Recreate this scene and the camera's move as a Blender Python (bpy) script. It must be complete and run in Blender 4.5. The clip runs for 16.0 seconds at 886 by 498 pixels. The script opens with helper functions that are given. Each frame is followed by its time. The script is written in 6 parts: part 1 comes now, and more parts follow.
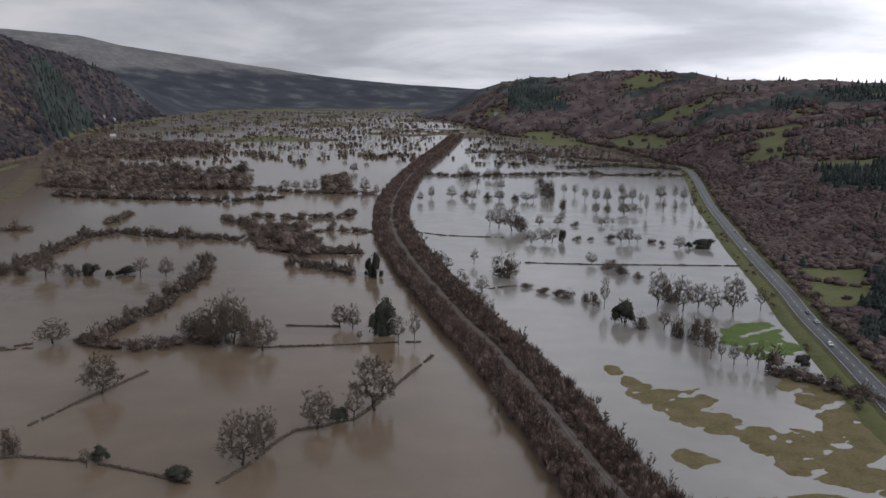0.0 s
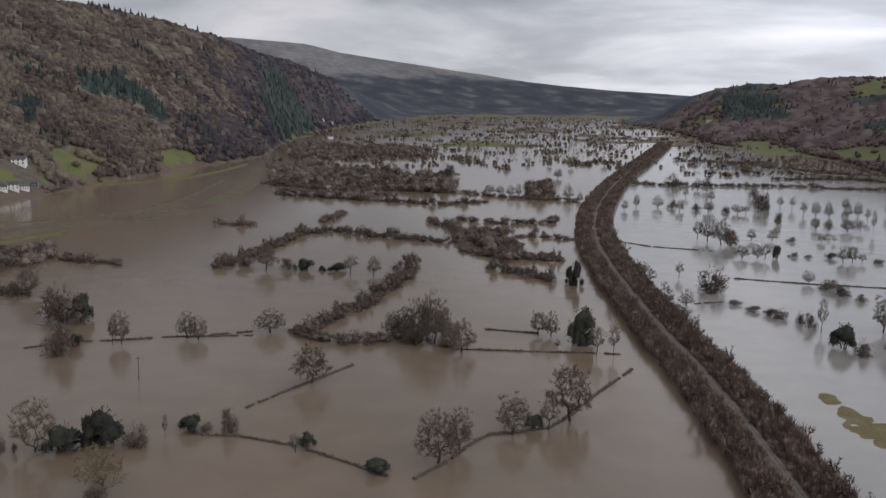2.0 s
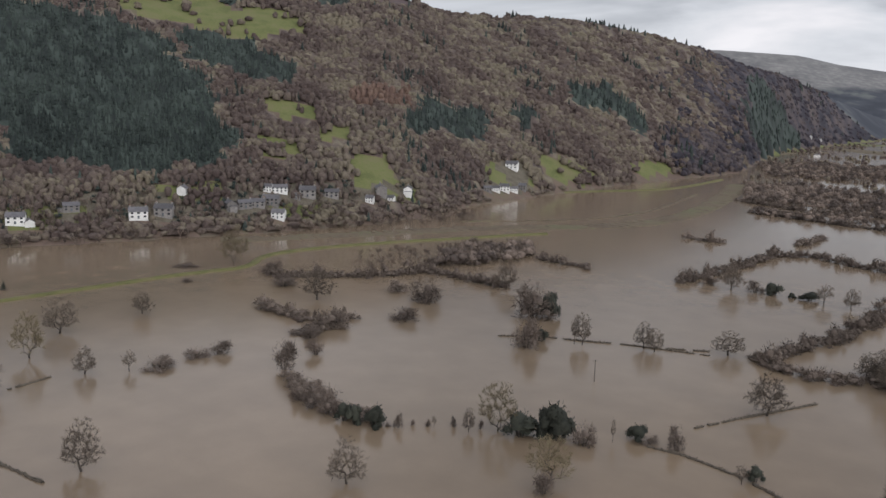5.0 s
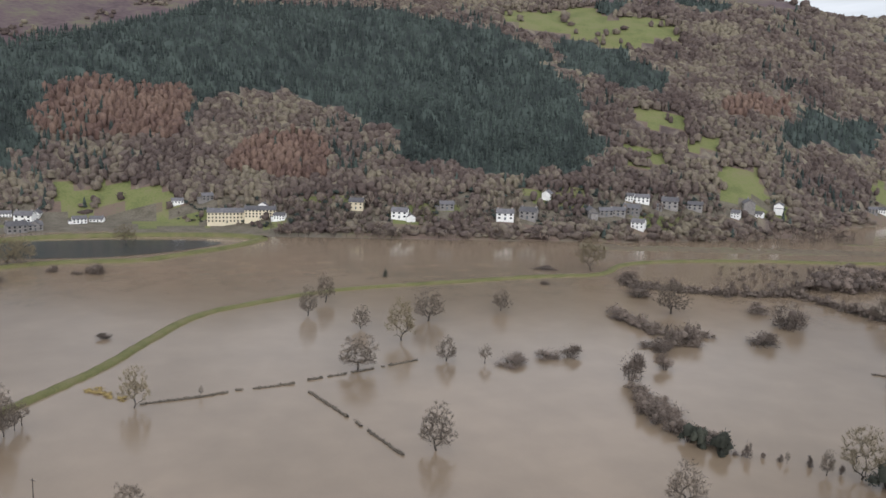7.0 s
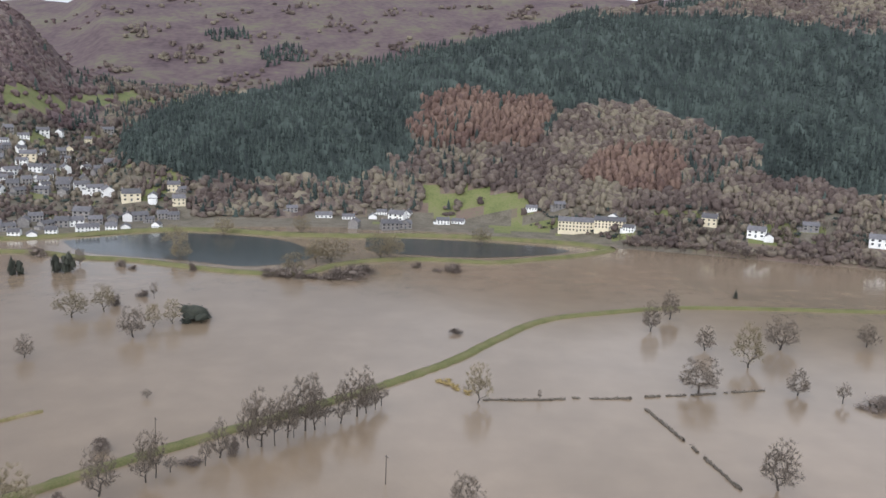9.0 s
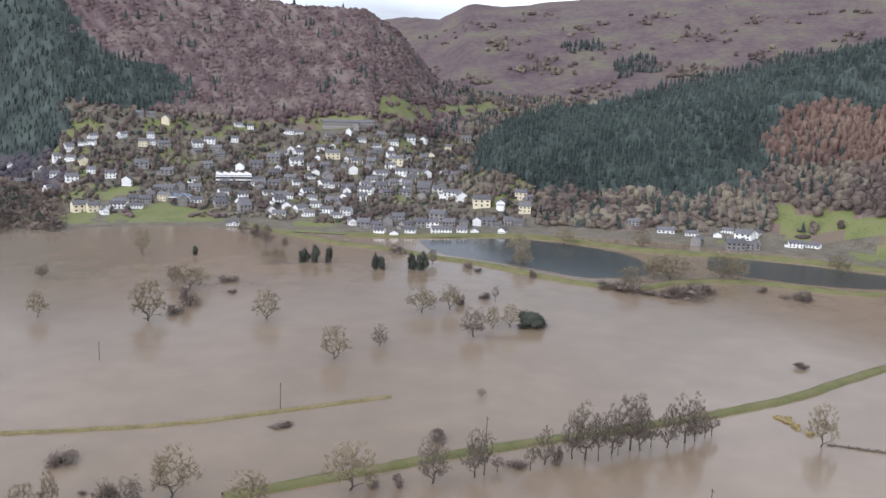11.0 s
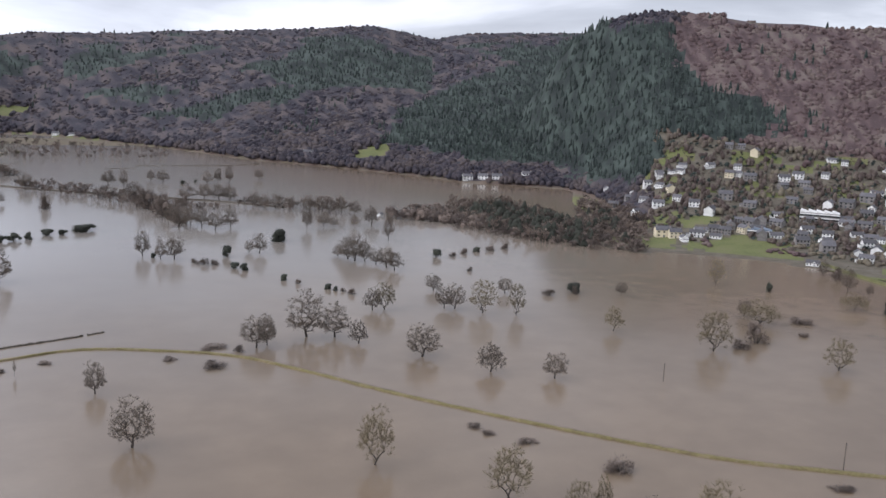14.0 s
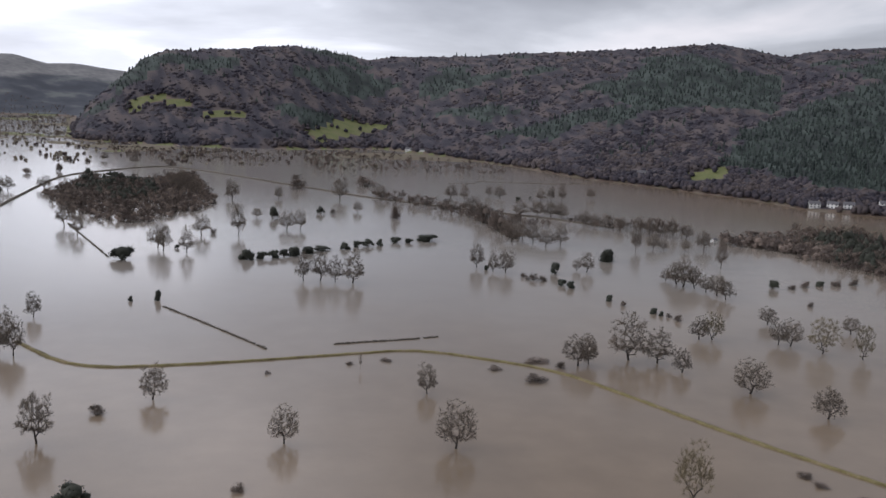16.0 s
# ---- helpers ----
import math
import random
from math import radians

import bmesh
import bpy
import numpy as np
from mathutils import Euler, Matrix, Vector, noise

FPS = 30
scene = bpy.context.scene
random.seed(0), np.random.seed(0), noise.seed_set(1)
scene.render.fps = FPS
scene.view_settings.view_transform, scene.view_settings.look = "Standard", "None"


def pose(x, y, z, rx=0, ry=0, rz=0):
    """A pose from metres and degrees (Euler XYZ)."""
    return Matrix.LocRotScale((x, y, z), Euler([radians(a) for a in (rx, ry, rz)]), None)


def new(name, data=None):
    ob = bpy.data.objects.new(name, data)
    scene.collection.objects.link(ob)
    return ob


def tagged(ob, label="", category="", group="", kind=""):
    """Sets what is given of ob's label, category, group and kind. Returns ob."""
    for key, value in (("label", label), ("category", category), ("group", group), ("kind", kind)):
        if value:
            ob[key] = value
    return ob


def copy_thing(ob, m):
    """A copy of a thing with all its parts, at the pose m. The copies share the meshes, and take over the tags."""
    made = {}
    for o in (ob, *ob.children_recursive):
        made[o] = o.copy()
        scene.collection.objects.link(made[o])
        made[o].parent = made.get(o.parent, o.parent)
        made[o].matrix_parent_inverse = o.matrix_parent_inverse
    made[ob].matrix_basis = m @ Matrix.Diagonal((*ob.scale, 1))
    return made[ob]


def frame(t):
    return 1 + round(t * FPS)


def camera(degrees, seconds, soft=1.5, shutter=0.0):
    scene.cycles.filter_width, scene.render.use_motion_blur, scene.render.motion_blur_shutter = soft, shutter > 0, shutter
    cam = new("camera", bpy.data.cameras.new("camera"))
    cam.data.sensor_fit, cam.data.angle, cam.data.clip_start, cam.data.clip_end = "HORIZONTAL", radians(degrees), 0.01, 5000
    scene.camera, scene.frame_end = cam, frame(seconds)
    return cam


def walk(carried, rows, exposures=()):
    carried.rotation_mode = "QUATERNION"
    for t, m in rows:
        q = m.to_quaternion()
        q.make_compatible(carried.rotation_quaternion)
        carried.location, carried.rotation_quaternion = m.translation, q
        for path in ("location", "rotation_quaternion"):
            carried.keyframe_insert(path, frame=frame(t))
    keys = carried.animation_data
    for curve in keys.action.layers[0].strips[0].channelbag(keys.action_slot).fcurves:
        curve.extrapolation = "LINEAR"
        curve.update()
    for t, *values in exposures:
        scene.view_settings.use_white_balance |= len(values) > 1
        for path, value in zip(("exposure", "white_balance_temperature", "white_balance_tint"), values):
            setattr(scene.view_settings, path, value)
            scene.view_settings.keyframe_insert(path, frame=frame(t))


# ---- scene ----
from collections import defaultdict

cam = camera(52.8, 16.0)
# seconds, eye, bearing to the left, tilt, lean (degrees)
PATH = [
    (0.0, 0.00, 0.00, 110.00, 0.05, -10.43, 0.77),
    (0.5, -0.57, 0.20, 109.90, 2.90, -10.31, 0.82),
    (1.0, -0.86, 0.45, 109.97, 6.03, -10.25, 0.85),
    (1.5, -0.91, 0.43, 110.22, 9.31, -10.17, 0.86),
    (2.0, -0.90, 0.25, 110.51, 13.05, -10.25, 0.94),
    (2.5, -0.96, 0.15, 110.73, 17.62, -10.15, 1.02),
    (3.0, -1.01, 0.13, 110.88, 22.30, -10.19, 1.11),
    (3.5, -0.87, 0.09, 111.02, 27.39, -10.10, 1.25),
    (4.0, -0.77, 0.04, 111.23, 32.40, -10.04, 1.32),
    (6.5, 0.44, -0.15, 112.41, 59.72, -10.32, 1.88),
    (7.0, 0.64, -0.18, 112.61, 65.86, -10.30, 1.93),
    (7.5, 0.86, -0.12, 112.74, 72.61, -10.30, 2.04),
    (8.0, 1.04, -0.08, 112.91, 78.25, -10.34, 2.04),
    (10.5, 1.58, 0.59, 115.73, 104.23, -10.48, 1.84),
    (11.0, 1.79, 0.80, 116.13, 110.22, -10.51, 1.90),
    (11.5, 2.19, 0.96, 116.39, 115.68, -10.47, 1.90),
    (12.0, 2.61, 0.94, 116.54, 121.47, -10.32, 1.97),
    (12.5, 2.93, 0.91, 116.67, 127.57, -10.15, 1.97),
    (13.0, 3.21, 0.89, 116.82, 134.11, -10.05, 2.06),
    (13.5, 3.37, 1.00, 117.07, 140.70, -10.00, 2.18),
    (14.0, 3.45, 1.19, 117.44, 146.47, -9.89, 2.25),
    (14.5, 3.54, 1.34, 117.65, 152.25, -9.75, 2.26),
    (15.0, 3.56, 1.45, 117.90, 157.68, -9.65, 2.30),
    (15.5, 3.61, 1.57, 118.12, 162.72, -9.58, 2.34),
    (16.0, 3.66, 1.71, 118.35, 167.62, -9.49, 2.30),
]
EXPOSURE = [(0.0, -0.22, 6300, 13), (2.0, -0.02, 6350, 13), (4.0, 0.24, 6400, 12), (7.0, 0.88, 6300, 10), (11.0, 1.27, 5980, 12), (13.5, 0.90, 6050, 14), (14.5, 0.74, 6150, 14), (16.0, 0.34, 6250, 14)]


def flown(x, y, z, turn, tilt, lean):
    return pose(x, y, z, 0, 0, turn) @ pose(0, 0, 0, 90 + tilt) @ pose(0, 0, 0, 0, 0, lean)


walk(cam, [(row[0], flown(*row[1:])) for row in PATH], EXPOSURE)

# ---- overcast daylight ----
SUN_TURN, SUN_UP = radians(-95), radians(24)
world = bpy.data.worlds.new("overcast")
scene.world = world
world.use_nodes = True
wn, wl = world.node_tree.nodes, world.node_tree.links
wn.clear()


def wnode(kind, **values):
    n = wn.new(kind)
    for k, v in values.items():
        n.inputs[k].default_value = v
    return n


coord = wnode("ShaderNodeTexCoord")
split = wnode("ShaderNodeSeparateXYZ")
wl.new(coord.outputs["Generated"], split.inputs[0])
lift = wnode("ShaderNodeMath")
lift.operation = "ADD"
lift.inputs[1].default_value = 0.16
high = wnode("ShaderNodeMath")
high.operation = "MAXIMUM"
high.inputs[1].default_value = 0.0
wl.new(split.outputs[2], high.inputs[0])
wl.new(high.outputs[0], lift.inputs[0])
flat = []
for n in (0, 1):
    d = wnode("ShaderNodeMath")
    d.operation = "DIVIDE"
    wl.new(split.outputs[n], d.inputs[0])
    wl.new(lift.outputs[0], d.inputs[1])
    flat.append(d)
deck = wnode("ShaderNodeCombineXYZ")
wl.new(flat[0].outputs[0], deck.inputs[0])
wl.new(flat[1].outputs[0], deck.inputs[1])
billow = wnode("ShaderNodeTexNoise", Scale=0.62, Detail=7.0, Roughness=0.5, Distortion=0.3)
wl.new(deck.outputs[0], billow.inputs["Vector"])
shade = wn.new("ShaderNodeValToRGB")
for at, col in ((0.35, (0.26, 0.275, 0.31, 1)), (0.47, (0.43, 0.45, 0.49, 1)), (0.54, (0.66, 0.68, 0.72, 1)), (0.64, (0.96, 0.93, 0.95, 1))):
    e = shade.color_ramp.elements.new(at)
    e.color = col
shade.color_ramp.elements.remove(shade.color_ramp.elements[0])
shade.color_ramp.elements.remove(shade.color_ramp.elements[-1])
wl.new(billow.outputs["Fac"], shade.inputs[0])
sky = wn.new("ShaderNodeTexSky")
sky.sky_type, sky.sun_disc, sky.sun_elevation, sky.sun_rotation = "NISHITA", False, SUN_UP, -SUN_TURN
blue = wnode("ShaderNodeBackground", Strength=0.06)
wl.new(sky.outputs[0], blue.inputs[0])
grey = wnode("ShaderNodeBackground", Strength=1.0)
rim = wnode("ShaderNodeMapRange")
rim.inputs["From Min"].default_value, rim.inputs["From Max"].default_value = 0.0, 0.22
rim.inputs["To Min"].default_value, rim.inputs["To Max"].default_value = 0.36, 0.0
wl.new(high.outputs[0], rim.inputs["Value"])
bright = wn.new("ShaderNodeMix")
bright.data_type = "RGBA"
bright.inputs[7].default_value = (0.84, 0.86, 0.90, 1)
wl.new(rim.outputs[0], bright.inputs[0])
wl.new(shade.outputs[0], bright.inputs[6])
side = wnode("ShaderNodeVectorMath")
side.operation = "DOT_PRODUCT"
side.inputs[1].default_value = (-math.sin(SUN_TURN), math.cos(SUN_TURN), 0)
wl.new(coord.outputs["Generated"], side.inputs[0])
# the cloud is thinner and brighter on the sun's side, above the hills
lobe = wnode("ShaderNodeMapRange")
lobe.interpolation_type = "SMOOTHSTEP"
lobe.inputs["From Min"].default_value, lobe.inputs["From Max"].default_value = -0.45, 0.45
lobe.inputs["To Min"].default_value, lobe.inputs["To Max"].default_value = -0.36, 0.85
wl.new(side.outputs["Value"], lobe.inputs["Value"])
above = wnode("ShaderNodeMapRange")
above.interpolation_type = "SMOOTHSTEP"
above.inputs["From Min"].default_value, above.inputs["From Max"].default_value = 0.0, 0.22
above.inputs["To Min"].default_value, above.inputs["To Max"].default_value = 0.62, 1.0
wl.new(high.outputs[0], above.inputs["Value"])
glow = wnode("ShaderNodeMath")
glow.operation = "MULTIPLY_ADD"
glow.inputs[2].default_value = 1.0
wl.new(lobe.outputs[0], glow.inputs[0])
wl.new(above.outputs[0], glow.inputs[1])
wl.new(bright.outputs[2], grey.inputs[0])
wl.new(glow.outputs[0], grey.inputs["Strength"])
cover = wnode("ShaderNodeMixShader")
cover.inputs[0].default_value = 0.93
wl.new(blue.outputs[0], cover.inputs[1])
wl.new(grey.outputs[0], cover.inputs[2])
wl.new(cover.outputs[0], wn.new("ShaderNodeOutputWorld").inputs[0])

sun = new("sun", bpy.data.lights.new("sun", "SUN"))
sun.data.energy, sun.data.angle, sun.data.color = 0.5, radians(20), (1.0, 0.96, 0.9)
sun.matrix_world = pose(0, 0, 900) @ pose(0, 0, 0, 0, 0, math.degrees(SUN_TURN)) @ pose(0, 0, 0, -(90 - math.degrees(SUN_UP)))


# ---- materials ----
def material(name, colours, rough=0.9, size=1.0, bump=0.0, metal=0.0, tint=0.0, spots=None, grain=None, spec=0.3):
    """Two scales of noise between two or three colours; tint: how far the 'tint' attribute or the object's own chance number shifts the brightness."""
    m = bpy.data.materials.new(name)
    m.use_nodes = True
    n, l = m.node_tree.nodes, m.node_tree.links
    p = n["Principled BSDF"]
    p.inputs["Roughness"].default_value, p.inputs["Metallic"].default_value = rough, metal
    p.inputs["Specular IOR Level"].default_value = spec
    c = n.new("ShaderNodeTexCoord")
    big, fine = n.new("ShaderNodeTexNoise"), n.new("ShaderNodeTexNoise")
    big.inputs["Scale"].default_value, big.inputs["Detail"].default_value = 1 / size, 4
    fine.inputs["Scale"].default_value, fine.inputs["Detail"].default_value = (grain or 9 / size), 3
    for t in (big, fine):
        l.new(c.outputs["Object"], t.inputs["Vector"])
    both = n.new("ShaderNodeMath")
    both.operation = "MULTIPLY_ADD"
    both.inputs[1].default_value = 0.45
    l.new(fine.outputs["Fac"], both.inputs[0])
    half = n.new("ShaderNodeMath")
    half.operation = "MULTIPLY"
    half.inputs[1].default_value = 0.55
    l.new(big.outputs["Fac"], half.inputs[0])
    l.new(half.outputs[0], both.inputs[2])
    ramp = n.new("ShaderNodeValToRGB")
    ramp.color_ramp.elements[0].position, ramp.color_ramp.elements[1].position = 0.36, 0.64
    ramp.color_ramp.elements[0].color, ramp.color_ramp.elements[1].color = (*colours[0], 1), (*colours[-1], 1)
    if len(colours) == 3:
        ramp.color_ramp.elements.new(0.5).color = (*colours[1], 1)
    l.new(both.outputs[0], ramp.inputs[0])
    if spots == "tree":
        own = n.new("ShaderNodeAttribute")
        own.attribute_name = "tint"
        shift = n.new("ShaderNodeMath")
        shift.operation = "MULTIPLY_ADD"
        shift.inputs[1].default_value = 0.46
        l.new(own.outputs["Fac"], shift.inputs[0])
        less = n.new("ShaderNodeMath")
        less.operation = "SUBTRACT"
        less.inputs[1].default_value = 0.23
        l.new(both.outputs[0], less.inputs[0])
        l.new(less.outputs[0], shift.inputs[2])
        l.new(shift.outputs[0], ramp.inputs[0])
    out = ramp.outputs[0]
    if tint:
        if grain == -1 or spots == "tree":
            a = n.new("ShaderNodeAttribute")
            a.attribute_name = "tint"
            chance = a.outputs["Fac"]
        else:
            a = n.new("ShaderNodeObjectInfo")
            chance = a.outputs["Random"]
        k = n.new("ShaderNodeMapRange")
        k.inputs["To Min"].default_value, k.inputs["To Max"].default_value = 1 - tint, 1 + tint
        l.new(chance, k.inputs["Value"])
        v = n.new("ShaderNodeVectorMath")
        v.operation = "SCALE"
        l.new(out, v.inputs[0])
        l.new(k.outputs[0], v.inputs["Scale"])
        out = v.outputs[0]
    l.new(out, p.inputs["Base Color"])
    if bump:
        b = n.new("ShaderNodeBump")
        b.inputs["Strength"].default_value, b.inputs["Distance"].default_value = 1.0, bump
        l.new(both.outputs[0], b.inputs["Height"])
        l.new(b.outputs[0], p.inputs["Normal"])
    return m


def water_material(name, deep, rough, ripple, south_tone=None):
    """Silty water; the last colour, if given, is paler and blends in southwards, fading out to the west."""
    m = material(name, [tuple(0.9 * v for v in deep), deep, tuple(1.12 * v for v in deep)], rough=rough, size=90, grain=0.06, spec=0.75)
    n, l = m.node_tree.nodes, m.node_tree.links
    p = n["Principled BSDF"]
    p.inputs["IOR"].default_value = 1.33
    c = n.new("ShaderNodeTexCoord")
    swell = n.new("ShaderNodeTexNoise")
    swell.inputs["Scale"].default_value, swell.inputs["Detail"].default_value = 0.55, 3
    l.new(c.outputs["Object"], swell.inputs["Vector"])
    b = n.new("ShaderNodeBump")
    b.inputs["Strength"].default_value, b.inputs["Distance"].default_value = 1.0, ripple
    l.new(swell.outputs["Fac"], b.inputs["Height"])
    l.new(b.outputs[0], p.inputs["Normal"])
    if south_tone:
        plume = n.new("ShaderNodeTexNoise")
        plume.inputs["Scale"].default_value, plume.inputs["Detail"].default_value = 0.006, 3
        l.new(c.outputs["Object"], plume.inputs["Vector"])
        place = n.new("ShaderNodeSeparateXYZ")
        l.new(c.outputs["Object"], place.inputs[0])
        wander = n.new("ShaderNodeMath")
        wander.operation = "MULTIPLY_ADD"
        wander.inputs[1].default_value = 260.0
        l.new(plume.outputs["Fac"], wander.inputs[0])
        l.new(place.outputs[1], wander.inputs[2])
        share = n.new("ShaderNodeMapRange")
        share.interpolation_type = "SMOOTHSTEP"
        share.inputs["From Min"].default_value, share.inputs["From Max"].default_value = -130.0, -560.0
        l.new(wander.outputs[0], share.inputs["Value"])
        east = n.new("ShaderNodeMapRange")
        east.interpolation_type = "SMOOTHSTEP"
        east.inputs["From Min"].default_value, east.inputs["From Max"].default_value = -640.0, -320.0
        l.new(place.outputs[0], east.inputs["Value"])
        both = n.new("ShaderNodeMath")
        both.operation = "MULTIPLY"
        l.new(share.outputs[0], both.inputs[0])
        l.new(east.outputs[0], both.inputs[1])
        blend = n.new("ShaderNodeMix")
        blend.data_type = "RGBA"
        blend.inputs[7].default_value = (*south_tone, 1)
        l.new(both.outputs[0], blend.inputs[0])
        l.new(p.inputs["Base Color"].links[0].from_socket, blend.inputs[6])
        l.new(blend.outputs[2], p.inputs["Base Color"])
    return m


FLOOD = water_material("silty_flood_water", (0.190, 0.142, 0.098), 0.13, 0.035, (0.238, 0.212, 0.184))
PALE_FLOOD = water_material("pale_flood_water", (0.265, 0.250, 0.222), 0.12, 0.03)
WOOD_FLOOR = material("leaf_litter", [(0.105, 0.075, 0.060), (0.140, 0.100, 0.078), (0.120, 0.110, 0.065)], size=60, grain=0.3)
PASTURE = material("wet_pasture", [(0.090, 0.104, 0.036), (0.132, 0.142, 0.050), (0.150, 0.138, 0.068)], size=25, grain=0.5)
MOOR = material("bracken_moor", [(0.058, 0.038, 0.043), (0.094, 0.066, 0.066), (0.112, 0.102, 0.066)], size=110, grain=0.06)
RUSHES = material("dead_rushes", [(0.085, 0.066, 0.046), (0.135, 0.105, 0.070), (0.110, 0.112, 0.055)], size=40, grain=0.25)
# heath of the far hills, with the distance haze mixed into its greys
HAZED_HEATH = material("hazed_far_heath", [(0.120, 0.117, 0.120), (0.168, 0.165, 0.162), (0.240, 0.234, 0.222)], size=150, grain=0.04)
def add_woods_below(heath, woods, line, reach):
    """Far hills: the colours of the woods and fields up to an uneven tree line, the heath's above it, all toned for
    haze.
    """
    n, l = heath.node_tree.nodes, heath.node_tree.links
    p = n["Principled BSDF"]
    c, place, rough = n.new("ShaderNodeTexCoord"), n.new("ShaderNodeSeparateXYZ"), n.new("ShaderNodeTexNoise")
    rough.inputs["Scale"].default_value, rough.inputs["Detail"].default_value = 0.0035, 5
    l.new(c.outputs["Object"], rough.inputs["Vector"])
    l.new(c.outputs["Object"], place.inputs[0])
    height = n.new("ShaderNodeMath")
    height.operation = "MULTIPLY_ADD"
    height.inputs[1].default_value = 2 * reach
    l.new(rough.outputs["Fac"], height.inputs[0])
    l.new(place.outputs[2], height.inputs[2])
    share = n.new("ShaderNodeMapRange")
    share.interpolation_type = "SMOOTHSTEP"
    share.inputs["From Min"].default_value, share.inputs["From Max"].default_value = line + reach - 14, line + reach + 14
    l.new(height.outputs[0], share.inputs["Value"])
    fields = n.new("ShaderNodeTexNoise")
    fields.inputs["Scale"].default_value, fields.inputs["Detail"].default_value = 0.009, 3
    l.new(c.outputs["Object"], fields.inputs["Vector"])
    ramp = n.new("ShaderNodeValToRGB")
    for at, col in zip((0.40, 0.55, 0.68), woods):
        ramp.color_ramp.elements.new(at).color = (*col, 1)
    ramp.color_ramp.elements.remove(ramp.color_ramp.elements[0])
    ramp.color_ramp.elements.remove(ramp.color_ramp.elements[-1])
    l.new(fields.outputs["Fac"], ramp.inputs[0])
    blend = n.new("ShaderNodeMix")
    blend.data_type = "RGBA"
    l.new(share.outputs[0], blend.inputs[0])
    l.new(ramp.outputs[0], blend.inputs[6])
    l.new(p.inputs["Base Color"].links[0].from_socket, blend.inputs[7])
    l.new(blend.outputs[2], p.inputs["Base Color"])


# the woods' blue is haze put into their colours
add_woods_below(HAZED_HEATH, [(0.036, 0.040, 0.052), (0.056, 0.062, 0.074), (0.118, 0.125, 0.120)], 150, 60)
GARDEN_SOIL = material("garden_ground", [(0.075, 0.066, 0.046), (0.115, 0.098, 0.072), (0.145, 0.128, 0.100)], size=10, grain=0.6)
REEDS = material("yellow_reeds", [(0.205, 0.150, 0.058), (0.290, 0.215, 0.090)], size=3, grain=2.0)
MUD = material("silt", [(0.110, 0.090, 0.066), (0.150, 0.122, 0.090)], size=20)
BANK_GRASS = material("bank_grass", [(0.080, 0.082, 0.032), (0.118, 0.116, 0.044), (0.145, 0.120, 0.064)], size=9, grain=1.5)
GREEN_MEADOW = material("green_meadow_grass", [(0.075, 0.115, 0.028), (0.108, 0.160, 0.038), (0.135, 0.165, 0.055)], size=8, grain=0.9)
MEADOW_GRASS = material("sodden_meadow_grass", [(0.120, 0.094, 0.050), (0.165, 0.138, 0.058), (0.205, 0.158, 0.098)], size=8, grain=0.9)
BARK = material("wet_bark", [(0.045, 0.036, 0.030), (0.085, 0.070, 0.058)], size=0.5)
TWIGS = material("bare_twigs", [(0.105, 0.084, 0.066), (0.175, 0.142, 0.112)], size=2.0, tint=0.2)
PALE_TWIGS = material("pale_willow_twigs", [(0.150, 0.120, 0.074), (0.225, 0.185, 0.116)], size=2.0, tint=0.25)
CLIPPED = material("clipped_hedge_twigs", [(0.065, 0.054, 0.042), (0.115, 0.095, 0.073)], size=1.2, grain=2.5)
BRUSH = material("bramble_twigs", [(0.090, 0.070, 0.058), (0.148, 0.116, 0.094)], size=1.5, tint=0.3)
HOLLY = material("evergreen_leaves", [(0.022, 0.025, 0.019), (0.046, 0.047, 0.034)], size=1.2, tint=0.3)
NEEDLES = material("conifer_needles", [(0.021, 0.029, 0.026), (0.041, 0.053, 0.045)], size=24, grain=0.5, tint=0.35, spots="tree")
WOOD_CROWNS = material("bare_wood_crowns", [(0.072, 0.052, 0.046), (0.108, 0.083, 0.070), (0.152, 0.130, 0.092)], size=60, grain=0.85, bump=1.1, tint=0.2, spots="tree")
RED_CROWNS = material("reddish_birch_crowns", [(0.074, 0.048, 0.048), (0.108, 0.073, 0.070), (0.130, 0.101, 0.087)], size=60, grain=0.85, bump=1.1, tint=0.2, spots="tree")
# purple-brown crowns with the far slopes' haze and shade put into the colour
HAZE_SHADED_CROWNS = material("haze_shaded_crowns", [(0.030, 0.028, 0.038), (0.050, 0.042, 0.050), (0.080, 0.064, 0.060)], size=70, grain=0.85, bump=1.1, tint=0.2, spots="tree")
RUSSET = material("russet_larch", [(0.096, 0.058, 0.048), (0.136, 0.090, 0.068)], size=30, grain=0.85, bump=1.1, tint=0.3, spots="tree")
COPSE_TWIGS = material("copse_twigs", [(0.088, 0.068, 0.058), (0.152, 0.118, 0.096)], size=8, grain=1.2, tint=0.35, spots="tree")
RAIL_BRUSH = material("line_side_thicket", [(0.105, 0.074, 0.062), (0.168, 0.122, 0.100)], size=9, grain=1.2, tint=0.3, spots="tree")
ASPHALT = material("wet_asphalt", [(0.070, 0.072, 0.076), (0.105, 0.107, 0.110)], rough=0.5, size=12)
PAINT = material("road_paint", [(0.6, 0.6, 0.58), (0.75, 0.75, 0.72)], size=2)
BALLAST = material("stone_ballast", [(0.13, 0.11, 0.095), (0.21, 0.18, 0.155)], size=3)
STEEL = material("rusty_rail", [(0.14, 0.10, 0.08), (0.22, 0.17, 0.14)], rough=0.5, metal=0.6)

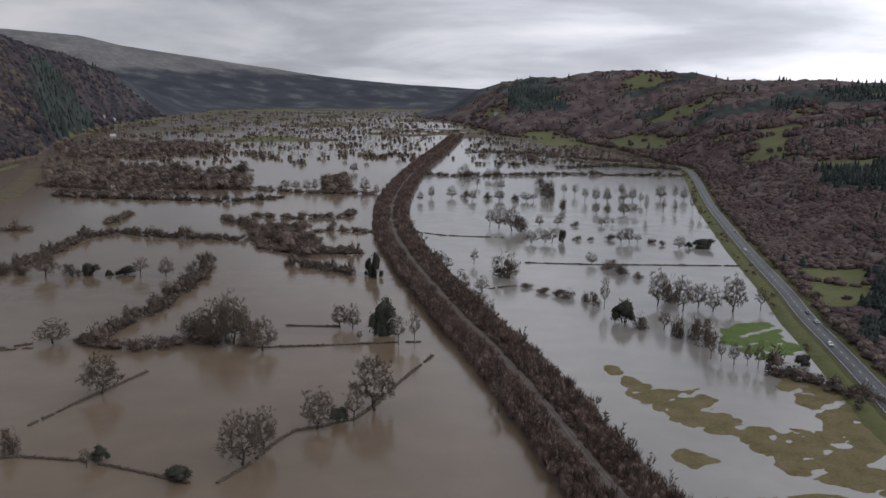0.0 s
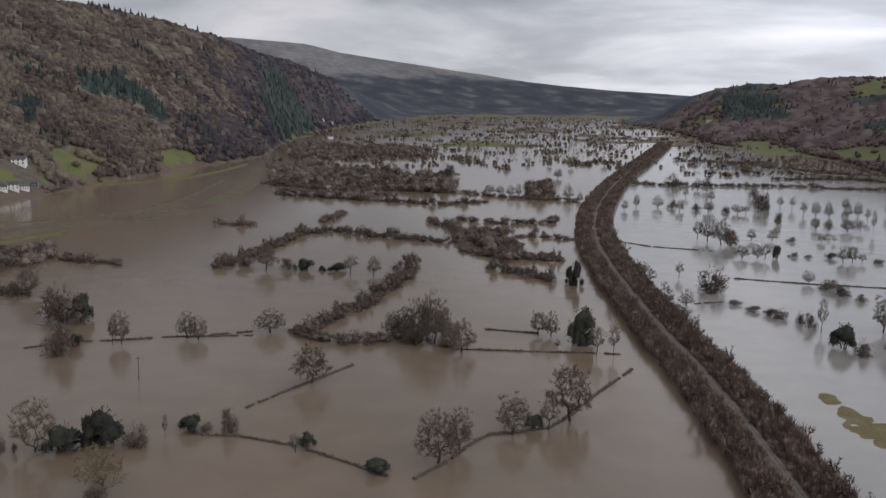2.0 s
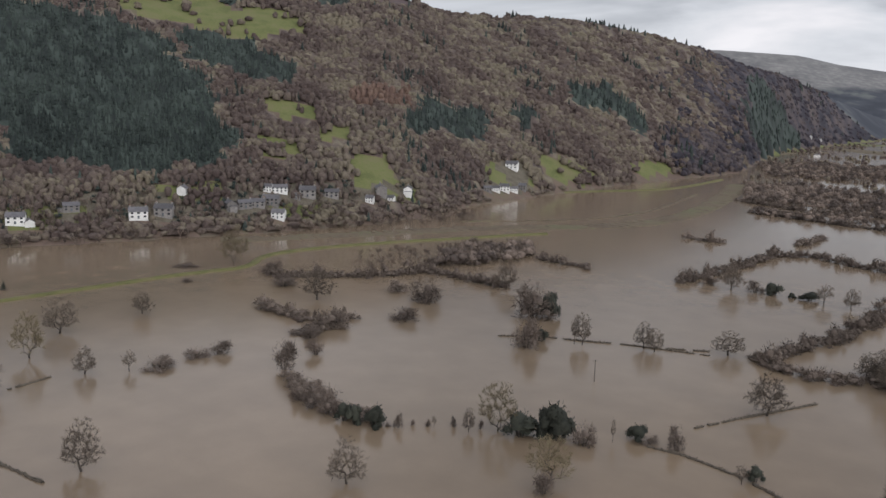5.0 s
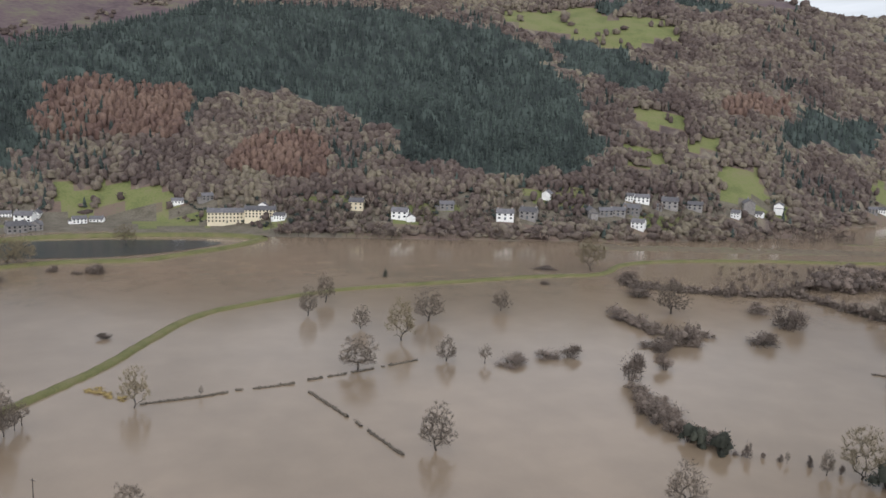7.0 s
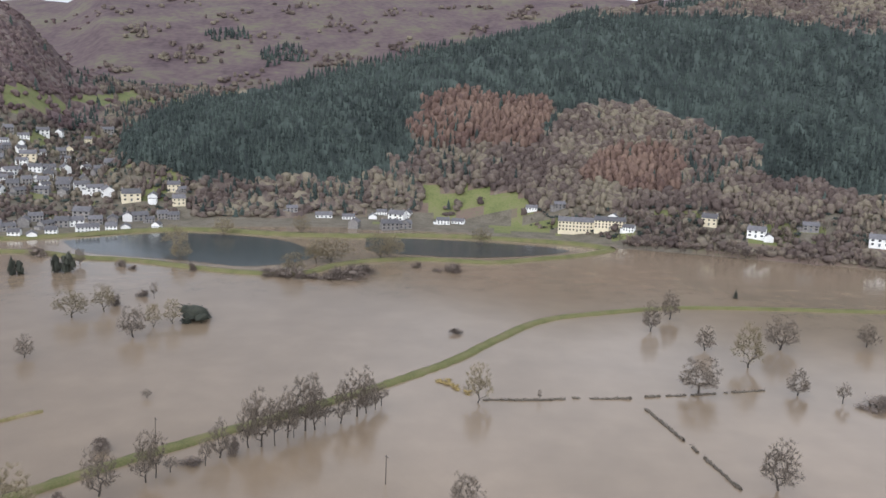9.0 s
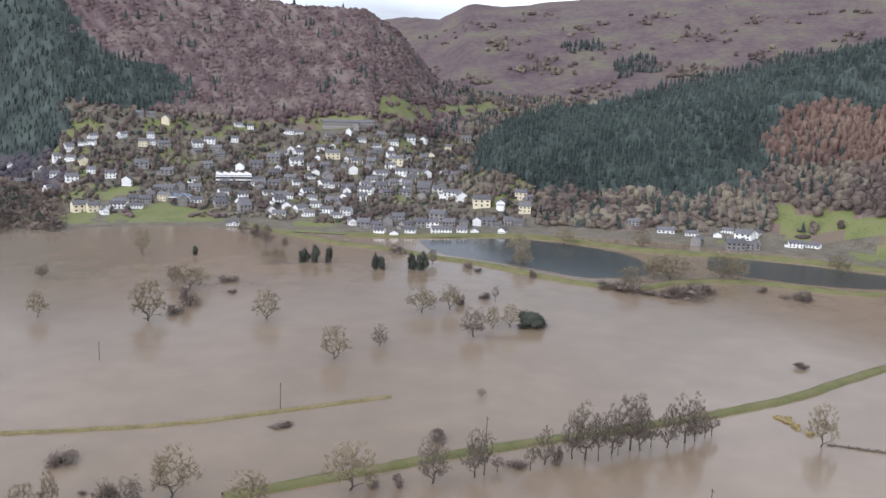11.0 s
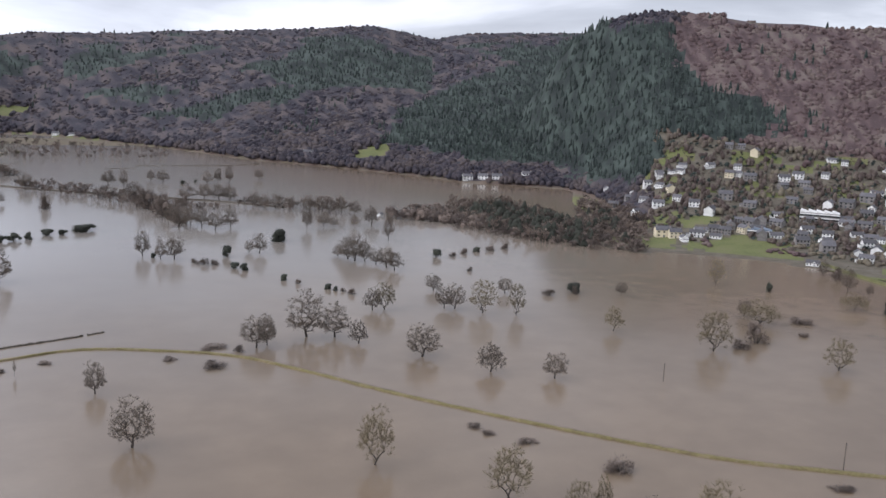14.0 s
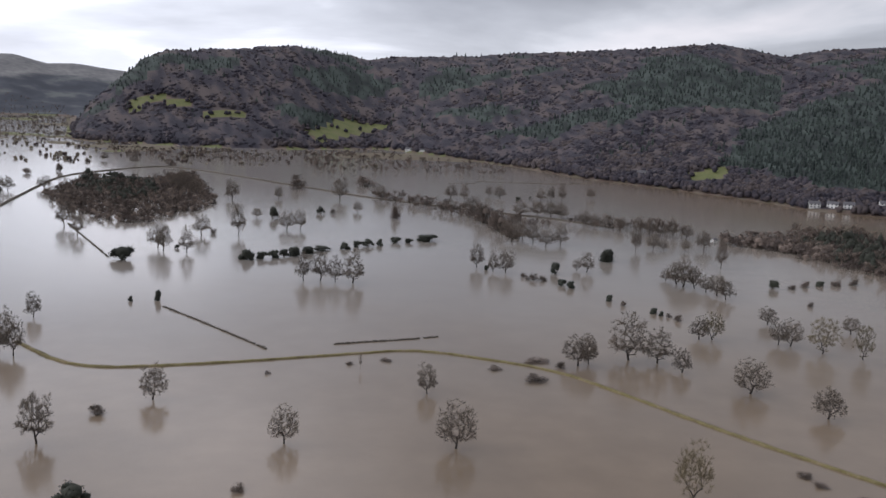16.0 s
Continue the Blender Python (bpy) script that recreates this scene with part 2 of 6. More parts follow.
WHITEWASH = material("white_render", [(0.62, 0.61, 0.58), (0.78, 0.77, 0.74)], size=4, grain=2, tint=0.08)
CREAM = material("cream_render", [(0.55, 0.48, 0.34), (0.66, 0.58, 0.42)], size=4, grain=2, tint=0.08)
STONE = material("grey_stone", [(0.15, 0.14, 0.13), (0.27, 0.25, 0.235)], size=1.5, grain=3, tint=0.2)
SLATE = material("wet_slate", [(0.075, 0.072, 0.078), (0.130, 0.124, 0.128)], rough=0.7, size=2.5, grain=5, tint=0.25)
WINDOW_GLASS = material("window_pane", [(0.02, 0.022, 0.026), (0.04, 0.043, 0.05)], rough=0.08, size=1, spec=0.6)
WINDOW_WOOD = material("window_frame_paint", [(0.55, 0.55, 0.53), (0.7, 0.7, 0.68)], size=1)
DOOR_PAINT = material("door_paint", [(0.05, 0.06, 0.07), (0.10, 0.11, 0.12)], rough=0.5, size=1, tint=0.5)
POT = material("clay_pot", [(0.25, 0.12, 0.07), (0.32, 0.16, 0.10)], size=0.5)
POLE_WOOD = material("creosoted_pole", [(0.06, 0.045, 0.035), (0.10, 0.08, 0.065)], size=0.6)
SHED_ROOF = material("blue_grey_sheet", [(0.13, 0.17, 0.22), (0.20, 0.24, 0.29)], rough=0.5, size=4)
CAR_PAINT = material("car_paint", [(0.45, 0.46, 0.47), (0.6, 0.61, 0.62)], rough=0.3, size=2, tint=0.6, spec=0.5)
TYRE = material("tyre_rubber", [(0.02, 0.02, 0.02), (0.035, 0.035, 0.035)], size=0.3)
LAKE = water_material("still_lake_water", (0.044, 0.050, 0.049), 0.14, 0.05)
FENCE = material("grey_fence_rail", [(0.14, 0.13, 0.12), (0.2, 0.19, 0.17)], size=1)

# ---- plan ----

# trees that stand singly in the flood: x, y, height, crown width
TREES = {}
TREES['oak'] = []
TREES['oak'].append([])
TREES['oak'][-1] += [(-121, 303, 13.1, 12.3), (-165, 364, 8.97, 12.4), (-58, 245, 14, 12.3), (-54, 256, 11.7, 8.46), (-40, 273, 11.1, 10.3), (-23, 290, 16.6, 13.9), (-96, 362, 17.8, 11.6), (-89, 367, 19.6, 12.9), (-75, 358, 12.4, 11.4), (-47, 395, 9.11, 7.86), (-41, 393, 10.1, 7.33), (-225, 493, 13.7, 13.2), (-158, 497, 9.58, 8.88), (-111, 376, 9.17, 7.75), (-103, 372, 11.5, 10), (-93, 369, 16.2, 10.9), (-88, 378, 10.4, 8.65), (17, 426, 10.8, 6.82), (21, 397, 11.4, 6.38), (21, 473, 7.4, 6.94), (22, 382, 7.85, 5.21), (1, 528, 8.18, 8.35)]
TREES['oak'][-1] += [(-4, 544, 7.4, 7.93), (10, 472, 10.3, 7.5)]
TREES['oak'].append([])
TREES['oak'][-1] += [(93, 550, 6.86, 6.1), (110, 445, 15.6, 9.83), (120, 434, 15.4, 8.28), (130, 442, 10.8, 8.46), (135, 434, 11.3, 6.96), (145, 434, 15.5, 10.6), (43, 690, 15.6, 12.5), (52, 676, 16.5, 12.3), (91, 706, 7.78, 7.71), (76, 704, 7.75, 6.4), (62, 625, 7.68, 9.49), (72, 626, 8.46, 7.61), (127, 630, 9.77, 7.77), (133, 631, 9.79, 7.01), (164, 612, 7.68, 7.65), (127, 712, 6.14, 6.53), (7, 877, 10.6, 9.46), (27, 858, 9.34, 7.73), (53, 861, 8.86, 7.77), (79, 857, 7.79, 10.3), (148, 867, 11.6, 7.91), (157, 856, 13.1, 7.83)]
TREES['oak'][-1] += [(184, 925, 10.2, 6.78), (176, 871, 10.7, 8)]
TREES['oak'].append([])
TREES['oak'][-1] += [(185, 873, 11.8, 8.03), (134, 780, 8.12, 7.14), (143, 775, 9.03, 5.68), (158, 777, 8.12, 11.9), (216, 887, 12, 9.85), (238, 882, 12, 6.57), (24, 1081, 13.7, 16.2), (52, 1061, 10.9, 7.62), (62, 1062, 12.8, 9.55), (61, 952, 11.5, 6.86), (-115, 1126, 10.2, 10.2), (-167, 931, 8.52, 11.3), (-156, 931, 7.95, 8.49), (-142, 918, 10.1, 10), (-134, 918, 11.2, 5.56), (-123, 909, 9.39, 6.6), (-82, 912, 13.8, 9.88), (-69, 900, 8.71, 6.49), (-13, 874, 10.6, 7.34), (-23, 845, 8.69, 6.09), (-146, 1302, 7.85, 7.82), (-112, 1277, 7.69, 7.66)]
TREES['oak'][-1] += [(-181, 1329, 8.03, 8.01), (-69, 1338, 8.03, 9.6)]
TREES['oak'].append([])
TREES['oak'][-1] += [(-182, 158, 11.6, 11), (-313, 392, 13, 12.2), (-363, 294, 14.4, 15.7), (-184, 213, 7.12, 4.51), (-218, 329, 12.6, 7.32), (-196, 345, 10.1, 7.36), (-190, 344, 8.79, 7.29), (-241, 108, 13.3, 10.6), (-324, 110, 12.3, 14), (-387, 167, 13.4, 13), (-383, 131, 9.56, 7.51), (-395, 211, 9.6, 8.82), (-413, 114, 12.7, 7.4), (-437, 130, 12.9, 9.8), (-325, 149, 9.32, 8.5), (-222, 15, 9.8, 8.64), (-383, -383, 7.26, 7.28), (-411, -314, 8.01, 9.5), (-349, -157, 8.45, 6.7), (-382, -124, 11.6, 10.5), (-532, -328, 13.4, 9.5), (-568, -370, 9.92, 9.03)]
TREES['oak'][-1] += [(-530, -202, 8.79, 6.22), (-180, -154, 7.78, 6.33)]
TREES['oak'].append([])
TREES['oak'][-1] += [(-229, -85, 12.4, 8.92), (-238, -75, 12.6, 6.6), (-256, -58, 10.6, 6.88), (-264, -51, 13.1, 6.14), (-265, -47, 15.9, 8.78), (-273, -40, 14.3, 7.17), (-279, -35, 16.4, 10), (-280, -32, 15.4, 7.31), (-286, -24, 12.7, 6.48), (-293, -19, 14.8, 10.4), (-296, -16, 11, 6.68), (-67, -340, 10.5, 8.31), (-66, -282, 14.2, 11.2), (-144, -372, 12.8, 12.5), (-150, -374, 11.6, 8.8), (-172, -379, 19.8, 16.1), (-184, -373, 14.6, 12.4), (-189, -358, 9.64, 8.08), (-205, -327, 12.5, 15), (-220, -295, 10.9, 11.1), (-239, -275, 9.58, 9.19), (-226, -412, 10.4, 8.7)]
TREES['oak'][-1] += [(-283, -440, 8.18, 9.62), (-264, -399, 10.6, 8.26)]
TREES['oak'].append([])
TREES['oak'][-1] += [(-269, -396, 12.1, 10.3), (-319, -416, 8.2, 9.65), (-156, -610, 15.2, 12.2), (-164, -595, 13.1, 7.5), (-172, -591, 13.1, 12), (-228, -599, 7.82, 5.45), (-233, -592, 12.4, 10), (-312, -684, 18.2, 9.08), (-331, -691, 11.6, 11.6), (-339, -688, 7.92, 6.48), (-355, -680, 9.33, 6.49), (-376, -688, 14.3, 14.2), (-347, -607, 19.2, 9.31), (-280, -562, 7.71, 7.63), (-282, -550, 13.3, 15), (-283, -542, 16.2, 16.8), (-288, -536, 13.1, 9.26), (-290, -524, 9.98, 9.12), (-292, -513, 10.9, 10.8), (-292, -502, 10.8, 9.92), (-235, -1052, 14.6, 14.2), (-247, -1032, 16.9, 8.91)]
TREES['oak'][-1] += [(-292, -1087, 12, 9.45), (-301, -1068, 13.2, 13.3)]
TREES['oak'].append([])
TREES['oak'][-1] += [(-347, -1044, 13.1, 11.9), (-362, -1050, 15.2, 9.32), (-374, -1044, 18.5, 9.31), (-425, -1077, 11.7, 11.1), (-230, -928, 14.2, 17.2), (-217, -730, 18.3, 18.4), (-230, -740, 14, 11.7), (-234, -722, 13.7, 11.5), (-239, -703, 12.1, 13.5), (-255, -711, 15.9, 12.8), (-278, -903, 14.1, 17), (-294, -895, 14.1, 14.2), (-307, -888, 14, 16.9), (-317, -883, 14, 14.1), (-322, -833, 13.4, 10.7), (-329, -821, 11.7, 10.6), (-339, -816, 11.7, 11.7), (-346, -799, 11.5, 11.5), (-363, -791, 13.1, 10.5), (-367, -776, 13.5, 11.4), (-373, -765, 12.9, 10.3), (-383, -761, 15.4, 11.3)]
TREES['oak'][-1] += [(-391, -749, 11.3, 11.2), (112, -477, 11.4, 7.51)]
TREES['oak'].append([])
TREES['oak'][-1] += [(112, -412, 17.2, 10.6), (105, -407, 15.7, 9.12), (40, -343, 11.3, 9.82), (73, -302, 15, 11.5), (-8, -293, 11.5, 9.1), (-30, -566, 15.8, 8.65), (-41, -567, 15.8, 12.1), (-50, -561, 15, 8.6), (-61, -558, 18.4, 14.4), (71, -687, 16.7, 12.5), (66, -675, 17.7, 10.3), (49, -670, 17.1, 10.6), (43, -754, 14.6, 14.6), (158, -799, 18.4, 14.7), (139, -752, 13.7, 11.5), (13, -755, 22.8, 12.8), (23, -1008, 19.3, 14.5), (-3, -863, 7.82, 9.35), (-28, -787, 14.3, 13.3), (-40, -788, 15.8, 9.51), (-28, -1022, 12.3, 9.2), (-105, -913, 9.45, 9.95)]
TREES['oak'][-1] += [(-97, -1017, 22.1, 17.2), (-144, -1021, 15.5, 15.5)]
TREES['oak'] += [[(266, -1061, 14.2, 13.1), (284, -1091, 13.2, 13.5), (234, -1527, 11.9, 12.9), (178, -1448, 17.3, 10.5), (234, -1089, 13.2, 16.7), (87, -1089, 22.8, 19.6), (64, -1033, 20.4, 16.1), (79, -1060, 22.2, 17.8)]]
TREES['evergreen'] = []
TREES['evergreen'].append([])
TREES['evergreen'][-1] += [(-34, 279, 4.8, 5.71), (-100, 246, 4.14, 4.77), (-74, 234, 3.84, 6.35), (-202, 498, 6.65, 8.13), (-192, 501, 2.56, 3.9), (-182, 501, 4.7, 9.66), (86, 411, 9.44, 10.3), (146, 347, 4.43, 5.81), (85, 629, 8.77, 5.73), (182, 617, 5.67, 13.5), (171, 614, 3.92, 4.61), (-170, 223, 7.23, 10.6), (-141, 248, 4.78, 7.23), (-258, 359, 12, 8.09), (-220, 190, 5.67, 6.44), (-215, 190, 6.21, 4.55), (-234, 320, 5.24, 4.39), (-412, -104, 6.83, 13.1), (-482, -351, 5.58, 3.62), (-361, -401, 5.81, 8.23), (-227, -469, 3.14, 3.83), (-229, -463, 2.72, 2.53)]
TREES['evergreen'][-1] += [(-213, -502, 3.63, 3.99), (-161, -602, 3.27, 3.02)]
TREES['evergreen'].append([])
TREES['evergreen'][-1] += [(-208, -588, 7.59, 6.8), (-267, -635, 8.67, 11.6), (-345, -533, 5.69, 5.77), (-318, -1047, 4.05, 5.24), (-339, -1063, 2.94, 4.01), (-199, -548, 3.86, 6.37), (-201, -539, 4.41, 4.9), (-387, -542, 3.21, 5.64), (69, -512, 2.69, 2.53), (54, -513, 5.62, 3.78), (53, -253, 5.88, 8.41), (6, -642, 6.82, 10.8), (-5, -645, 4.77, 7.02), (-13, -649, 5.21, 7.07), (-21, -654, 5.26, 7.12), (-29, -657, 6.23, 8.73), (-40, -669, 4.55, 10.1), (-51, -682, 3.1, 12.3), (-69, -687, 4.89, 6.67), (-80, -698, 4.56, 6.78), (-89, -701, 5.2, 8.52), (-99, -705, 4.89, 5.16)]
TREES['evergreen'][-1] += [(-115, -720, 4.38, 9.66), (-125, -719, 3.57, 6.17)]
TREES['evergreen'] += [[(-143, -729, 4.99, 15.6), (90, -641, 8.11, 14.8), (57, -688, 2.72, 4.17), (-18, -859, 10.8, 9.28), (-66, -896, 6.7, 7.55), (267, -1011, 11, 12.5)]]
TREES['slim'] = []
TREES['slim'].append([])
TREES['slim'][-1] += [(-29, 280, 9.58, 6.3), (-102, 241, 5.21, 3.38), (-19, 369, 11.9, 6.89), (-36, 374, 4.12, 2.33), (-12, 371, 12.6, 4.61), (-173, 498, 9.67, 8.98), (19, 546, 8.43, 4.97), (160, 437, 10.6, 5.7), (81, 436, 14.7, 4.9), (102, 398, 7.76, 6.33), (111, 355, 9.45, 4.62), (114, 351, 8.22, 3.44), (118, 347, 8.16, 4.55), (123, 346, 8.17, 3.43), (126, 342, 9.96, 3.41), (36, 695, 12.7, 7.55), (77, 626, 9.63, 7.63), (139, 631, 5.89, 4.68), (136, 713, 5.28, 4.37), (86, 858, 7.28, 6.21), (123, 914, 9.99, 6.63), (133, 907, 11, 6.59)]
TREES['slim'][-1] += [(137, 865, 11.6, 6.31), (188, 849, 9.4, 5.22)]
TREES['slim'].append([])
TREES['slim'][-1] += [(168, 778, 8.15, 5.74), (177, 776, 15.8, 3.83), (198, 799, 10.9, 3.96), (229, 881, 13.1, 6.55), (206, 790, 9.8, 4.9), (222, 793, 17.2, 4.94), (220, 760, 9.48, 3.8), (36, 974, 7.63, 5.84), (-146, 241, 6.77, 1.8), (-195, 208, 3.5, 1.5), (-221, 327, 11.3, 3.66), (-317, 163, 6.98, 4.9), (-313, 47, 3.8, 1.61), (-452, -135, 8.03, 4.07), (-522, -307, 9.31, 4.42), (-306, -95, 2.82, 3.68), (-241, -73, 12.6, 5.82), (-250, -61, 7.38, 3.39), (-266, -43, 13.2, 5.28), (-304, -11, 7.15, 4.87), (-273, -38, 8.63, 3.59), (-284, -29, 7.85, 3.69)]
TREES['slim'][-1] += [(-300, -13, 7.09, 3.86), (-245, -70, 4.24, 3.36)]
TREES['slim'] += [[(-44, -375, 6.18, 1.5)]]
TREES['bush'] = []
TREES['bush'].append([])
TREES['bush'][-1] += [(-128, 250, 7.49, 5.36), (-137, 249, 2.72, 5.42), (-106, 378, 7.53, 14.4), (-84, 379, 6.24, 9.54), (-241, 499, 6.53, 10), (-212, 497, 6.68, 8.17), (-254, 497, 4.5, 6.74), (-106, 369, 3.83, 9.91), (-96, 368, 3.31, 11.7), (-83, 365, 4.79, 9.22), (37, 510, 12.1, 13.9), (101, 537, 5.59, 9.9), (106, 522, 6.38, 9.65), (114, 510, 3.76, 5.7), (118, 454, 11.2, 8.56), (47, 483, 2.45, 7.37), (53, 470, 2.95, 7.2), (61, 464, 3.66, 6.27), (66, 459, 4.3, 7.05), (74, 452, 4.83, 4.19), (77, 443, 6.68, 5.49), (92, 401, 5.97, 7.56)]
TREES['bush'][-1] += [(105, 386, 8.58, 6.15), (111, 382, 9.74, 6.11)]
TREES['bush'].append([])
TREES['bush'][-1] += [(115, 374, 10.7, 8.41), (58, 675, 10.5, 12.2), (105, 709, 3.46, 6.46), (97, 641, 3.06, 5.85), (107, 641, 2.46, 4.7), (121, 644, 3.98, 7.88), (150, 634, 3.06, 5.88), (155, 623, 3.3, 3.87), (107, 989, 10.6, 13), (104, 894, 16.3, 14), (106, 796, 8.79, 7.21), (20, 881, 7.07, 7.9), (43, 871, 5.94, 7.82), (69, 866, 5.39, 7.79), (-207, 1232, 4.63, 7.45), (-194, 1216, 6.65, 8.81), (-108, 915, 15.1, 13.7), (-247, 1075, 15.9, 19.7), (-151, 232, 6.13, 7.05), (-139, 194, 6.17, 6.22), (-350, 342, 5.25, 11.3), (-303, 299, 5.77, 13)]
TREES['bush'][-1] += [(-321, 335, 11, 15.4), (-264, 353, 15.9, 20)]
TREES['bush'].append([])
TREES['bush'][-1] += [(-233, 307, 12.9, 11.8), (-435, 319, 7.35, 13), (-401, 301, 6.13, 15.1), (-363, 264, 2.47, 16.3), (-345, 265, 2.41, 13.2), (-315, 264, 6.93, 13.8), (-307, 246, 5, 9.65), (-286, 231, 6.36, 6.81), (-279, 209, 10.9, 8.64), (-264, 203, 3.11, 4.16), (-247, 191, 5.34, 5.87), (-237, 189, 4.6, 7.63), (-229, 190, 4.5, 7.49), (-203, 199, 4.89, 2.72), (-206, 197, 1.22, 2.18), (-201, 204, 1.94, 1.82), (-197, 207, 2.33, 1.82), (-191, 213, 3.18, 2.18), (-183, 218, 3.03, 1.5), (-315, 174, 3.33, 15.5), (-316, 192, 3.46, 10.3), (-314, 202, 5.07, 8.08)]
TREES['bush'][-1] += [(-444, 265, 2.56, 5.03), (-400, 20, 2.34, 5.93)]
TREES['bush'].append([])
TREES['bush'][-1] += [(-543, 23, 5.13, 11.5), (-530, -29, 4.58, 9.65), (-482, 289, 1.86, 13.6), (-358, -397, 4.76, 3.91), (-369, -273, 9.79, 11.2), (-354, -270, 3.72, 8.21), (-427, -289, 3.24, 11), (-403, -270, 2.1, 4.46), (-436, -150, 5.57, 5.1), (-457, -143, 3.15, 6.45), (-559, -354, 8.82, 7.98), (-555, -239, 5.24, 12.8), (-531, -178, 4.3, 6.8), (-524, -169, 2.08, 5.36), (-519, -85, 3.68, 14.4), (-514, -37, 5.71, 18.7), (-515, -46, 5.45, 12.6), (-529, -34, 5.61, 12.9), (-539, 23, 4.67, 9.83), (-541, 13, 2.05, 6.59), (-551, 0, 3.78, 6.69), (-524, -133, 4.77, 4.94)]
TREES['bush'][-1] += [(-196, -192, 3.84, 8.86), (-249, -148, 1.2, 6.51)]
TREES['bush'].append([])
TREES['bush'][-1] += [(-177, -160, 7.78, 6.31), (-182, -172, 1.2, 2.31), (-259, -95, 3.62, 6.24), (-251, -66, 2.14, 6.76), (-222, -93, 4.08, 3.2), (-219, -100, 4.08, 3.19), (-259, -55, 5, 4.31), (-104, -370, 1.33, 6.22), (-118, -352, 2.4, 8.79), (-135, -369, 3.16, 4.4), (-127, -380, 1.49, 11.1), (-340, -402, 3.55, 7.08), (-232, -459, 2.26, 3.15), (-234, -451, 3.44, 4.97), (-217, -489, 2.9, 3.92), (-176, -245, 1.22, 5.42), (-177, -238, 1.2, 4.96), (-184, -224, 1.45, 6.52), (-338, -481, 2.89, 4.29), (-224, -846, 18.2, 20.9), (-223, -787, 16.9, 19.6), (-184, -567, 4.19, 7.23)]
TREES['bush'][-1] += [(-191, -564, 3.35, 5.78), (-181, -576, 2.8, 5.13)]
TREES['bush'] += [[(-359, -533, 2.68, 5.45), (-373, -539, 3.82, 6.35), (-399, -541, 3.94, 6.51), (-415, -544, 4.02, 6.62), (58, -328, 3.18, 5.47), (7, -257, 1.93, 4.72), (-57, -387, 1.2, 5.36), (-40, -383, 1.2, 3.85), (-4, -372, 1.32, 2.33), (34, -762, 4.44, 4.59), (-56, -1136, 16.6, 19), (-79, -900, 4.83, 5.43), (-137, -866, 14.6, 10.5), (-148, -1183, 13.1, 28.3), (125, -1453, 9.35, 13.9), (260, -1310, 10.9, 11.1), (293, -1270, 6.76, 10.9)]]
TREES['ivy'] = [[(-27, 385, 15.3, 10), (-39, 503, 13.4, 6.76), (-44, 510, 9.52, 4.98), (-160, 229, 11.8, 10.7), (-209, 193, 6.74, 6.36), (-496, -277, 8.79, 6.24), (-500, -271, 10.6, 6.24), (-504, -264, 9.86, 5.55), (-499, -229, 9.55, 4.02), (-501, -225, 7.86, 4.7), (-508, -207, 10.2, 5.36), (-511, -201, 11.3, 6.71)]]
TREES['willow'] = []
TREES['willow'].append([])
TREES['willow'][-1] += [(-178, 221, 13.8, 11.8), (-142, 201, 12.2, 12.1), (-359, 142, 16.6, 14.4), (-309, 24, 13.1, 8.86), (-473, 316, 19.2, 17.3), (-318, -322, 11.2, 8.94), (-337, -273, 16.3, 16.1), (-404, -298, 10.9, 18.5), (-365, -225, 12.3, 12), (-323, -166, 12.3, 11), (-399, -120, 9.35, 6.47), (-405, -113, 10.2, 7.31), (-412, -162, 11.3, 13.7), (-424, -151, 12, 9.73), (-487, -294, 8.78, 13.9), (-467, -381, 14.7, 9.16), (-563, -55, 12.8, 24.2), (-558, -64, 12.1, 13.7), (-579, -24, 14.1, 17.7), (-574, -16, 14, 14), (-551, -148, 12.3, 12.2), (-521, -73, 11.4, 12.9)]
TREES['willow'][-1] += [(-655, -143, 10.2, 14.2), (-663, -87, 12.2, 12.2)]
TREES['willow'] += [[(-635, 47, 11.4, 13.5), (-595, -162, 13.3, 15), (-190, -148, 13, 12), (-171, -173, 9.55, 4.86), (-162, -173, 9.37, 7.93), (-194, -125, 9.42, 9.3), (-215, -105, 12.6, 14.4), (-233, -411, 12.8, 11.7), (-278, -382, 15.5, 13.1), (-292, -370, 14.9, 8.15), (-129, -233, 16, 11.4), (-152, -193, 14.3, 12.3)]]
TREES['conifer'] = [[(-489, 182, 5.52, 4.46), (193, -1132, 11.6, 6.88), (183, -1132, 10.9, 6.87), (161, -1159, 12.5, 7.7), (152, -1159, 11.1, 7), (141, -1173, 8.43, 6.36), (135, -1173, 7.02, 6.36)]]
# hedges in the water, as lines on the plan
LOW_HEDGES = []
LOW_HEDGES += [[(-133, 272), (-127, 291), (-122, 305), (-113, 329)], [(-188, 352), (-173, 363)], [(-136, 246), (-124, 248), (-106, 246), (-89, 240), (-70, 232)], [(-62, 232), (-56, 245), (-51, 263), (-47, 271), (-39, 275), (-29, 282), (-21, 301), (-16, 320), (-4, 354)], [(-78, 362), (-53, 366), (-21, 372), (-9, 374)], [(-72, 397), (-47, 397)], [(-24, 669), (1, 652), (44, 646)], [(48, 553), (92, 550), (190, 552)], [(25, 478), (41, 487)], [(-253, 312), (-238, 326), (-220, 335), (-203, 345), (-170, 357)], [(-312, 26), (-313, 48), (-315, 57)], [(-316, 60), (-316, 71), (-317, 83)]]
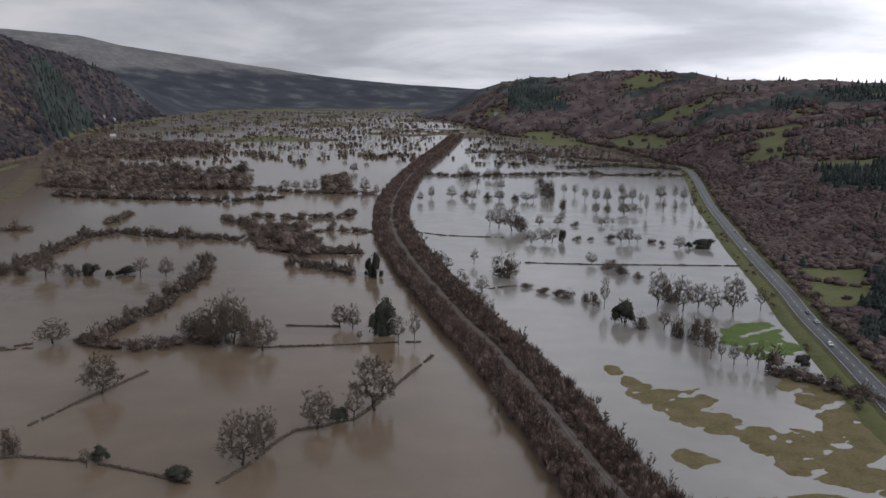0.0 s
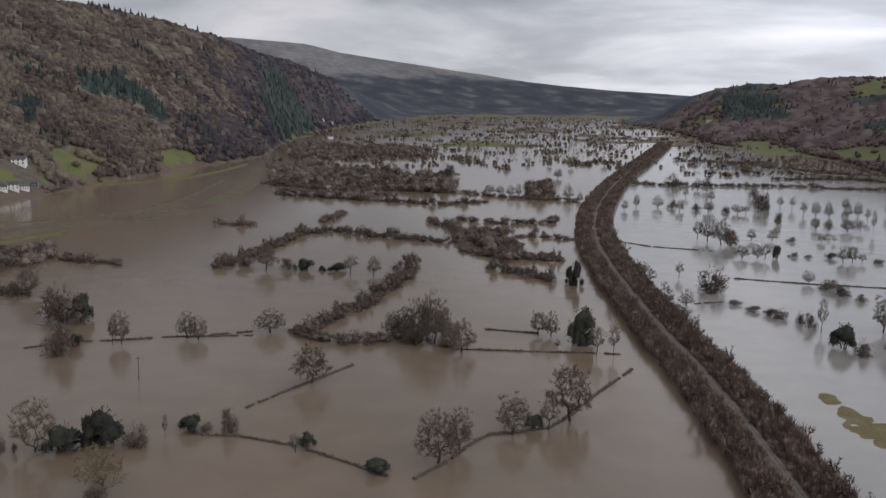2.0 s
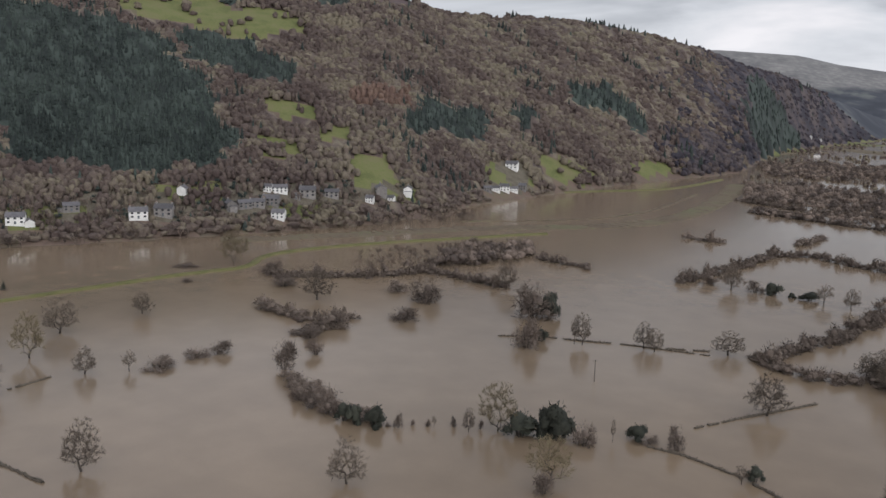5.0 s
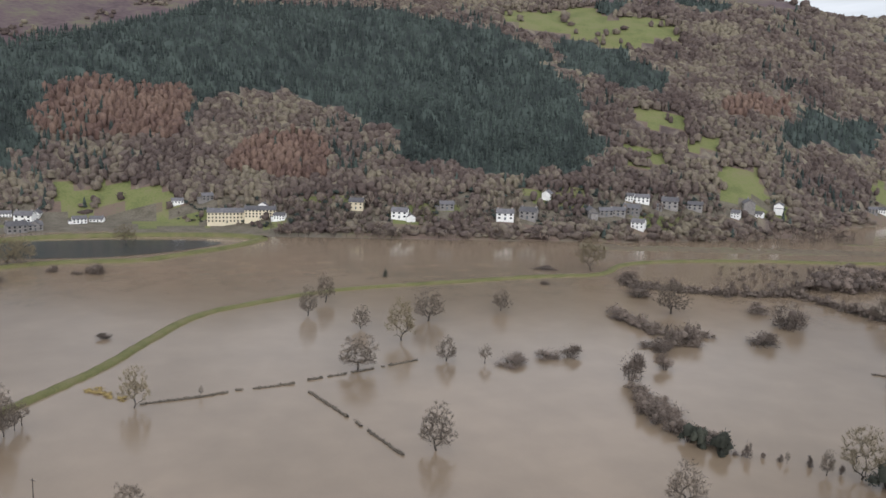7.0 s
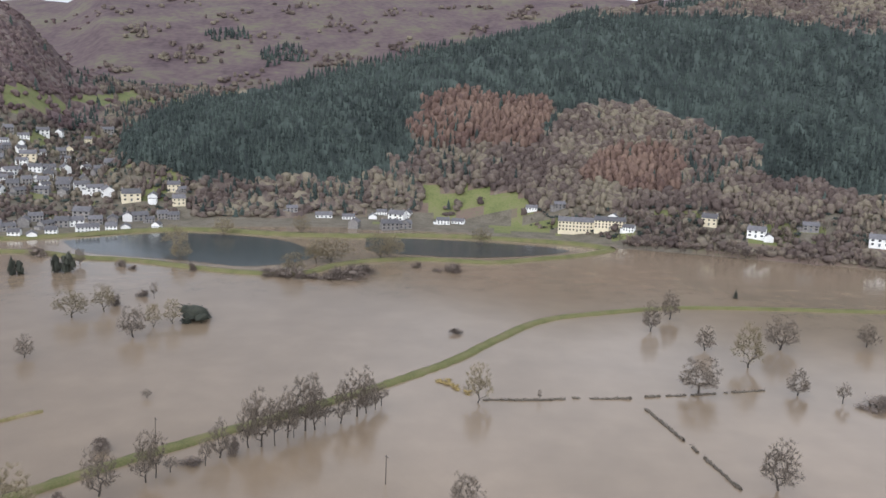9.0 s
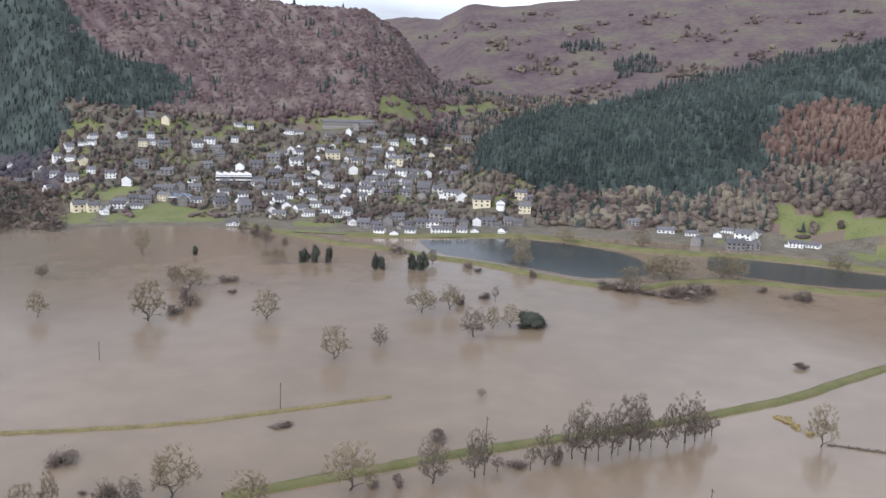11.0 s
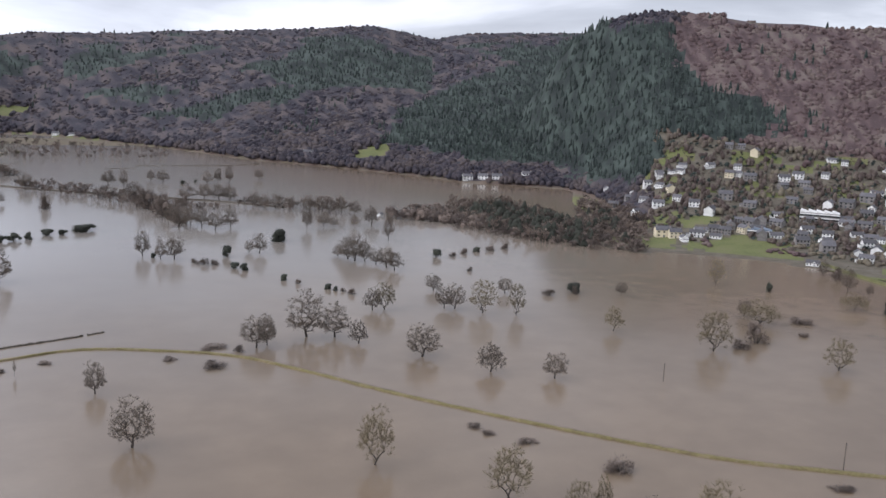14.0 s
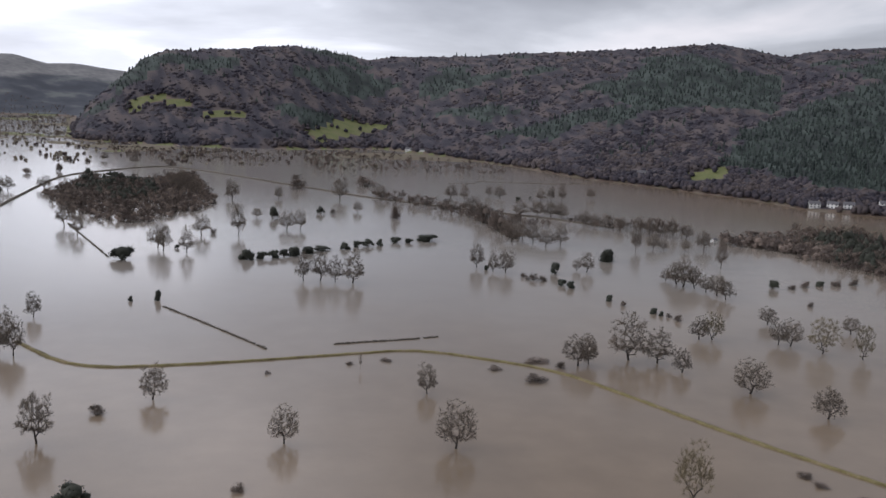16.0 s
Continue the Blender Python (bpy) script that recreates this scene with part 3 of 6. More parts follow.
LOW_HEDGES += [[(-306, 85), (-281, 90), (-259, 94), (-240, 97)], [(-319, 88), (-323, 110), (-330, 138)], [(50, -498), (31, -468), (11, -435), (-4, -410)], [(-36, -416), (-73, -422), (-90, -426)], [(158, -815), (101, -651)], [(-276, -1251), (-317, -1254)], [(-326, -1287), (-441, -1272), (-510, -1290)]]
THICK_HEDGES = []
THICK_HEDGES += [[(-514, -85), (-510, -48), (-530, -31)], [(-155, 367), (-149, 381), (-141, 413), (-140, 460), (-139, 502), (-149, 550)], [(-151, 365), (-130, 356), (-112, 364)], [(-337, 650), (-303, 652)], [(-256, 489), (-253, 550), (-254, 625), (-239, 645), (-190, 629), (-139, 621)], [(-262, 689), (-262, 743)], [(-180, 721), (-148, 681), (-121, 590), (-89, 573), (-65, 584)], [(-160, 737), (-117, 725), (-83, 742), (-79, 768)], [(-115, 665), (-75, 668), (-58, 664)], [(-86, 579), (-50, 576)], [(-94, 537), (-72, 526), (-54, 513)], [(-196, 930), (-145, 904), (-68, 900)]]
THICK_HEDGES += [[(-425, 935), (-334, 906), (-261, 929), (-202, 930)], [(-376, 854), (-280, 836), (-195, 826), (-160, 863)], [(-482, 1116), (-369, 1106), (-283, 1009), (-222, 1026)], [(-44, 1112), (27, 1088), (144, 1130), (307, 1130)], [(164, 1426), (255, 1353), (337, 1273)], [(37, 1510), (188, 1478)], [(155, 1220), (254, 1263), (327, 1207)], [(130, 338), (143, 326), (151, 312), (158, 295)], [(-118, 633), (-96, 592), (-79, 578)], [(-431, 312), (-408, 331), (-388, 357), (-380, 373), (-379, 395), (-342, 393), (-315, 395)], [(-390, 407), (-403, 458), (-372, 491)], [(-431, 496), (-402, 498), (-376, 496)]]
THICK_HEDGES += [[(-361, 482), (-337, 480), (-317, 482)], [(-227, -904), (-226, -816), (-225, -742)], [(-267, 203), (-249, 197), (-236, 196), (-224, 196), (-211, 198)], [(-314, 246), (-319, 269), (-324, 284)], [(-373, 264), (-348, 264), (-329, 264)]]
BANKS = {}
BANKS['bank'] = (4.6, 1.2, [(-196, -135), (-210, -123), (-225, -109), (-245, -92), (-264, -73), (-294, -42), (-321, -15), (-355, 15), (-390, 36), (-429, 62), (-444, 92), (-462, 136), (-464, 181), (-463, 224), (-464, 264), (-462, 285), (-456, 316), (-484, 345), (-484, 387), (-468, 450), (-446, 504), (-432, 549), (-420, 575)])
BANKS['ridge'] = (2.2, 0.7, [(109, -430), (77, -386), (34, -387), (-1, -392), (-44, -399), (-75, -404), (-111, -381), (-132, -364), (-147, -336), (-171, -284), (-203, -228), (-234, -180), (-263, -153), (-293, -124)])
BANKS['lake_bank'] = (6, 1.6, [(-612, -409), (-582, -337), (-564, -278), (-567, -242), (-551, -211), (-550, -177), (-531, -135), (-519, -99), (-520, -66), (-551, -53), (-574, -20), (-577, 15), (-569, 51), (-584, 74), (-605, 115), (-632, 142)])
BANKS['foot_bank'] = (9, 2.0, [(-602, -301), (-625, -249), (-665, -193), (-671, -151), (-658, -107), (-657, -65), (-663, -25), (-670, -5), (-670, 44), (-653, 124), (-631, 142)])
BANKS['silt_bank'] = (24, 0.24, [(-554, 359), (-541, 380), (-515, 440), (-493, 506), (-464, 573), (-423, 631), (-398, 698), (-406, 798), (-445, 937), (-511, 1118)])
BANKS['rush_bank'] = (6, 0.2, [(-510, 571), (-462, 639), (-441, 693), (-440, 772), (-461, 856), (-487, 956)])
BANKS['lane_bank'] = (6, 1.2, [(-607, 705), (-603, 792), (-575, 881), (-540, 947), (-535, 1021), (-555, 1158)])
BANKS['causeway'] = (3, 1.3, [(239, -878), (244, -1027), (249, -1258), (192, -1360), (141, -1440), (86, -1391), (25, -1302), (-34, -1204), (-86, -1126), (-131, -1053), (-185, -994), (-240, -938), (-310, -873), (-348, -819)])
RAIL_LINE = [(54, 204), (47, 228), (40, 269), (31, 318), (21, 364), (12, 398), (4, 432), (-12, 507), (-28, 592), (-41, 682), (-50, 842), (-41, 1102), (-20, 1352), (12, 1749), (27, 1980)]
ROAD_LINE = [(210, -400), (165, 0), (148, 180), (154, 282), (158, 303), (169, 371), (175, 416), (186, 470), (197, 539), (208, 606), (226, 705), (251, 841), (296, 1039), (329, 1199), (321, 1276), (294, 1301), (245, 1299), (206, 1310), (188, 1413)]
ROAD_X = [p[0] for p in ROAD_LINE]
ROAD_Y = [p[1] for p in ROAD_LINE]

# plantations, larches, pastures and gardens on the slopes, as outlines on the plan
CONIFER_PLOTS = []
CONIFER_PLOTS += [[(-2243, -125), (-1116, 12), (-2467, 161), (-2570, 323), (-1380, 275), (-1255, 393), (-1111, 484), (-1056, 529), (-987, 562), (-886, 535), (-832, 530), (-779, 501), (-715, 480), (-670, 448), (-678, 375), (-730, 312), (-744, 282), (-789, 298), (-866, 274), (-917, 243), (-907, 171), (-883, 140), (-844, 126), (-932, 125), (-1009, 5), (-1025, -56)], [(-1025, -56), (-971, 2), (-879, -5), (-845, -31), (-836, -46)], [(-999, 593), (-989, 652), (-842, 649), (-795, 614), (-832, 580), (-918, 554)], [(-701, 673), (-755, 773), (-743, 871), (-691, 829), (-684, 686)]]
CONIFER_PLOTS += [[(-770, 1089), (-779, 1221), (-719, 1135), (-731, 1062)], [(-874, 1926), (-821, 2073), (-759, 1972), (-687, 1573), (-723, 1573)], [(-741, 915), (-744, 977), (-706, 952), (-698, 884)], [(-725, -1293), (-861, -1471), (-1045, -1562), (-1295, -1645), (-1689, -1904), (-999, -1049), (-1046, -976), (-967, -889), (-948, -800), (-965, -711), (-905, -666), (-831, -717), (-739, -718), (-831, -1001), (-749, -1049), (-749, -1195)], [(-795, -2073), (-1032, -2018), (-1212, -1901), (-987, -1563), (-853, -1714), (-782, -1721)], [(-444, -2188), (-571, -2147), (-611, -2004), (-531, -1995)], [(-103, -2489), (-312, -2707), (-414, -2511), (-188, -2382)]]
CONIFER_PLOTS += [[(-955, -331), (-1119, -382), (-1339, -397), (-1836, -371), (-2004, -284), (-2148, -176), (-2382, 18), (-2550, 279), (-984, 111), (-976, -1), (-904, -4), (-865, -18), (-832, -42), (-806, -84), (-781, -154), (-778, -203), (-768, -245)], [(-2246, -397), (-2326, -305), (-2174, -277), (-2088, -361)], [(-2358, -557), (-2458, -489), (-2341, -436), (-2292, -526)], [(374, 918), (411, 962), (461, 908), (380, 744), (359, 809)], [(231, 500), (273, 526), (192, 361), (187, 380)], [(182, 2649), (312, 2486), (288, 2180), (178, 2287)]]
LARCH_PLOTS = [
    [(-977, -11), (-988, 42), (-932, 125), (-871, 122), (-841, 113), (-875, 21), (-887, 0)],
    [(-781, 139), (-823, 182), (-817, 238), (-740, 231), (-739, 178), (-755, 144)],
    [(-772, 674), (-775, 773), (-735, 717), (-732, 640)],
]
PASTURES = []
PASTURES += [[(-808, 2), (-806, 45), (-768, 94), (-744, 90), (-766, 45), (-780, 6)], [(-1137, 585), (-1134, 644), (-1129, 724), (-1055, 713), (-1021, 793), (-949, 752), (-960, 650), (-1032, 621), (-1081, 565)], [(-782, 561), (-756, 614), (-730, 601), (-741, 546)], [(-722, 577), (-702, 615), (-685, 598), (-692, 564)], [(-711, 493), (-691, 537), (-663, 519), (-673, 486)], [(-646, 558), (-642, 608), (-602, 586), (-590, 522)], [(-659, 366), (-660, 381), (-637, 371), (-640, 358)], [(-651, 856), (-648, 918), (-604, 937), (-599, 849), (-621, 837)]]
PASTURES += [[(-1017, 721), (-985, 784), (-945, 743), (-977, 693)], [(-633, 1022), (-630, 1103), (-607, 1174), (-611, 1041)], [(-960, -562), (-1019, -530), (-1000, -467), (-968, -488), (-946, -542)], [(-1084, -503), (-1232, -481), (-1176, -458), (-1029, -458)], [(-1279, -499), (-1580, -501), (-1493, -419), (-1287, -467)], [(-1584, -445), (-1539, -388), (-1473, -399)], [(-1827, -438), (-1865, -378), (-1592, -361)], [(-862, -630), (-886, -600), (-865, -590), (-846, -614)], [(-548, -559), (-579, -521), (-546, -488), (-523, -527)], [(-552, -494), (-636, -505), (-631, -450), (-608, -409), (-588, -433)], [(-645, -576), (-672, -551), (-647, -533), (-624, -554)]]
PASTURES += [[(-804, 17), (-805, 39), (-760, 93), (-738, 92), (-777, 53)], [(-716, -806), (-728, -782), (-622, -671), (-624, -699)], [(169, 2004), (249, 1971), (275, 1682), (201, 1668)], [(311, 1743), (363, 1709), (405, 1467), (351, 1473), (310, 1596)], [(387, 1199), (416, 1123), (416, 1045), (376, 1072)], [(412, 997), (460, 945), (434, 906), (399, 948)], [(216, 540), (262, 535), (239, 481), (206, 451), (208, 499)], [(80, 2653), (137, 2543), (163, 2361), (116, 2405)], [(552, 1471), (590, 1439), (567, 1344), (530, 1361)], [(-102, -2085), (-224, -2251), (-347, -2248), (-271, -2179), (-157, -2057)]]
PASTURES += [[(124, -2212), (17, -2209), (4, -2167), (108, -2170)], [(-675, -1305), (-737, -1290), (-698, -1219), (-647, -1248)]]
GARDENS = [
    [(-808, -861), (-838, -717), (-875, -661), (-932, -603), (-956, -511), (-1084, -429), (-1221, -401), (-842, -286), (-779, -198), (-710, -179), (-615, -308), (-622, -441), (-557, -567)],
    [(-790, -44), (-714, 172), (-672, 298), (-655, 389), (-615, 486), (-603, 610), (-576, 584), (-566, 450), (-608, 324), (-725, -41)],
    [(-594, 693), (-643, 759), (-645, 819), (-591, 789)],
]
# houses: x, y, width of the front
HOUSES = {}
HOUSES['white'] = []
HOUSES['white'] += [[(-720, -712, 7), (-728, -698, 8), (-740, -692, 6), (-752, -685, 9), (-756, -677, 10), (-766, -684, 7), (-721, -673, 7), (-691, -666, 8), (-756, -791, 5), (-748, -701, 5), (-787, -663, 9), (-807, -642, 7), (-793, -629, 6), (-819, -591, 10), (-839, -588, 10), (-672, -628, 10), (-688, -618, 7), (-663, -647, 6), (-685, -593, 9), (-675, -564, 14), (-906, -594, 10), (-861, -570, 7), (-908, -580, 5), (-779, -509, 11), (-582, -512, 7), (-604, -517, 12), (-620, -527, 10), (-613, -504, 6), (-594, -396, 6), (-693, -451, 8)]]
HOUSES['white'] += [[(-717, -439, 9), (-712, -415, 5), (-826, -472, 13), (-923, -536, 9), (-928, -527, 9), (-807, -439, 12), (-788, -435, 9), (-766, -407, 10), (-769, -397, 7), (-826, -406, 14), (-833, -377, 16), (-870, -383, 9), (-860, -366, 10), (-873, -359, 11), (-894, -351, 14), (-826, -310, 12), (-780, -280, 15), (-755, -262, 12), (-764, -361, 15), (-741, -220, 13), (-939, -450, 10), (-963, -421, 11), (-933, -428, 9), (-915, -403, 8), (-1047, -416, 9), (-1011, -420, 12), (-694, -377, 9), (-677, -357, 10), (-665, -341, 8), (-677, -338, 8)]]
HOUSES['white'] += [[(-719, -394, 6), (-659, -364, 5), (-644, -317, 7), (-614, -278, 7), (-618, -268, 7), (-627, -258, 7), (-667, -256, 9), (-641, -242, 7), (-644, -235, 7), (-650, -224, 7), (-661, -217, 8), (-696, -227, 8), (-668, -196, 8), (-745, -79, 12), (-742, -58, 9), (-748, -38, 6), (-743, -17, 12), (-728, 21, 10), (-734, 34, 9), (-744, 96, 7), (-673, 163, 8), (-704, 158, 10), (-644, 251, 11), (-639, 258, 6), (-615, 328, 14), (-639, 380, 8), (-611, 454, 13), (-615, 446, 5), (-574, 426, 9), (-587, 583, 15)]]
HOUSES['white'] += [[(-574, 547, 7), (-572, 522, 6), (-764, -31, 6), (-763, -9, 11), (-595, 720, 8), (-595, 735, 9), (-593, 748, 8), (-632, 793, 12), (-691, -994, 12), (-711, -984, 16), (-726, -974, 13), (-768, -962, 12), (-343, -1978, 14), (-367, -1943, 17), (-1088, 3320, 29), (-819, 2150, 11), (-825, 2231, 11), (-673, 1818, 9), (166, 2119, 18), (190, 2105, 15), (138, 2428, 12)]]
HOUSES['stone'] = []
HOUSES['stone'] += [[(-709, -706, 8), (-794, -615, 11), (-841, -684, 8), (-853, -676, 8), (-799, -577, 9), (-821, -567, 10), (-805, -551, 8), (-767, -542, 11), (-727, -590, 12), (-693, -713, 10), (-726, -559, 13), (-675, -531, 7), (-672, -515, 11), (-689, -516, 10), (-694, -503, 13), (-655, -523, 10), (-627, -519, 8), (-632, -510, 9), (-710, -422, 11), (-731, -455, 10), (-746, -450, 12), (-770, -446, 17), (-793, -499, 15), (-823, -497, 12), (-790, -415, 14), (-889, -440, 8), (-833, -420, 8), (-844, -398, 8), (-835, -329, 12), (-787, -312, 11)]]
HOUSES['stone'] += [[(-766, -341, 16), (-783, -328, 15), (-764, -380, 14), (-759, -200, 7), (-915, -418, 8), (-1145, -395, 14), (-1181, -376, 7), (-636, -302, 9), (-638, -293, 9), (-655, -289, 9), (-677, -290, 9), (-652, -272, 10), (-662, -264, 9), (-701, -263, 16), (-677, -245, 9), (-683, -234, 13), (-701, -219, 12), (-692, -208, 5), (-710, -204, 7), (-710, -195, 8), (-748, -106, 9), (-700, -50, 8), (-696, -22, 12), (-704, -9, 9), (-735, 118, 9), (-647, 292, 11), (-612, 348, 15), (-603, 400, 12), (-599, 411, 11), (-596, 422, 11)]]
HOUSES['stone'] += [[(-595, 434, 12), (-598, 474, 14), (-591, 495, 14), (-581, 543, 17), (-597, 462, 5), (-702, -10, 10), (-595, 707, 8), (-595, 766, 7), (-610, -1331, 16)]]
HOUSES['cream'] = [[(-709, -647, 9), (-784, -634, 8), (-853, -656, 10), (-649, -504, 8), (-585, -539, 12), (-586, -526, 9), (-866, -450, 13), (-895, -387, 14), (-737, -237, 13), (-761, -208, 9), (-738, -198, 9), (-992, -385, 9), (-1071, -392, 7), (-670, 224, 10)]]

# copses standing in or beside the water: kind, spacing, least and most height, outline
COPSES = []
COPSES += [('scrub', 7.5, 3, 6, [(225, -1032), (213, -1187), (218, -1263), (170, -1201), (133, -1201), (109, -1263), (81, -1306), (37, -982), (57, -904), (93, -827), (122, -816), (172, -890)]), ('trees', 9.5, 7, 12, [(225, -1032), (213, -1187), (218, -1263), (170, -1201), (133, -1201), (109, -1263), (81, -1306), (37, -982), (57, -904), (93, -827), (122, -816), (172, -890)]), ('pines', 12.0, 7, 11, [(196, -1089), (216, -1247), (170, -1201), (124, -1187), (102, -1032), (136, -956)]), ('scrub', 8.0, 3, 6, [(-442, -760), (-510, -787), (-596, -788), (-574, -663), (-544, -563), (-482, -510), (-459, -549), (-442, -631)])]
COPSES += [('pines', 11.0, 7, 12, [(-489, -736), (-581, -769), (-580, -670), (-541, -581), (-486, -528), (-466, -557), (-471, -639)]), ('trees', 9.5, 7, 13, [(-510, -787), (-611, -809), (-580, -670), (-544, -563), (-482, -510), (-459, -549), (-442, -631)]), ('trees', 21.0, 8, 13, [(-75, -1847), (-235, -1887), (-454, -1583), (-395, -1376), (-225, -1391), (-102, -1333)]), ('trees', 16.0, 7, 11, [(268, -1821), (101, -1824), (-49, -1715), (-61, -1520), (125, -1563), (229, -1626)]), ('trees', 9.0, 7, 12, [(-141, -1077), (-204, -1028), (-243, -926), (-278, -847), (-284, -801), (-222, -807), (-183, -920), (-140, -1021)])]
COPSES += [('trees', 9.0, 7, 12, [(-303, -838), (-363, -855), (-413, -829), (-406, -766), (-369, -763), (-319, -804)]), ('scrub', 7.0, 4, 8, [(-424, -744), (-474, -715), (-504, -666), (-478, -638), (-437, -676), (-411, -722)]), ('scrub', 9.0, 4, 9, [(-508, 1120), (-436, 1184), (-310, 1103), (-239, 1101), (-202, 930), (-255, 905), (-343, 931), (-418, 934)]), ('scrub', 7.0, 4, 7, [(-380, 863), (-295, 883), (-242, 861), (-279, 832), (-355, 833)]), ('scrub', 5.0, 4, 8, [(-148, 681), (-116, 670), (-81, 593), (-86, 555), (-110, 591)]), ('scrub', 5.5, 5, 9, [(-138, 1011), (-120, 1072), (-94, 911), (-119, 896)])]
COPSES += [('scrub', 5.5, 4, 8, [(-387, 403), (-418, 464), (-387, 510), (-359, 479), (-371, 427)]), ('trees', 14.0, 6, 10, [(36, 1462), (177, 1547), (279, 1533), (340, 1317), (327, 1207), (234, 1241), (148, 1286), (49, 1328)]), ('scrub', 11.0, 5, 9, [(-652, 1487), (-538, 1613), (-388, 1563), (-338, 1437), (-438, 1312), (-525, 1236)]), ('trees', 24.0, 5, 9, [(-395, 2278), (-125, 2378), (-30, 1844), (-58, 1445), (-230, 1433), (-359, 1522)]), ('trees', 28.0, 7, 12, [(1070, -3997), (735, -3861), (356, -2422), (335, -1950), (559, -2084)])]
COPSES += [('trees', 7.5, 6, 11, [(-685, 156), (-689, 202), (-659, 302), (-599, 368), (-578, 432), (-581, 523), (-546, 629), (-495, 572), (-526, 474), (-566, 348), (-591, 263), (-636, 149)]), ('trees', 8.0, 4, 8, [(-440, 371), (-452, 404), (-428, 485), (-399, 505), (-379, 481), (-393, 404), (-395, 360)])]
COPSES += [('trees', 8.5, 5, 11, [(-505, -478), (-494, -539), (-600, -668), (-703, -780), (-715, -702), (-585, -556)]), ('scrub', 7.0, 3, 6, [(-505, -478), (-494, -539), (-600, -668), (-703, -780), (-715, -702), (-585, -556)]), ('pines', 17.0, 7, 12, [(-505, -500), (-500, -545), (-600, -668), (-640, -660), (-560, -560)])]
MEADOWS = [
    [(58, 345), (69, 348), (81, 320), (107, 319), (127, 324), (134, 310), (154, 295), (150, 272), (130, 232), (116, 228), (101, 243), (95, 259), (91, 272), (77, 283), (68, 305), (66, 327)],
    [(70, 261), (81, 261), (83, 247), (74, 242), (69, 248)],
    [(76, 231), (107, 231), (125, 220), (75, 227)],
    [(129, 412), (161, 419), (160, 367), (130, 354), (120, 379)],
    [(129, 342), (142, 331), (155, 308), (155, 283), (150, 272), (137, 307), (125, 318)],
]
PONDS = [
    [(97, 313), (125, 323), (129, 286), (110, 275), (100, 288)],
    [(161, 401), (164, 386), (158, 376), (154, 387)],
]
LAKES = [
    [(-608, -243), (-654, -190), (-653, -147), (-641, -104), (-619, -80), (-569, -62), (-535, -102), (-551, -137), (-562, -181), (-569, -218)],
    [(-658, -38), (-657, -5), (-652, 43), (-629, 119), (-605, 92), (-586, 38), (-594, -12), (-599, -35)],
]
FOOT_GRASS = [
    [(-548, -558), (-590, -531), (-544, -487), (-522, -526)],
    [(-551, -493), (-658, -522), (-645, -460), (-611, -411), (-586, -431)],
    [(-606, -408), (-584, -377), (-599, -318), (-615, -263), (-632, -226), (-663, -193), (-687, -173), (-709, -178), (-668, -239), (-645, -276), (-630, -315), (-619, -369), (-625, -415)],
]

# ---- the lie of the land: each hill front is given by its foot, its crest and the height of the crest, by bearing ----
# rows: bearing (degrees left of +y), metres to the foot, metres to the crest, height of the crest
HILLS = {}
HILLS['road_side'] = [(-75, 240, 1300, 130), (-45, 260, 1500, 122), (-30, 330, 1700, 113), (-26.5, 390, 1800, 113), (-22.6, 560, 1900, 121), (-19, 740, 2000, 120), (-17, 850, 2100, 125), (-15, 1180, 2250, 136), (-12.6, 1420, 2450, 146), (-10.6, 1600, 2550, 149), (-8.6, 1740, 2600, 141), (-7.2, 1800, 2700, 126), (-5.6, 1850, 2800, 128), (-3.6, 1950, 2950, 124), (-2, 2300, 3100, 94), (0, 2700, 3200, 30), (2, 2900, 3200, 0)]
HILLS['mountain'] = [(-12, 3700, 4600, 100), (-2, 3900, 4700, 90), (2.4, 3900, 4700, 110), (7.8, 3800, 4700, 146), (11.2, 3700, 4700, 187), (16.7, 3300, 4700, 247), (19.5, 3200, 4700, 281), (21.9, 3200, 4700, 322), (26.4, 3200, 4700, 346), (40, 3200, 4700, 300)]
HILLS['valley_side'] = [(14.6, 3300, 3600, 0), (16.8, 2950, 3500, 48), (18.2, 2700, 3250, 84), (19.6, 2450, 3050, 114), (20.4, 2300, 2850, 132), (21.2, 2150, 2650, 143), (22.2, 2050, 2450, 158), (23.4, 1750, 2300, 168), (24.7, 1420, 2150, 178), (26.4, 1330, 2050, 196), (27.8, 1280, 1950, 209), (30.5, 1180, 1850, 219), (33.9, 1060, 1750, 236), (37.4, 960, 1700, 239), (42.5, 840, 1650, 251), (47, 740, 1550, 268), (54, 690, 1550, 285), (62, 665, 1550, 292), (70, 660, 1550, 285), (76, 665, 1550, 260), (81, 720, 1500, 222), (86, 900, 1450, 160), (90, 1100, 1400, 60), (92, 1200, 1400, 0)]
HILLS['conifer_spur'] = [(70, 690, 1250, 150), (76, 690, 1220, 188), (80, 705, 1200, 196), (84, 735, 1180, 176), (88, 765, 1130, 156), (92, 765, 1100, 134), (96, 752, 1060, 113), (100, 742, 1010, 91), (104, 740, 960, 72), (107, 735, 920, 50), (109.5, 720, 880, 20), (111, 720, 850, 0)]
HILLS['moor'] = [(66, 1500, 3100, 360), (80, 1500, 3100, 422), (88, 1450, 3200, 434), (96, 1400, 3200, 438), (101, 1400, 3200, 425), (107, 1400, 3100, 375), (109, 1450, 3100, 383), (111, 1500, 3300, 342), (113, 1600, 3500, 360), (115, 1700, 3500, 340), (122, 1700, 3500, 300), (134, 1700, 3500, 280), (140, 1800, 3500, 250)]
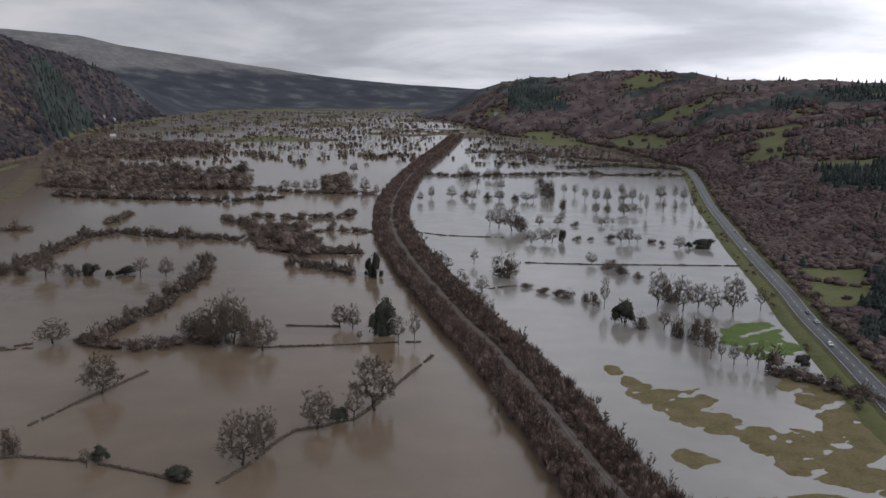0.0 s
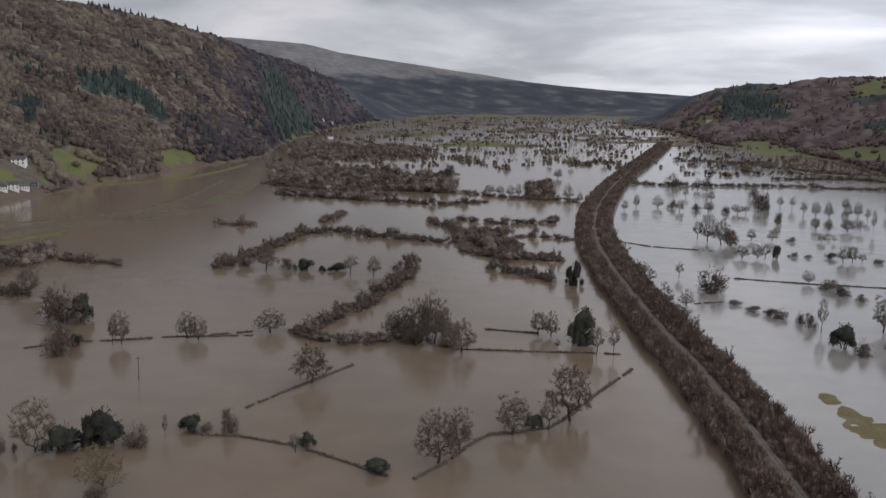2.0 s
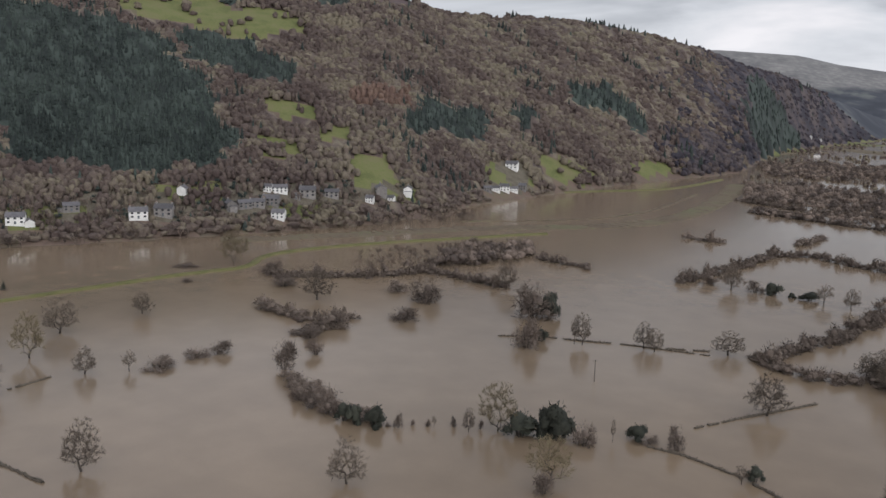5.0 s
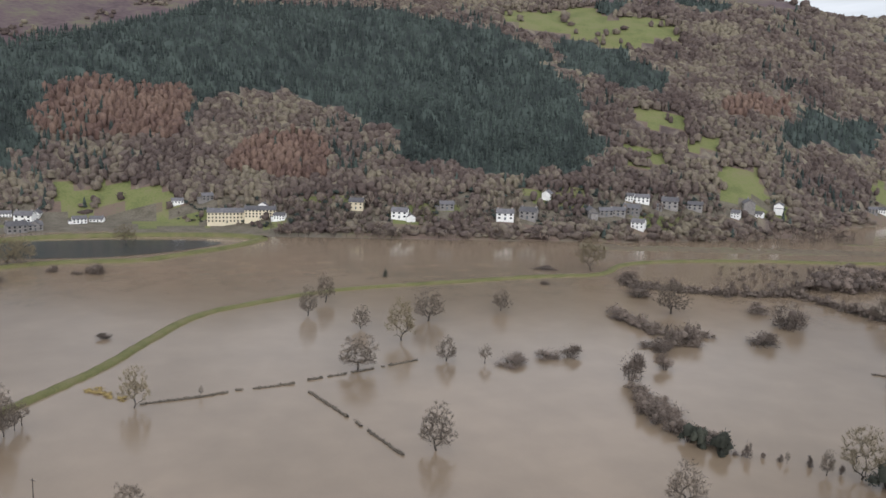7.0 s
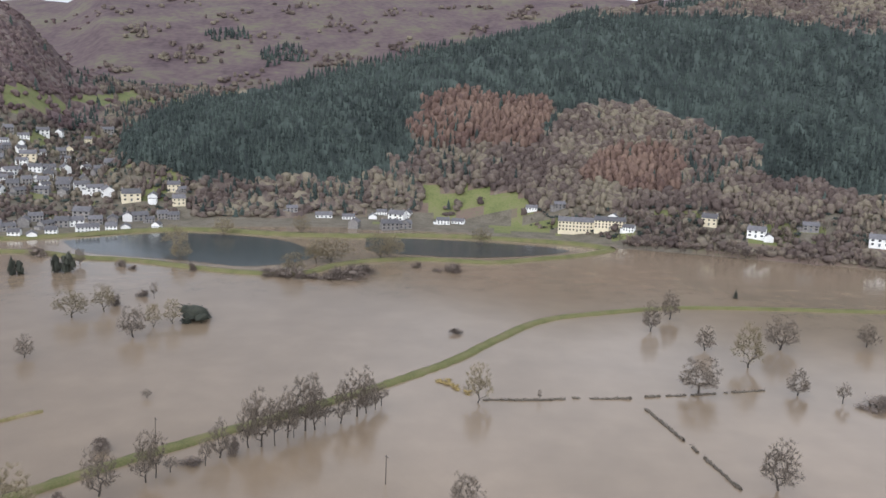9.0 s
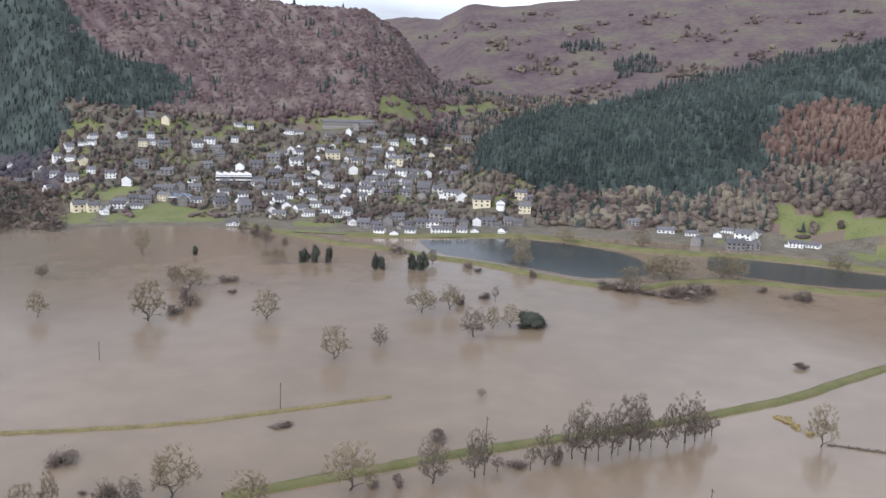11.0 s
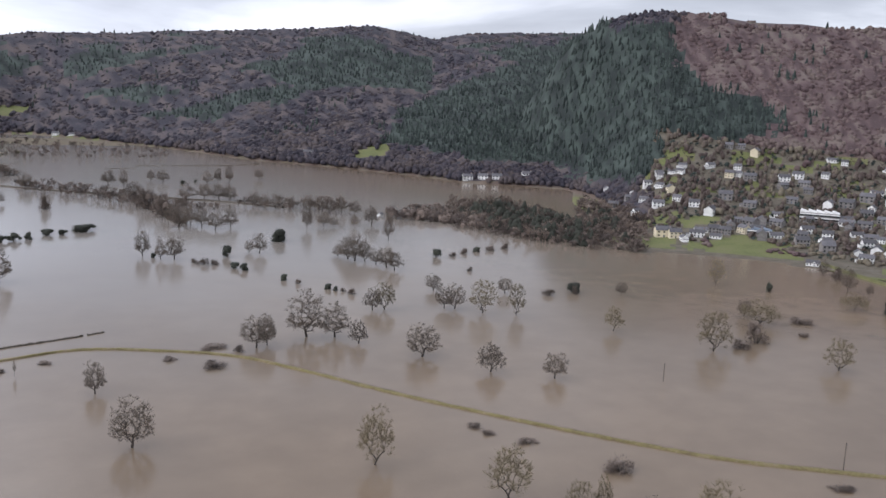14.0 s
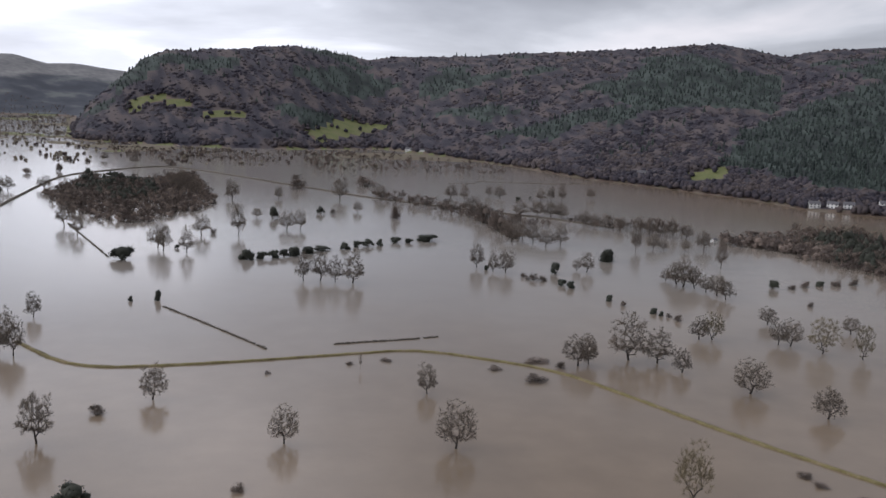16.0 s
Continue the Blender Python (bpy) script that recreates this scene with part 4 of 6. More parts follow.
HILLS['village_hill'] = [(98, 680, 1700, 60), (104, 685, 1700, 80), (108, 675, 1700, 95), (111, 668, 1650, 120), (113.5, 668, 1600, 200), (115.6, 675, 1580, 232), (119, 690, 1560, 230), (122.4, 706, 1560, 241), (126, 716, 1540, 247), (130, 722, 1520, 254), (132.0, 735, 1520, 252), (133.4, 800, 1490, 252), (134.6, 890, 1480, 250), (135.8, 990, 1480, 246), (137.2, 1090, 1490, 236), (139.2, 1180, 1520, 200), (141.5, 1220, 1600, 100), (143, 1230, 1650, 0)]
HILLS['bay_hill'] = [(132, 1200, 2500, 240), (138, 1170, 2600, 292), (145.4, 1195, 2650, 283), (147.5, 1245, 2700, 267), (151.5, 1325, 2700, 297), (159, 1470, 2800, 275), (165.8, 1780, 2900, 257), (171.7, 2080, 2950, 248), (173, 2060, 2900, 226), (174.6, 2020, 2850, 238), (177.6, 1960, 2750, 253), (181.2, 1950, 2700, 232), (184.9, 2000, 2650, 220), (186.3, 2030, 2600, 191), (188, 2060, 2500, 120), (189.4, 2080, 2450, 70), (190.5, 2150, 2400, 0)]
HILLS['far_hills'] = [(183, 3700, 4700, 190), (187, 3700, 4700, 195), (190, 3700, 4700, 224), (191.6, 3700, 4700, 216), (193.3, 3700, 4700, 254), (196, 3700, 4700, 250), (215, 2500, 4300, 200), (240, 900, 2200, 170), (270, 500, 1500, 150), (285, 260, 950, 130)]
POWER = {"road_side": 1.35, "mountain": 1.5, "valley_side": 0.9, "conifer_spur": 0.85, "moor": 1.2, "village_hill": 1.65, "bay_hill": 1.0, "far_hills": 1.2}


# metres to the water's edge below the village, by bearing
SHORE_BEARING = [44.5, 54.9, 65.3, 75.7, 82.7, 89.8, 95.7, 102.7, 106.2, 109.7, 113, 120, 126, 131, 134, 136.4, 137.6, 138.6]
SHORE = [770, 690, 655, 652, 672, 687, 695, 695, 695, 676, 670, 684, 708, 716, 700, 715, 840, 1080]


def wobble(x, y, size, seed):
    """Smooth noise of about -1 to 1, for arrays."""
    a = np.sin(x / size + 1.7 * seed) * np.cos(y / size * 1.13 - 0.9 * seed)
    b = np.sin((x * 0.8 + y * 0.6) / size * 2.1 + 2.3 * seed) * np.cos((y * 0.8 - x * 0.6) / size * 1.9 + seed)
    c = np.sin((x * 0.3 - y * 0.95) / size * 4.3 + 0.7 * seed) * np.cos((x * 0.95 + y * 0.3) / size * 4.1 - 1.3 * seed)
    return 0.55 * a + 0.3 * b + 0.15 * c


def hill_height(x, y):
    """The height of the hills alone, 0 in the valley."""
    bearing = np.degrees(np.arctan2(-x, y))
    r = np.hypot(x, y)
    total = np.zeros_like(r)
    for n, (name, rows) in enumerate(HILLS.items()):
        az, foot, crest, top = np.array(rows, float).T
        mid = (az[0] + az[-1]) / 2
        b = (bearing - mid + 180) % 360 - 180 + mid
        inside = (b >= az[0]) & (b <= az[-1])
        f, c, h = np.interp(b, az, foot), np.interp(b, az, crest), np.interp(b, az, top)
        s = (r - f) / (c - f)
        t = np.clip(s, 0, 1)
        up = (0.72 * t + 0.28 * (1 - np.cos(np.pi * t)) / 2) ** POWER[name]
        down = np.clip(1 - 0.55 * (s - 1), 0.2, 1)
        z = h * np.where(s <= 1, up, down) * inside
        z = z + np.clip(t, 0, 0.8) * np.clip(z / 60, 0, 1) * np.clip(1.4 - 1.2 * t, 0.12, 1) * (16 * wobble(x, y, 120, n) + 7 * wobble(x, y, 42, n + 5))
        total = np.maximum(total, z)
    return total


def land_height(x, y):
    """The one sheet of ground: drowned valley floor, low islands, banks and hills."""
    x, y = np.asarray(x, float), np.asarray(y, float)
    r = np.hypot(x, y)
    bearing = np.degrees(np.arctan2(-x, y))
    h = hill_height(x, y)
    shelf = np.interp(y, ROAD_Y, ROAD_X)
    h = np.where((y > 100) & (y < 1330) & (x > 0), h * np.clip((x - shelf - 10) / 75, 0, 1), h)
    far = np.clip((r - 1500) / 250, 0, 1)
    floor = -1.6 + far * (np.where(bearing < -100, 1.35, 1.42) + 0.9 * wobble(x, y * 0.7, 90, 3) + 0.35 * wobble(x, y, 33, 8))
    # a low apron of land before the houses at the hill foot
    apron = np.interp(bearing, SHORE_BEARING, SHORE)
    floor = np.maximum(floor, np.where((bearing > 44) & (bearing < 138.6) & (r > apron) & (r < 1250), np.clip((r - apron) * 0.06, 0, 1) * 0.8, -1.6))
    # the road runs on a low shelf
    floor = np.maximum(floor, np.where((y > 100) & (y < 1300), np.clip(1.6 - np.clip(shelf - 9 - x, 0, 99) * 0.35, -1.6, 1.6), -1.6))
    return np.maximum(floor, np.where(h > 0.05, h + 0.4, -2))



def inside(x, y, outline):
    """Which of the points lie within an outline on the plan."""
    hit = np.zeros(x.shape, bool)
    for (xa, ya), (xb, yb) in zip(outline, outline[1:] + outline[:1]):
        if ya != yb:
            hit ^= ((ya > y) != (yb > y)) & (x < (xb - xa) * (y - ya) / (yb - ya) + xa)
    return hit


def within(x, y, outlines):
    hit = np.zeros(np.shape(x), bool)
    for o in outlines:
        hit |= inside(x, y, o)
    return hit


def ragged(x, y, outlines, size=16):
    """Which points lie within outlines whose edges wander."""
    return within(x + size * wobble(x, y, 19, 17) + 0.45 * size * wobble(x, y, 7, 19), y + size * wobble(x, y, 17, 23) + 0.45 * size * wobble(x, y, 6, 29), outlines)


def open_moor(x, y, z):
    r = np.hypot(x, y)
    bearing = np.degrees(np.arctan2(-x, y)) % 360
    return ((r > 1900) & (z > 215) & (bearing > 60) & (bearing < 128)) | ((r + 160 * wobble(x, y, 90, 6) > 1620) & (z > 90) & (bearing > 80) & (bearing < 117)) | ((r > 3900) & (z > 130)) | ((z > 236) & (wobble(x, y, 110, 6) > -0.1) & (bearing < 130))


def in_gardens(x, y):
    return within(x, y, GARDENS) & (np.degrees(np.arctan2(-x, y)) % 360 < 133.4 + 1.8 * wobble(x, y, 40, 3))


def land_cover(x, y, z):
    """0 silt, 1 wood floor, 2 pasture, 3 moor, 4 garden soil, 5 rushes, 6 far heath in haze tones."""
    r = np.hypot(x, y)
    out = np.where(z > 0.2, 1, 0)
    out = np.where((z > -0.6) & (z < 2.2) & ((r > 1700) | (x > 20)), 2, out)
    out = np.where((z > 0.1) & (z < 2.6) & (x < -480) & (y < 200) & (r < 800), 4, out)
    out = np.where((z > -0.6) & (z < 1.3) & (r > 1400) & (wobble(x, y * 0.6, 120, 12) > -0.12), 5, out)
    out = np.where(open_moor(x, y, z), 3, out)
    out = np.where(in_gardens(x, y) & (z > 0.2), 4, out)
    far_plots = (r > 3000) & (z > 6) & (z < 170) & (wobble(x, y, 75, 4) > 0.3)
    bank_plots = (x > 150) & (z > 25) & (wobble(x, y, 95, 9) > 0.42)
    out = np.where(far_plots | bank_plots | ragged(x, y, PASTURES, 7) | (in_gardens(x, y) & (wobble(x, y, 22, 5) > 0.25)), 2, out)
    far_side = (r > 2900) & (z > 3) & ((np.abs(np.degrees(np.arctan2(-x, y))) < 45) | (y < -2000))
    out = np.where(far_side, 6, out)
    return out


def clear_of_houses(x, y, gap=10.5):
    """Which places lie clear of the houses and the ground before them."""
    free = np.ones(np.shape(x), bool)
    for lists in HOUSES.values():
        for hx, hy, w in [r for some in lists for r in some]:
            k = 1 - 8 / math.hypot(hx, hy)
            free &= (x - hx * k) ** 2 + (y - hy * k) ** 2 > gap**2
    return free



# ---- builders ----
def mesh_of(name, verts, faces, mat, smooth=False, tint=None, mats=None, slots=None):
    me = bpy.data.meshes.new(name)
    if isinstance(verts, np.ndarray) and isinstance(faces, np.ndarray):
        k = faces.shape[1]
        me.vertices.add(len(verts))
        me.vertices.foreach_set("co", verts.astype(np.float32).ravel())
        me.loops.add(faces.size)
        me.loops.foreach_set("vertex_index", faces.astype(np.int32).ravel())
        me.polygons.add(len(faces))
        me.polygons.foreach_set("loop_start", np.arange(0, faces.size, k, dtype=np.int32))
        me.update(calc_edges=True)
    else:
        me.from_pydata(verts, [], faces)
    for m in mats or [mat]:
        me.materials.append(m)
    if slots is not None:
        me.polygons.foreach_set("material_index", np.asarray(slots, np.int32))
    if tint is not None:
        a = me.attributes.new("tint", "FLOAT", "POINT")
        a.data.foreach_set("value", np.asarray(tint, np.float32))
    if smooth:
        me.polygons.foreach_set("use_smooth", np.ones(len(me.polygons), bool))
    me.update()
    return me


def part(name, bm, mat, parent, label=""):
    """A bmesh as one mesh object under a thing or part."""
    me = bpy.data.meshes.new(name)
    bm.to_mesh(me)
    bm.free()
    me.materials.append(mat)
    ob = new(name, me)
    ob.parent = parent
    return tagged(ob, label)


def tube(verts, faces, a, b, ra, rb, sides=4):
    """A tapered limb from a to b."""
    a, b = Vector(a), Vector(b)
    d = (b - a)
    if d.length < 1e-6:
        return
    q = d.to_track_quat("Z", "Y").to_matrix()
    base = len(verts)
    for c, r in ((a, ra), (b, rb)):
        for n in range(sides):
            w = 2 * math.pi * n / sides
            verts.append(c + q @ Vector((r * math.cos(w), r * math.sin(w), 0)))
    for n in range(sides):
        m = (n + 1) % sides
        faces.append((base + n, base + m, base + sides + m, base + sides + n))


def sliver(verts, faces, a, b, width, rng):
    """One thin twig: a long triangle."""
    a, b = Vector(a), Vector(b)
    side = (b - a).cross(Vector((rng.gauss(0, 1), rng.gauss(0, 1), rng.gauss(0, 1))))
    if side.length < 1e-9:
        return
    side = side.normalized() * width / 2
    k = len(verts)
    verts.extend((a - side, a + side, b))
    faces.append((k, k + 1, k + 2))


def lump(v, f, c, rx, rz, rng, sides=5, jag=0.25):
    """An uneven dome: the dense inside of a bush or crown."""
    c, k = Vector(c), len(v)
    for up, out in ((-0.35, 0.92), (0.42, 0.86)):
        off = rng.uniform(0, 1)
        for n in range(sides):
            a = 2 * math.pi * (n + off) / sides
            j = 1 + rng.uniform(-jag, jag)
            v.append(c + Vector((rx * out * j * math.cos(a), rx * out * j * math.sin(a), rz * (up + rng.uniform(-jag, jag) * 0.6))))
    v.append(c + Vector((rx * rng.uniform(-0.25, 0.25), rx * rng.uniform(-0.25, 0.25), rz)))
    for n in range(sides):
        m = (n + 1) % sides
        f.append((k + n, k + m, k + sides + m))
        f.append((k + n, k + sides + m, k + sides + n))
        f.append((k + sides + n, k + sides + m, k + 2 * sides))


def bare_tree(seed, fork=0.16, targets=150, base=0.24, waist=0.42, squat=1.0, upright=0.0, twigs=8, thick=0.024, twig=0.11, fine=0.005):
    """A leafless tree one metre high and wide: limbs that branch towards an uneven dome, and the twigs of its crown."""
    rng = random.Random(seed)
    tv, tf, cv, cf = [], [], [], []
    bumps = [(Vector((rng.gauss(0, 1), rng.gauss(0, 1), rng.gauss(0.2, 0.8))).normalized(), rng.uniform(0.72, 1.08)) for _ in range(9)]
    goals = []
    while len(goals) < targets:
        w = Vector((rng.gauss(0, 1), rng.gauss(0, 1), rng.gauss(0, 1))).normalized()
        if w.z < -0.35 and rng.random() < 0.7:
            continue
        reach = max((w.dot(c), q) for c, q in bumps)[1] * rng.uniform(0.2, 1.0) ** 0.5
        z = waist + w.z * reach * ((1 - waist) if w.z > 0 else (waist - base))
        goals.append(Vector((0.5 * w.x * reach * squat, 0.5 * w.y * reach * squat, z)))
    top = Vector((rng.uniform(-0.03, 0.03), rng.uniform(-0.03, 0.03), fork))
    nodes, parent, load = [Vector((0, 0, -0.12)), Vector((0, 0, 0.02)), top], [None, 0, 1], [0, 0, 0]
    for n in range(2 if upright < 0.5 else 0):
        nodes.append(Vector((top.x * 1.4 + rng.uniform(-0.02, 0.02), top.y * 1.4 + rng.uniform(-0.02, 0.02), fork + (waist - fork) * (0.45 + 0.4 * n))))
        parent.append(len(nodes) - 2)
        load.append(0)
    ends = []
    for g in sorted(goals, key=lambda p: (p - top).length):
        best = min(range(2, len(nodes)), key=lambda k: (nodes[k] - g).length * (1.0 + upright * max(0.0, nodes[k].z - g.z)) + 0.35 * (nodes[k] - top).length + (9 if nodes[k].z > g.z + 0.10 else 0))
        a = nodes[best]
        span = g - a
        bow = Vector((rng.gauss(0, 0.06), rng.gauss(0, 0.06), rng.gauss(0.06 + 0.1 * upright, 0.05))) * span.length
        last = best
        for k in (0.4, 0.75, 1.0):
            nodes.append(a + span * k + bow * (1 - abs(2 * k - 1)))
            parent.append(last)
            load.append(0)
            last = len(nodes) - 1
        ends.append(last)
    for e in ends:
        k = e
        while k is not None:
            load[k] += 1
            k = parent[k]
    full = load[2]
    for k in range(1, len(nodes)):
        if load[k]:
            ra, rb = (thick * max((load[j] / full) ** 0.54, 0.055) for j in (parent[k], k))
            ra = min(ra, rb * 1.5) if k > 2 else (thick * 1.5 if k == 1 else thick * 1.15)
            if load[k] > 2 or k < 3:
                tube(tv, tf, nodes[parent[k]], nodes[k], ra, rb, 5 if load[k] > full / 5 else 3)
            else:
                for _ in range(2):
                    sliver(cv, cf, nodes[parent[k]], nodes[k].lerp(nodes[parent[k]], -0.25), 1.9 * rb, rng)
    for e in ends:
        p, q = nodes[parent[e]], nodes[e]
        way = (q - nodes[parent[parent[e]]]).normalized()
        for _ in range(twigs):
            s = p.lerp(q, rng.uniform(0.0, 1.0))
            w = (way + Vector((rng.gauss(0, 0.75), rng.gauss(0, 0.75), rng.gauss(0.15 + upright * 0.6, 0.6)))).normalized()
            e2 = s + w * twig * rng.uniform(0.5, 1.2)
            sliver(cv, cf, s, e2, fine * rng.uniform(0.8, 1.5), rng)
            for _ in range(2):
                u = s.lerp(e2, rng.uniform(0.25, 0.9))
                w2 = (w + Vector((rng.gauss(0, 0.7), rng.gauss(0, 0.7), rng.gauss(0.1, 0.6)))).normalized()
                sliver(cv, cf, u, u + w2 * twig * rng.uniform(0.3, 0.7), fine * rng.uniform(0.6, 1.1), rng)
    pts = np.array([tuple(v) for v in cv])
    high, wide = np.percentile(pts[:, 2], 99), np.percentile(np.hypot(pts[:, 0], pts[:, 1]), 95)
    fix = lambda vs: [(v[0] * 0.5 / wide, v[1] * 0.5 / wide, v[2] / high if v[2] > 0 else v[2]) for v in vs]
    return fix(tv), tf, fix(cv), cf


def thicket(seed, count=420, leaf=0.13, width=0.05, hollow=0.5, lumps=7, core=0.78):
    """The twigs or leaves of a dense bush one metre high and wide, in several uneven lumps."""
    rng = random.Random(seed)
    v, f = [], []
    domes = [(Vector((0, 0, 0.4)), 0.42)]
    for n in range(lumps):
        a = rng.uniform(0, 2 * math.pi)
        d = rng.uniform(0.15, 0.4)
        s = rng.uniform(0.16, 0.3)
        domes.append((Vector((d * math.cos(a), d * math.sin(a), rng.uniform(0.05, 0.9 - s) * (1.1 - d))), s))
    for c, s in domes:
        lump(v, f, c, s * core, s * core, rng)
    for n in range(count):
        c, s = domes[rng.randrange(len(domes))]
        w = Vector((rng.gauss(0, 1), rng.gauss(0, 1), rng.gauss(0.15, 1))).normalized()
        p = c + w * s * rng.uniform(hollow, 1.0)
        if p.z < 0.0:
            p.z = rng.uniform(0, 0.12)
        t = (w * 0.7 + Vector((rng.gauss(0, 0.6), rng.gauss(0, 0.6), rng.gauss(0.15, 0.6)))).normalized()
        sliver(v, f, p - t * leaf * 0.3, p + t * leaf * rng.uniform(0.5, 1.2), width * rng.uniform(0.6, 1.4), rng)
    pts = np.array([tuple(p) for p in v])
    wide, high = np.percentile(np.hypot(pts[:, 0], pts[:, 1]), 84), np.percentile(pts[:, 2], 97)
    return [(p[0] * 0.5 / wide, p[1] * 0.5 / wide, max(p[2], 0) / high) for p in v], f


def stems(seed, count=5, high=0.6, thick=0.03):
    rng = random.Random(seed)
    v, f = [], []
    for n in range(count):
        a = 2 * math.pi * n / count
        p = Vector((0.06 * math.cos(a), 0.06 * math.sin(a), -0.1))
        q = p + Vector((0.12 * math.cos(a), 0.12 * math.sin(a), high * 0.6 + 0.1))
        r = q + Vector((rng.uniform(-0.15, 0.15), rng.uniform(-0.15, 0.15), high * 0.4))
        tube(v, f, p, q, thick, thick * 0.7, 4)
        tube(v, f, q, r, thick * 0.7, thick * 0.3, 4)
    return v, f


def fir(seed, tiers=9, sides=9):
    """A single conifer one metre high: ragged drooping tiers."""
    rng = random.Random(seed)
    v, f = [], []
    for n in range(tiers):
        z = 0.1 + 0.84 * n / tiers
        r = 0.5 * (1 - n / tiers) ** 0.8
        for k in range(sides):
            a = 2 * math.pi * (k + rng.uniform(-0.4, 0.4)) / sides
            rr = r * rng.uniform(0.6, 1.1)
            b = len(v)
            wa, wb = a - 0.45, a + 0.45
            v += [(0, 0, z + 0.14), (rr * 0.7 * math.cos(wa), rr * 0.7 * math.sin(wa), z + 0.02), (rr * math.cos(a), rr * math.sin(a), z - 0.05), (rr * 0.7 * math.cos(wb), rr * 0.7 * math.sin(wb), z + 0.02)]
            f += [(b, b + 1, b + 2), (b, b + 2, b + 3)]
    return v, f


def plant(kind, label, category, trunk, crown, bark, leaves, crown_name="crown"):
    root = tagged(new(kind), label, category, "flooded " + category + "s")
    for name, (v, f), m in (("trunk", trunk, bark), (crown_name, crown, leaves)):
        ob = new(name, mesh_of(name, v, f, m, smooth=True))
        ob.parent = root
    return root


def along(line, step):
    """Points at even steps along a line on the plan, with the way there."""
    pts = [Vector(p) for p in line]
    out, carry = [], 0.0
    for a, b in zip(pts, pts[1:]):
        d = (b - a).length
        if d < 1e-6:
            continue
        s = carry
        while s < d:
            out.append((a.lerp(b, s / d), (b - a) / d))
            s += step
        carry = s - d
    return out


def smooth_line(line, rounds=2):
    for _ in range(rounds):
        new_line = [line[0]]
        for a, b in zip(line, line[1:]):
            new_line += [(0.75 * a[0] + 0.25 * b[0], 0.75 * a[1] + 0.25 * b[1]), (0.25 * a[0] + 0.75 * b[0], 0.25 * a[1] + 0.75 * b[1])]
        line = new_line + [line[-1]]
    return line


def ribbon(name, line, profile, mat, wiggle=0.0, step=4.0, seed=1):
    """A swept bank, road or rail: profile is rows of (across, height)."""
    rng = random.Random(seed)
    v, f, k = [], [], len(profile)
    pts = along(line, step)
    for n, (p, d) in enumerate(pts):
        side = Vector((d.y, -d.x))
        for a, h in profile:
            j = wiggle * rng.uniform(-1, 1)
            q = p + side * (a + j)
            v.append((q.x, q.y, h + (0.25 * wiggle * rng.uniform(-1, 1) if h > 0 else 0)))
        if n:
            for m in range(k - 1):
                b = (n - 1) * k + m
                f.append((b, b + 1, b + k + 1, b + k))
    return new(name, mesh_of(name, v, f, mat, smooth=True))


def scatter(name, templates, places, mat, label, category, kind="stuff", parent=None):
    """Many plants as one joined mesh. places: rows of x, y, z, height, width, tint."""
    vs, fs, ts, base = [], [], [], 0
    rng = np.random.RandomState(len(places))
    pick = rng.randint(0, len(templates), len(places))
    turn = rng.uniform(0, 2 * np.pi, len(places))
    for n, (tv, tf) in enumerate(templates):
        tv, tf = np.array([tuple(v) for v in tv], float), np.array(tf, int)
        rows_ = np.asarray(places)[pick == n]
        if not len(rows_):
            continue
        a = turn[pick == n]
        c, s = np.cos(a)[:, None], np.sin(a)[:, None]
        x = (tv[:, 0] * c - tv[:, 1] * s) * rows_[:, 4:5] + rows_[:, 0:1]
        y = (tv[:, 0] * s + tv[:, 1] * c) * rows_[:, 4:5] + rows_[:, 1:2]
        z = tv[:, 2] * rows_[:, 3:4] + rows_[:, 2:3]
        vs.append(np.stack([x, y, z], -1).reshape(-1, 3))
        fs.append((tf[None] + (base + len(tv) * np.arange(len(rows_)))[:, None, None]).reshape(-1, 3))
        ts.append(np.repeat(rows_[:, 5], len(tv)))
        base += len(tv) * len(rows_)
    ob = new(name, mesh_of(name, np.concatenate(vs), np.concatenate(fs), mat, smooth=True, tint=np.concatenate(ts)))
    return tagged(ob, label, category, kind=kind)


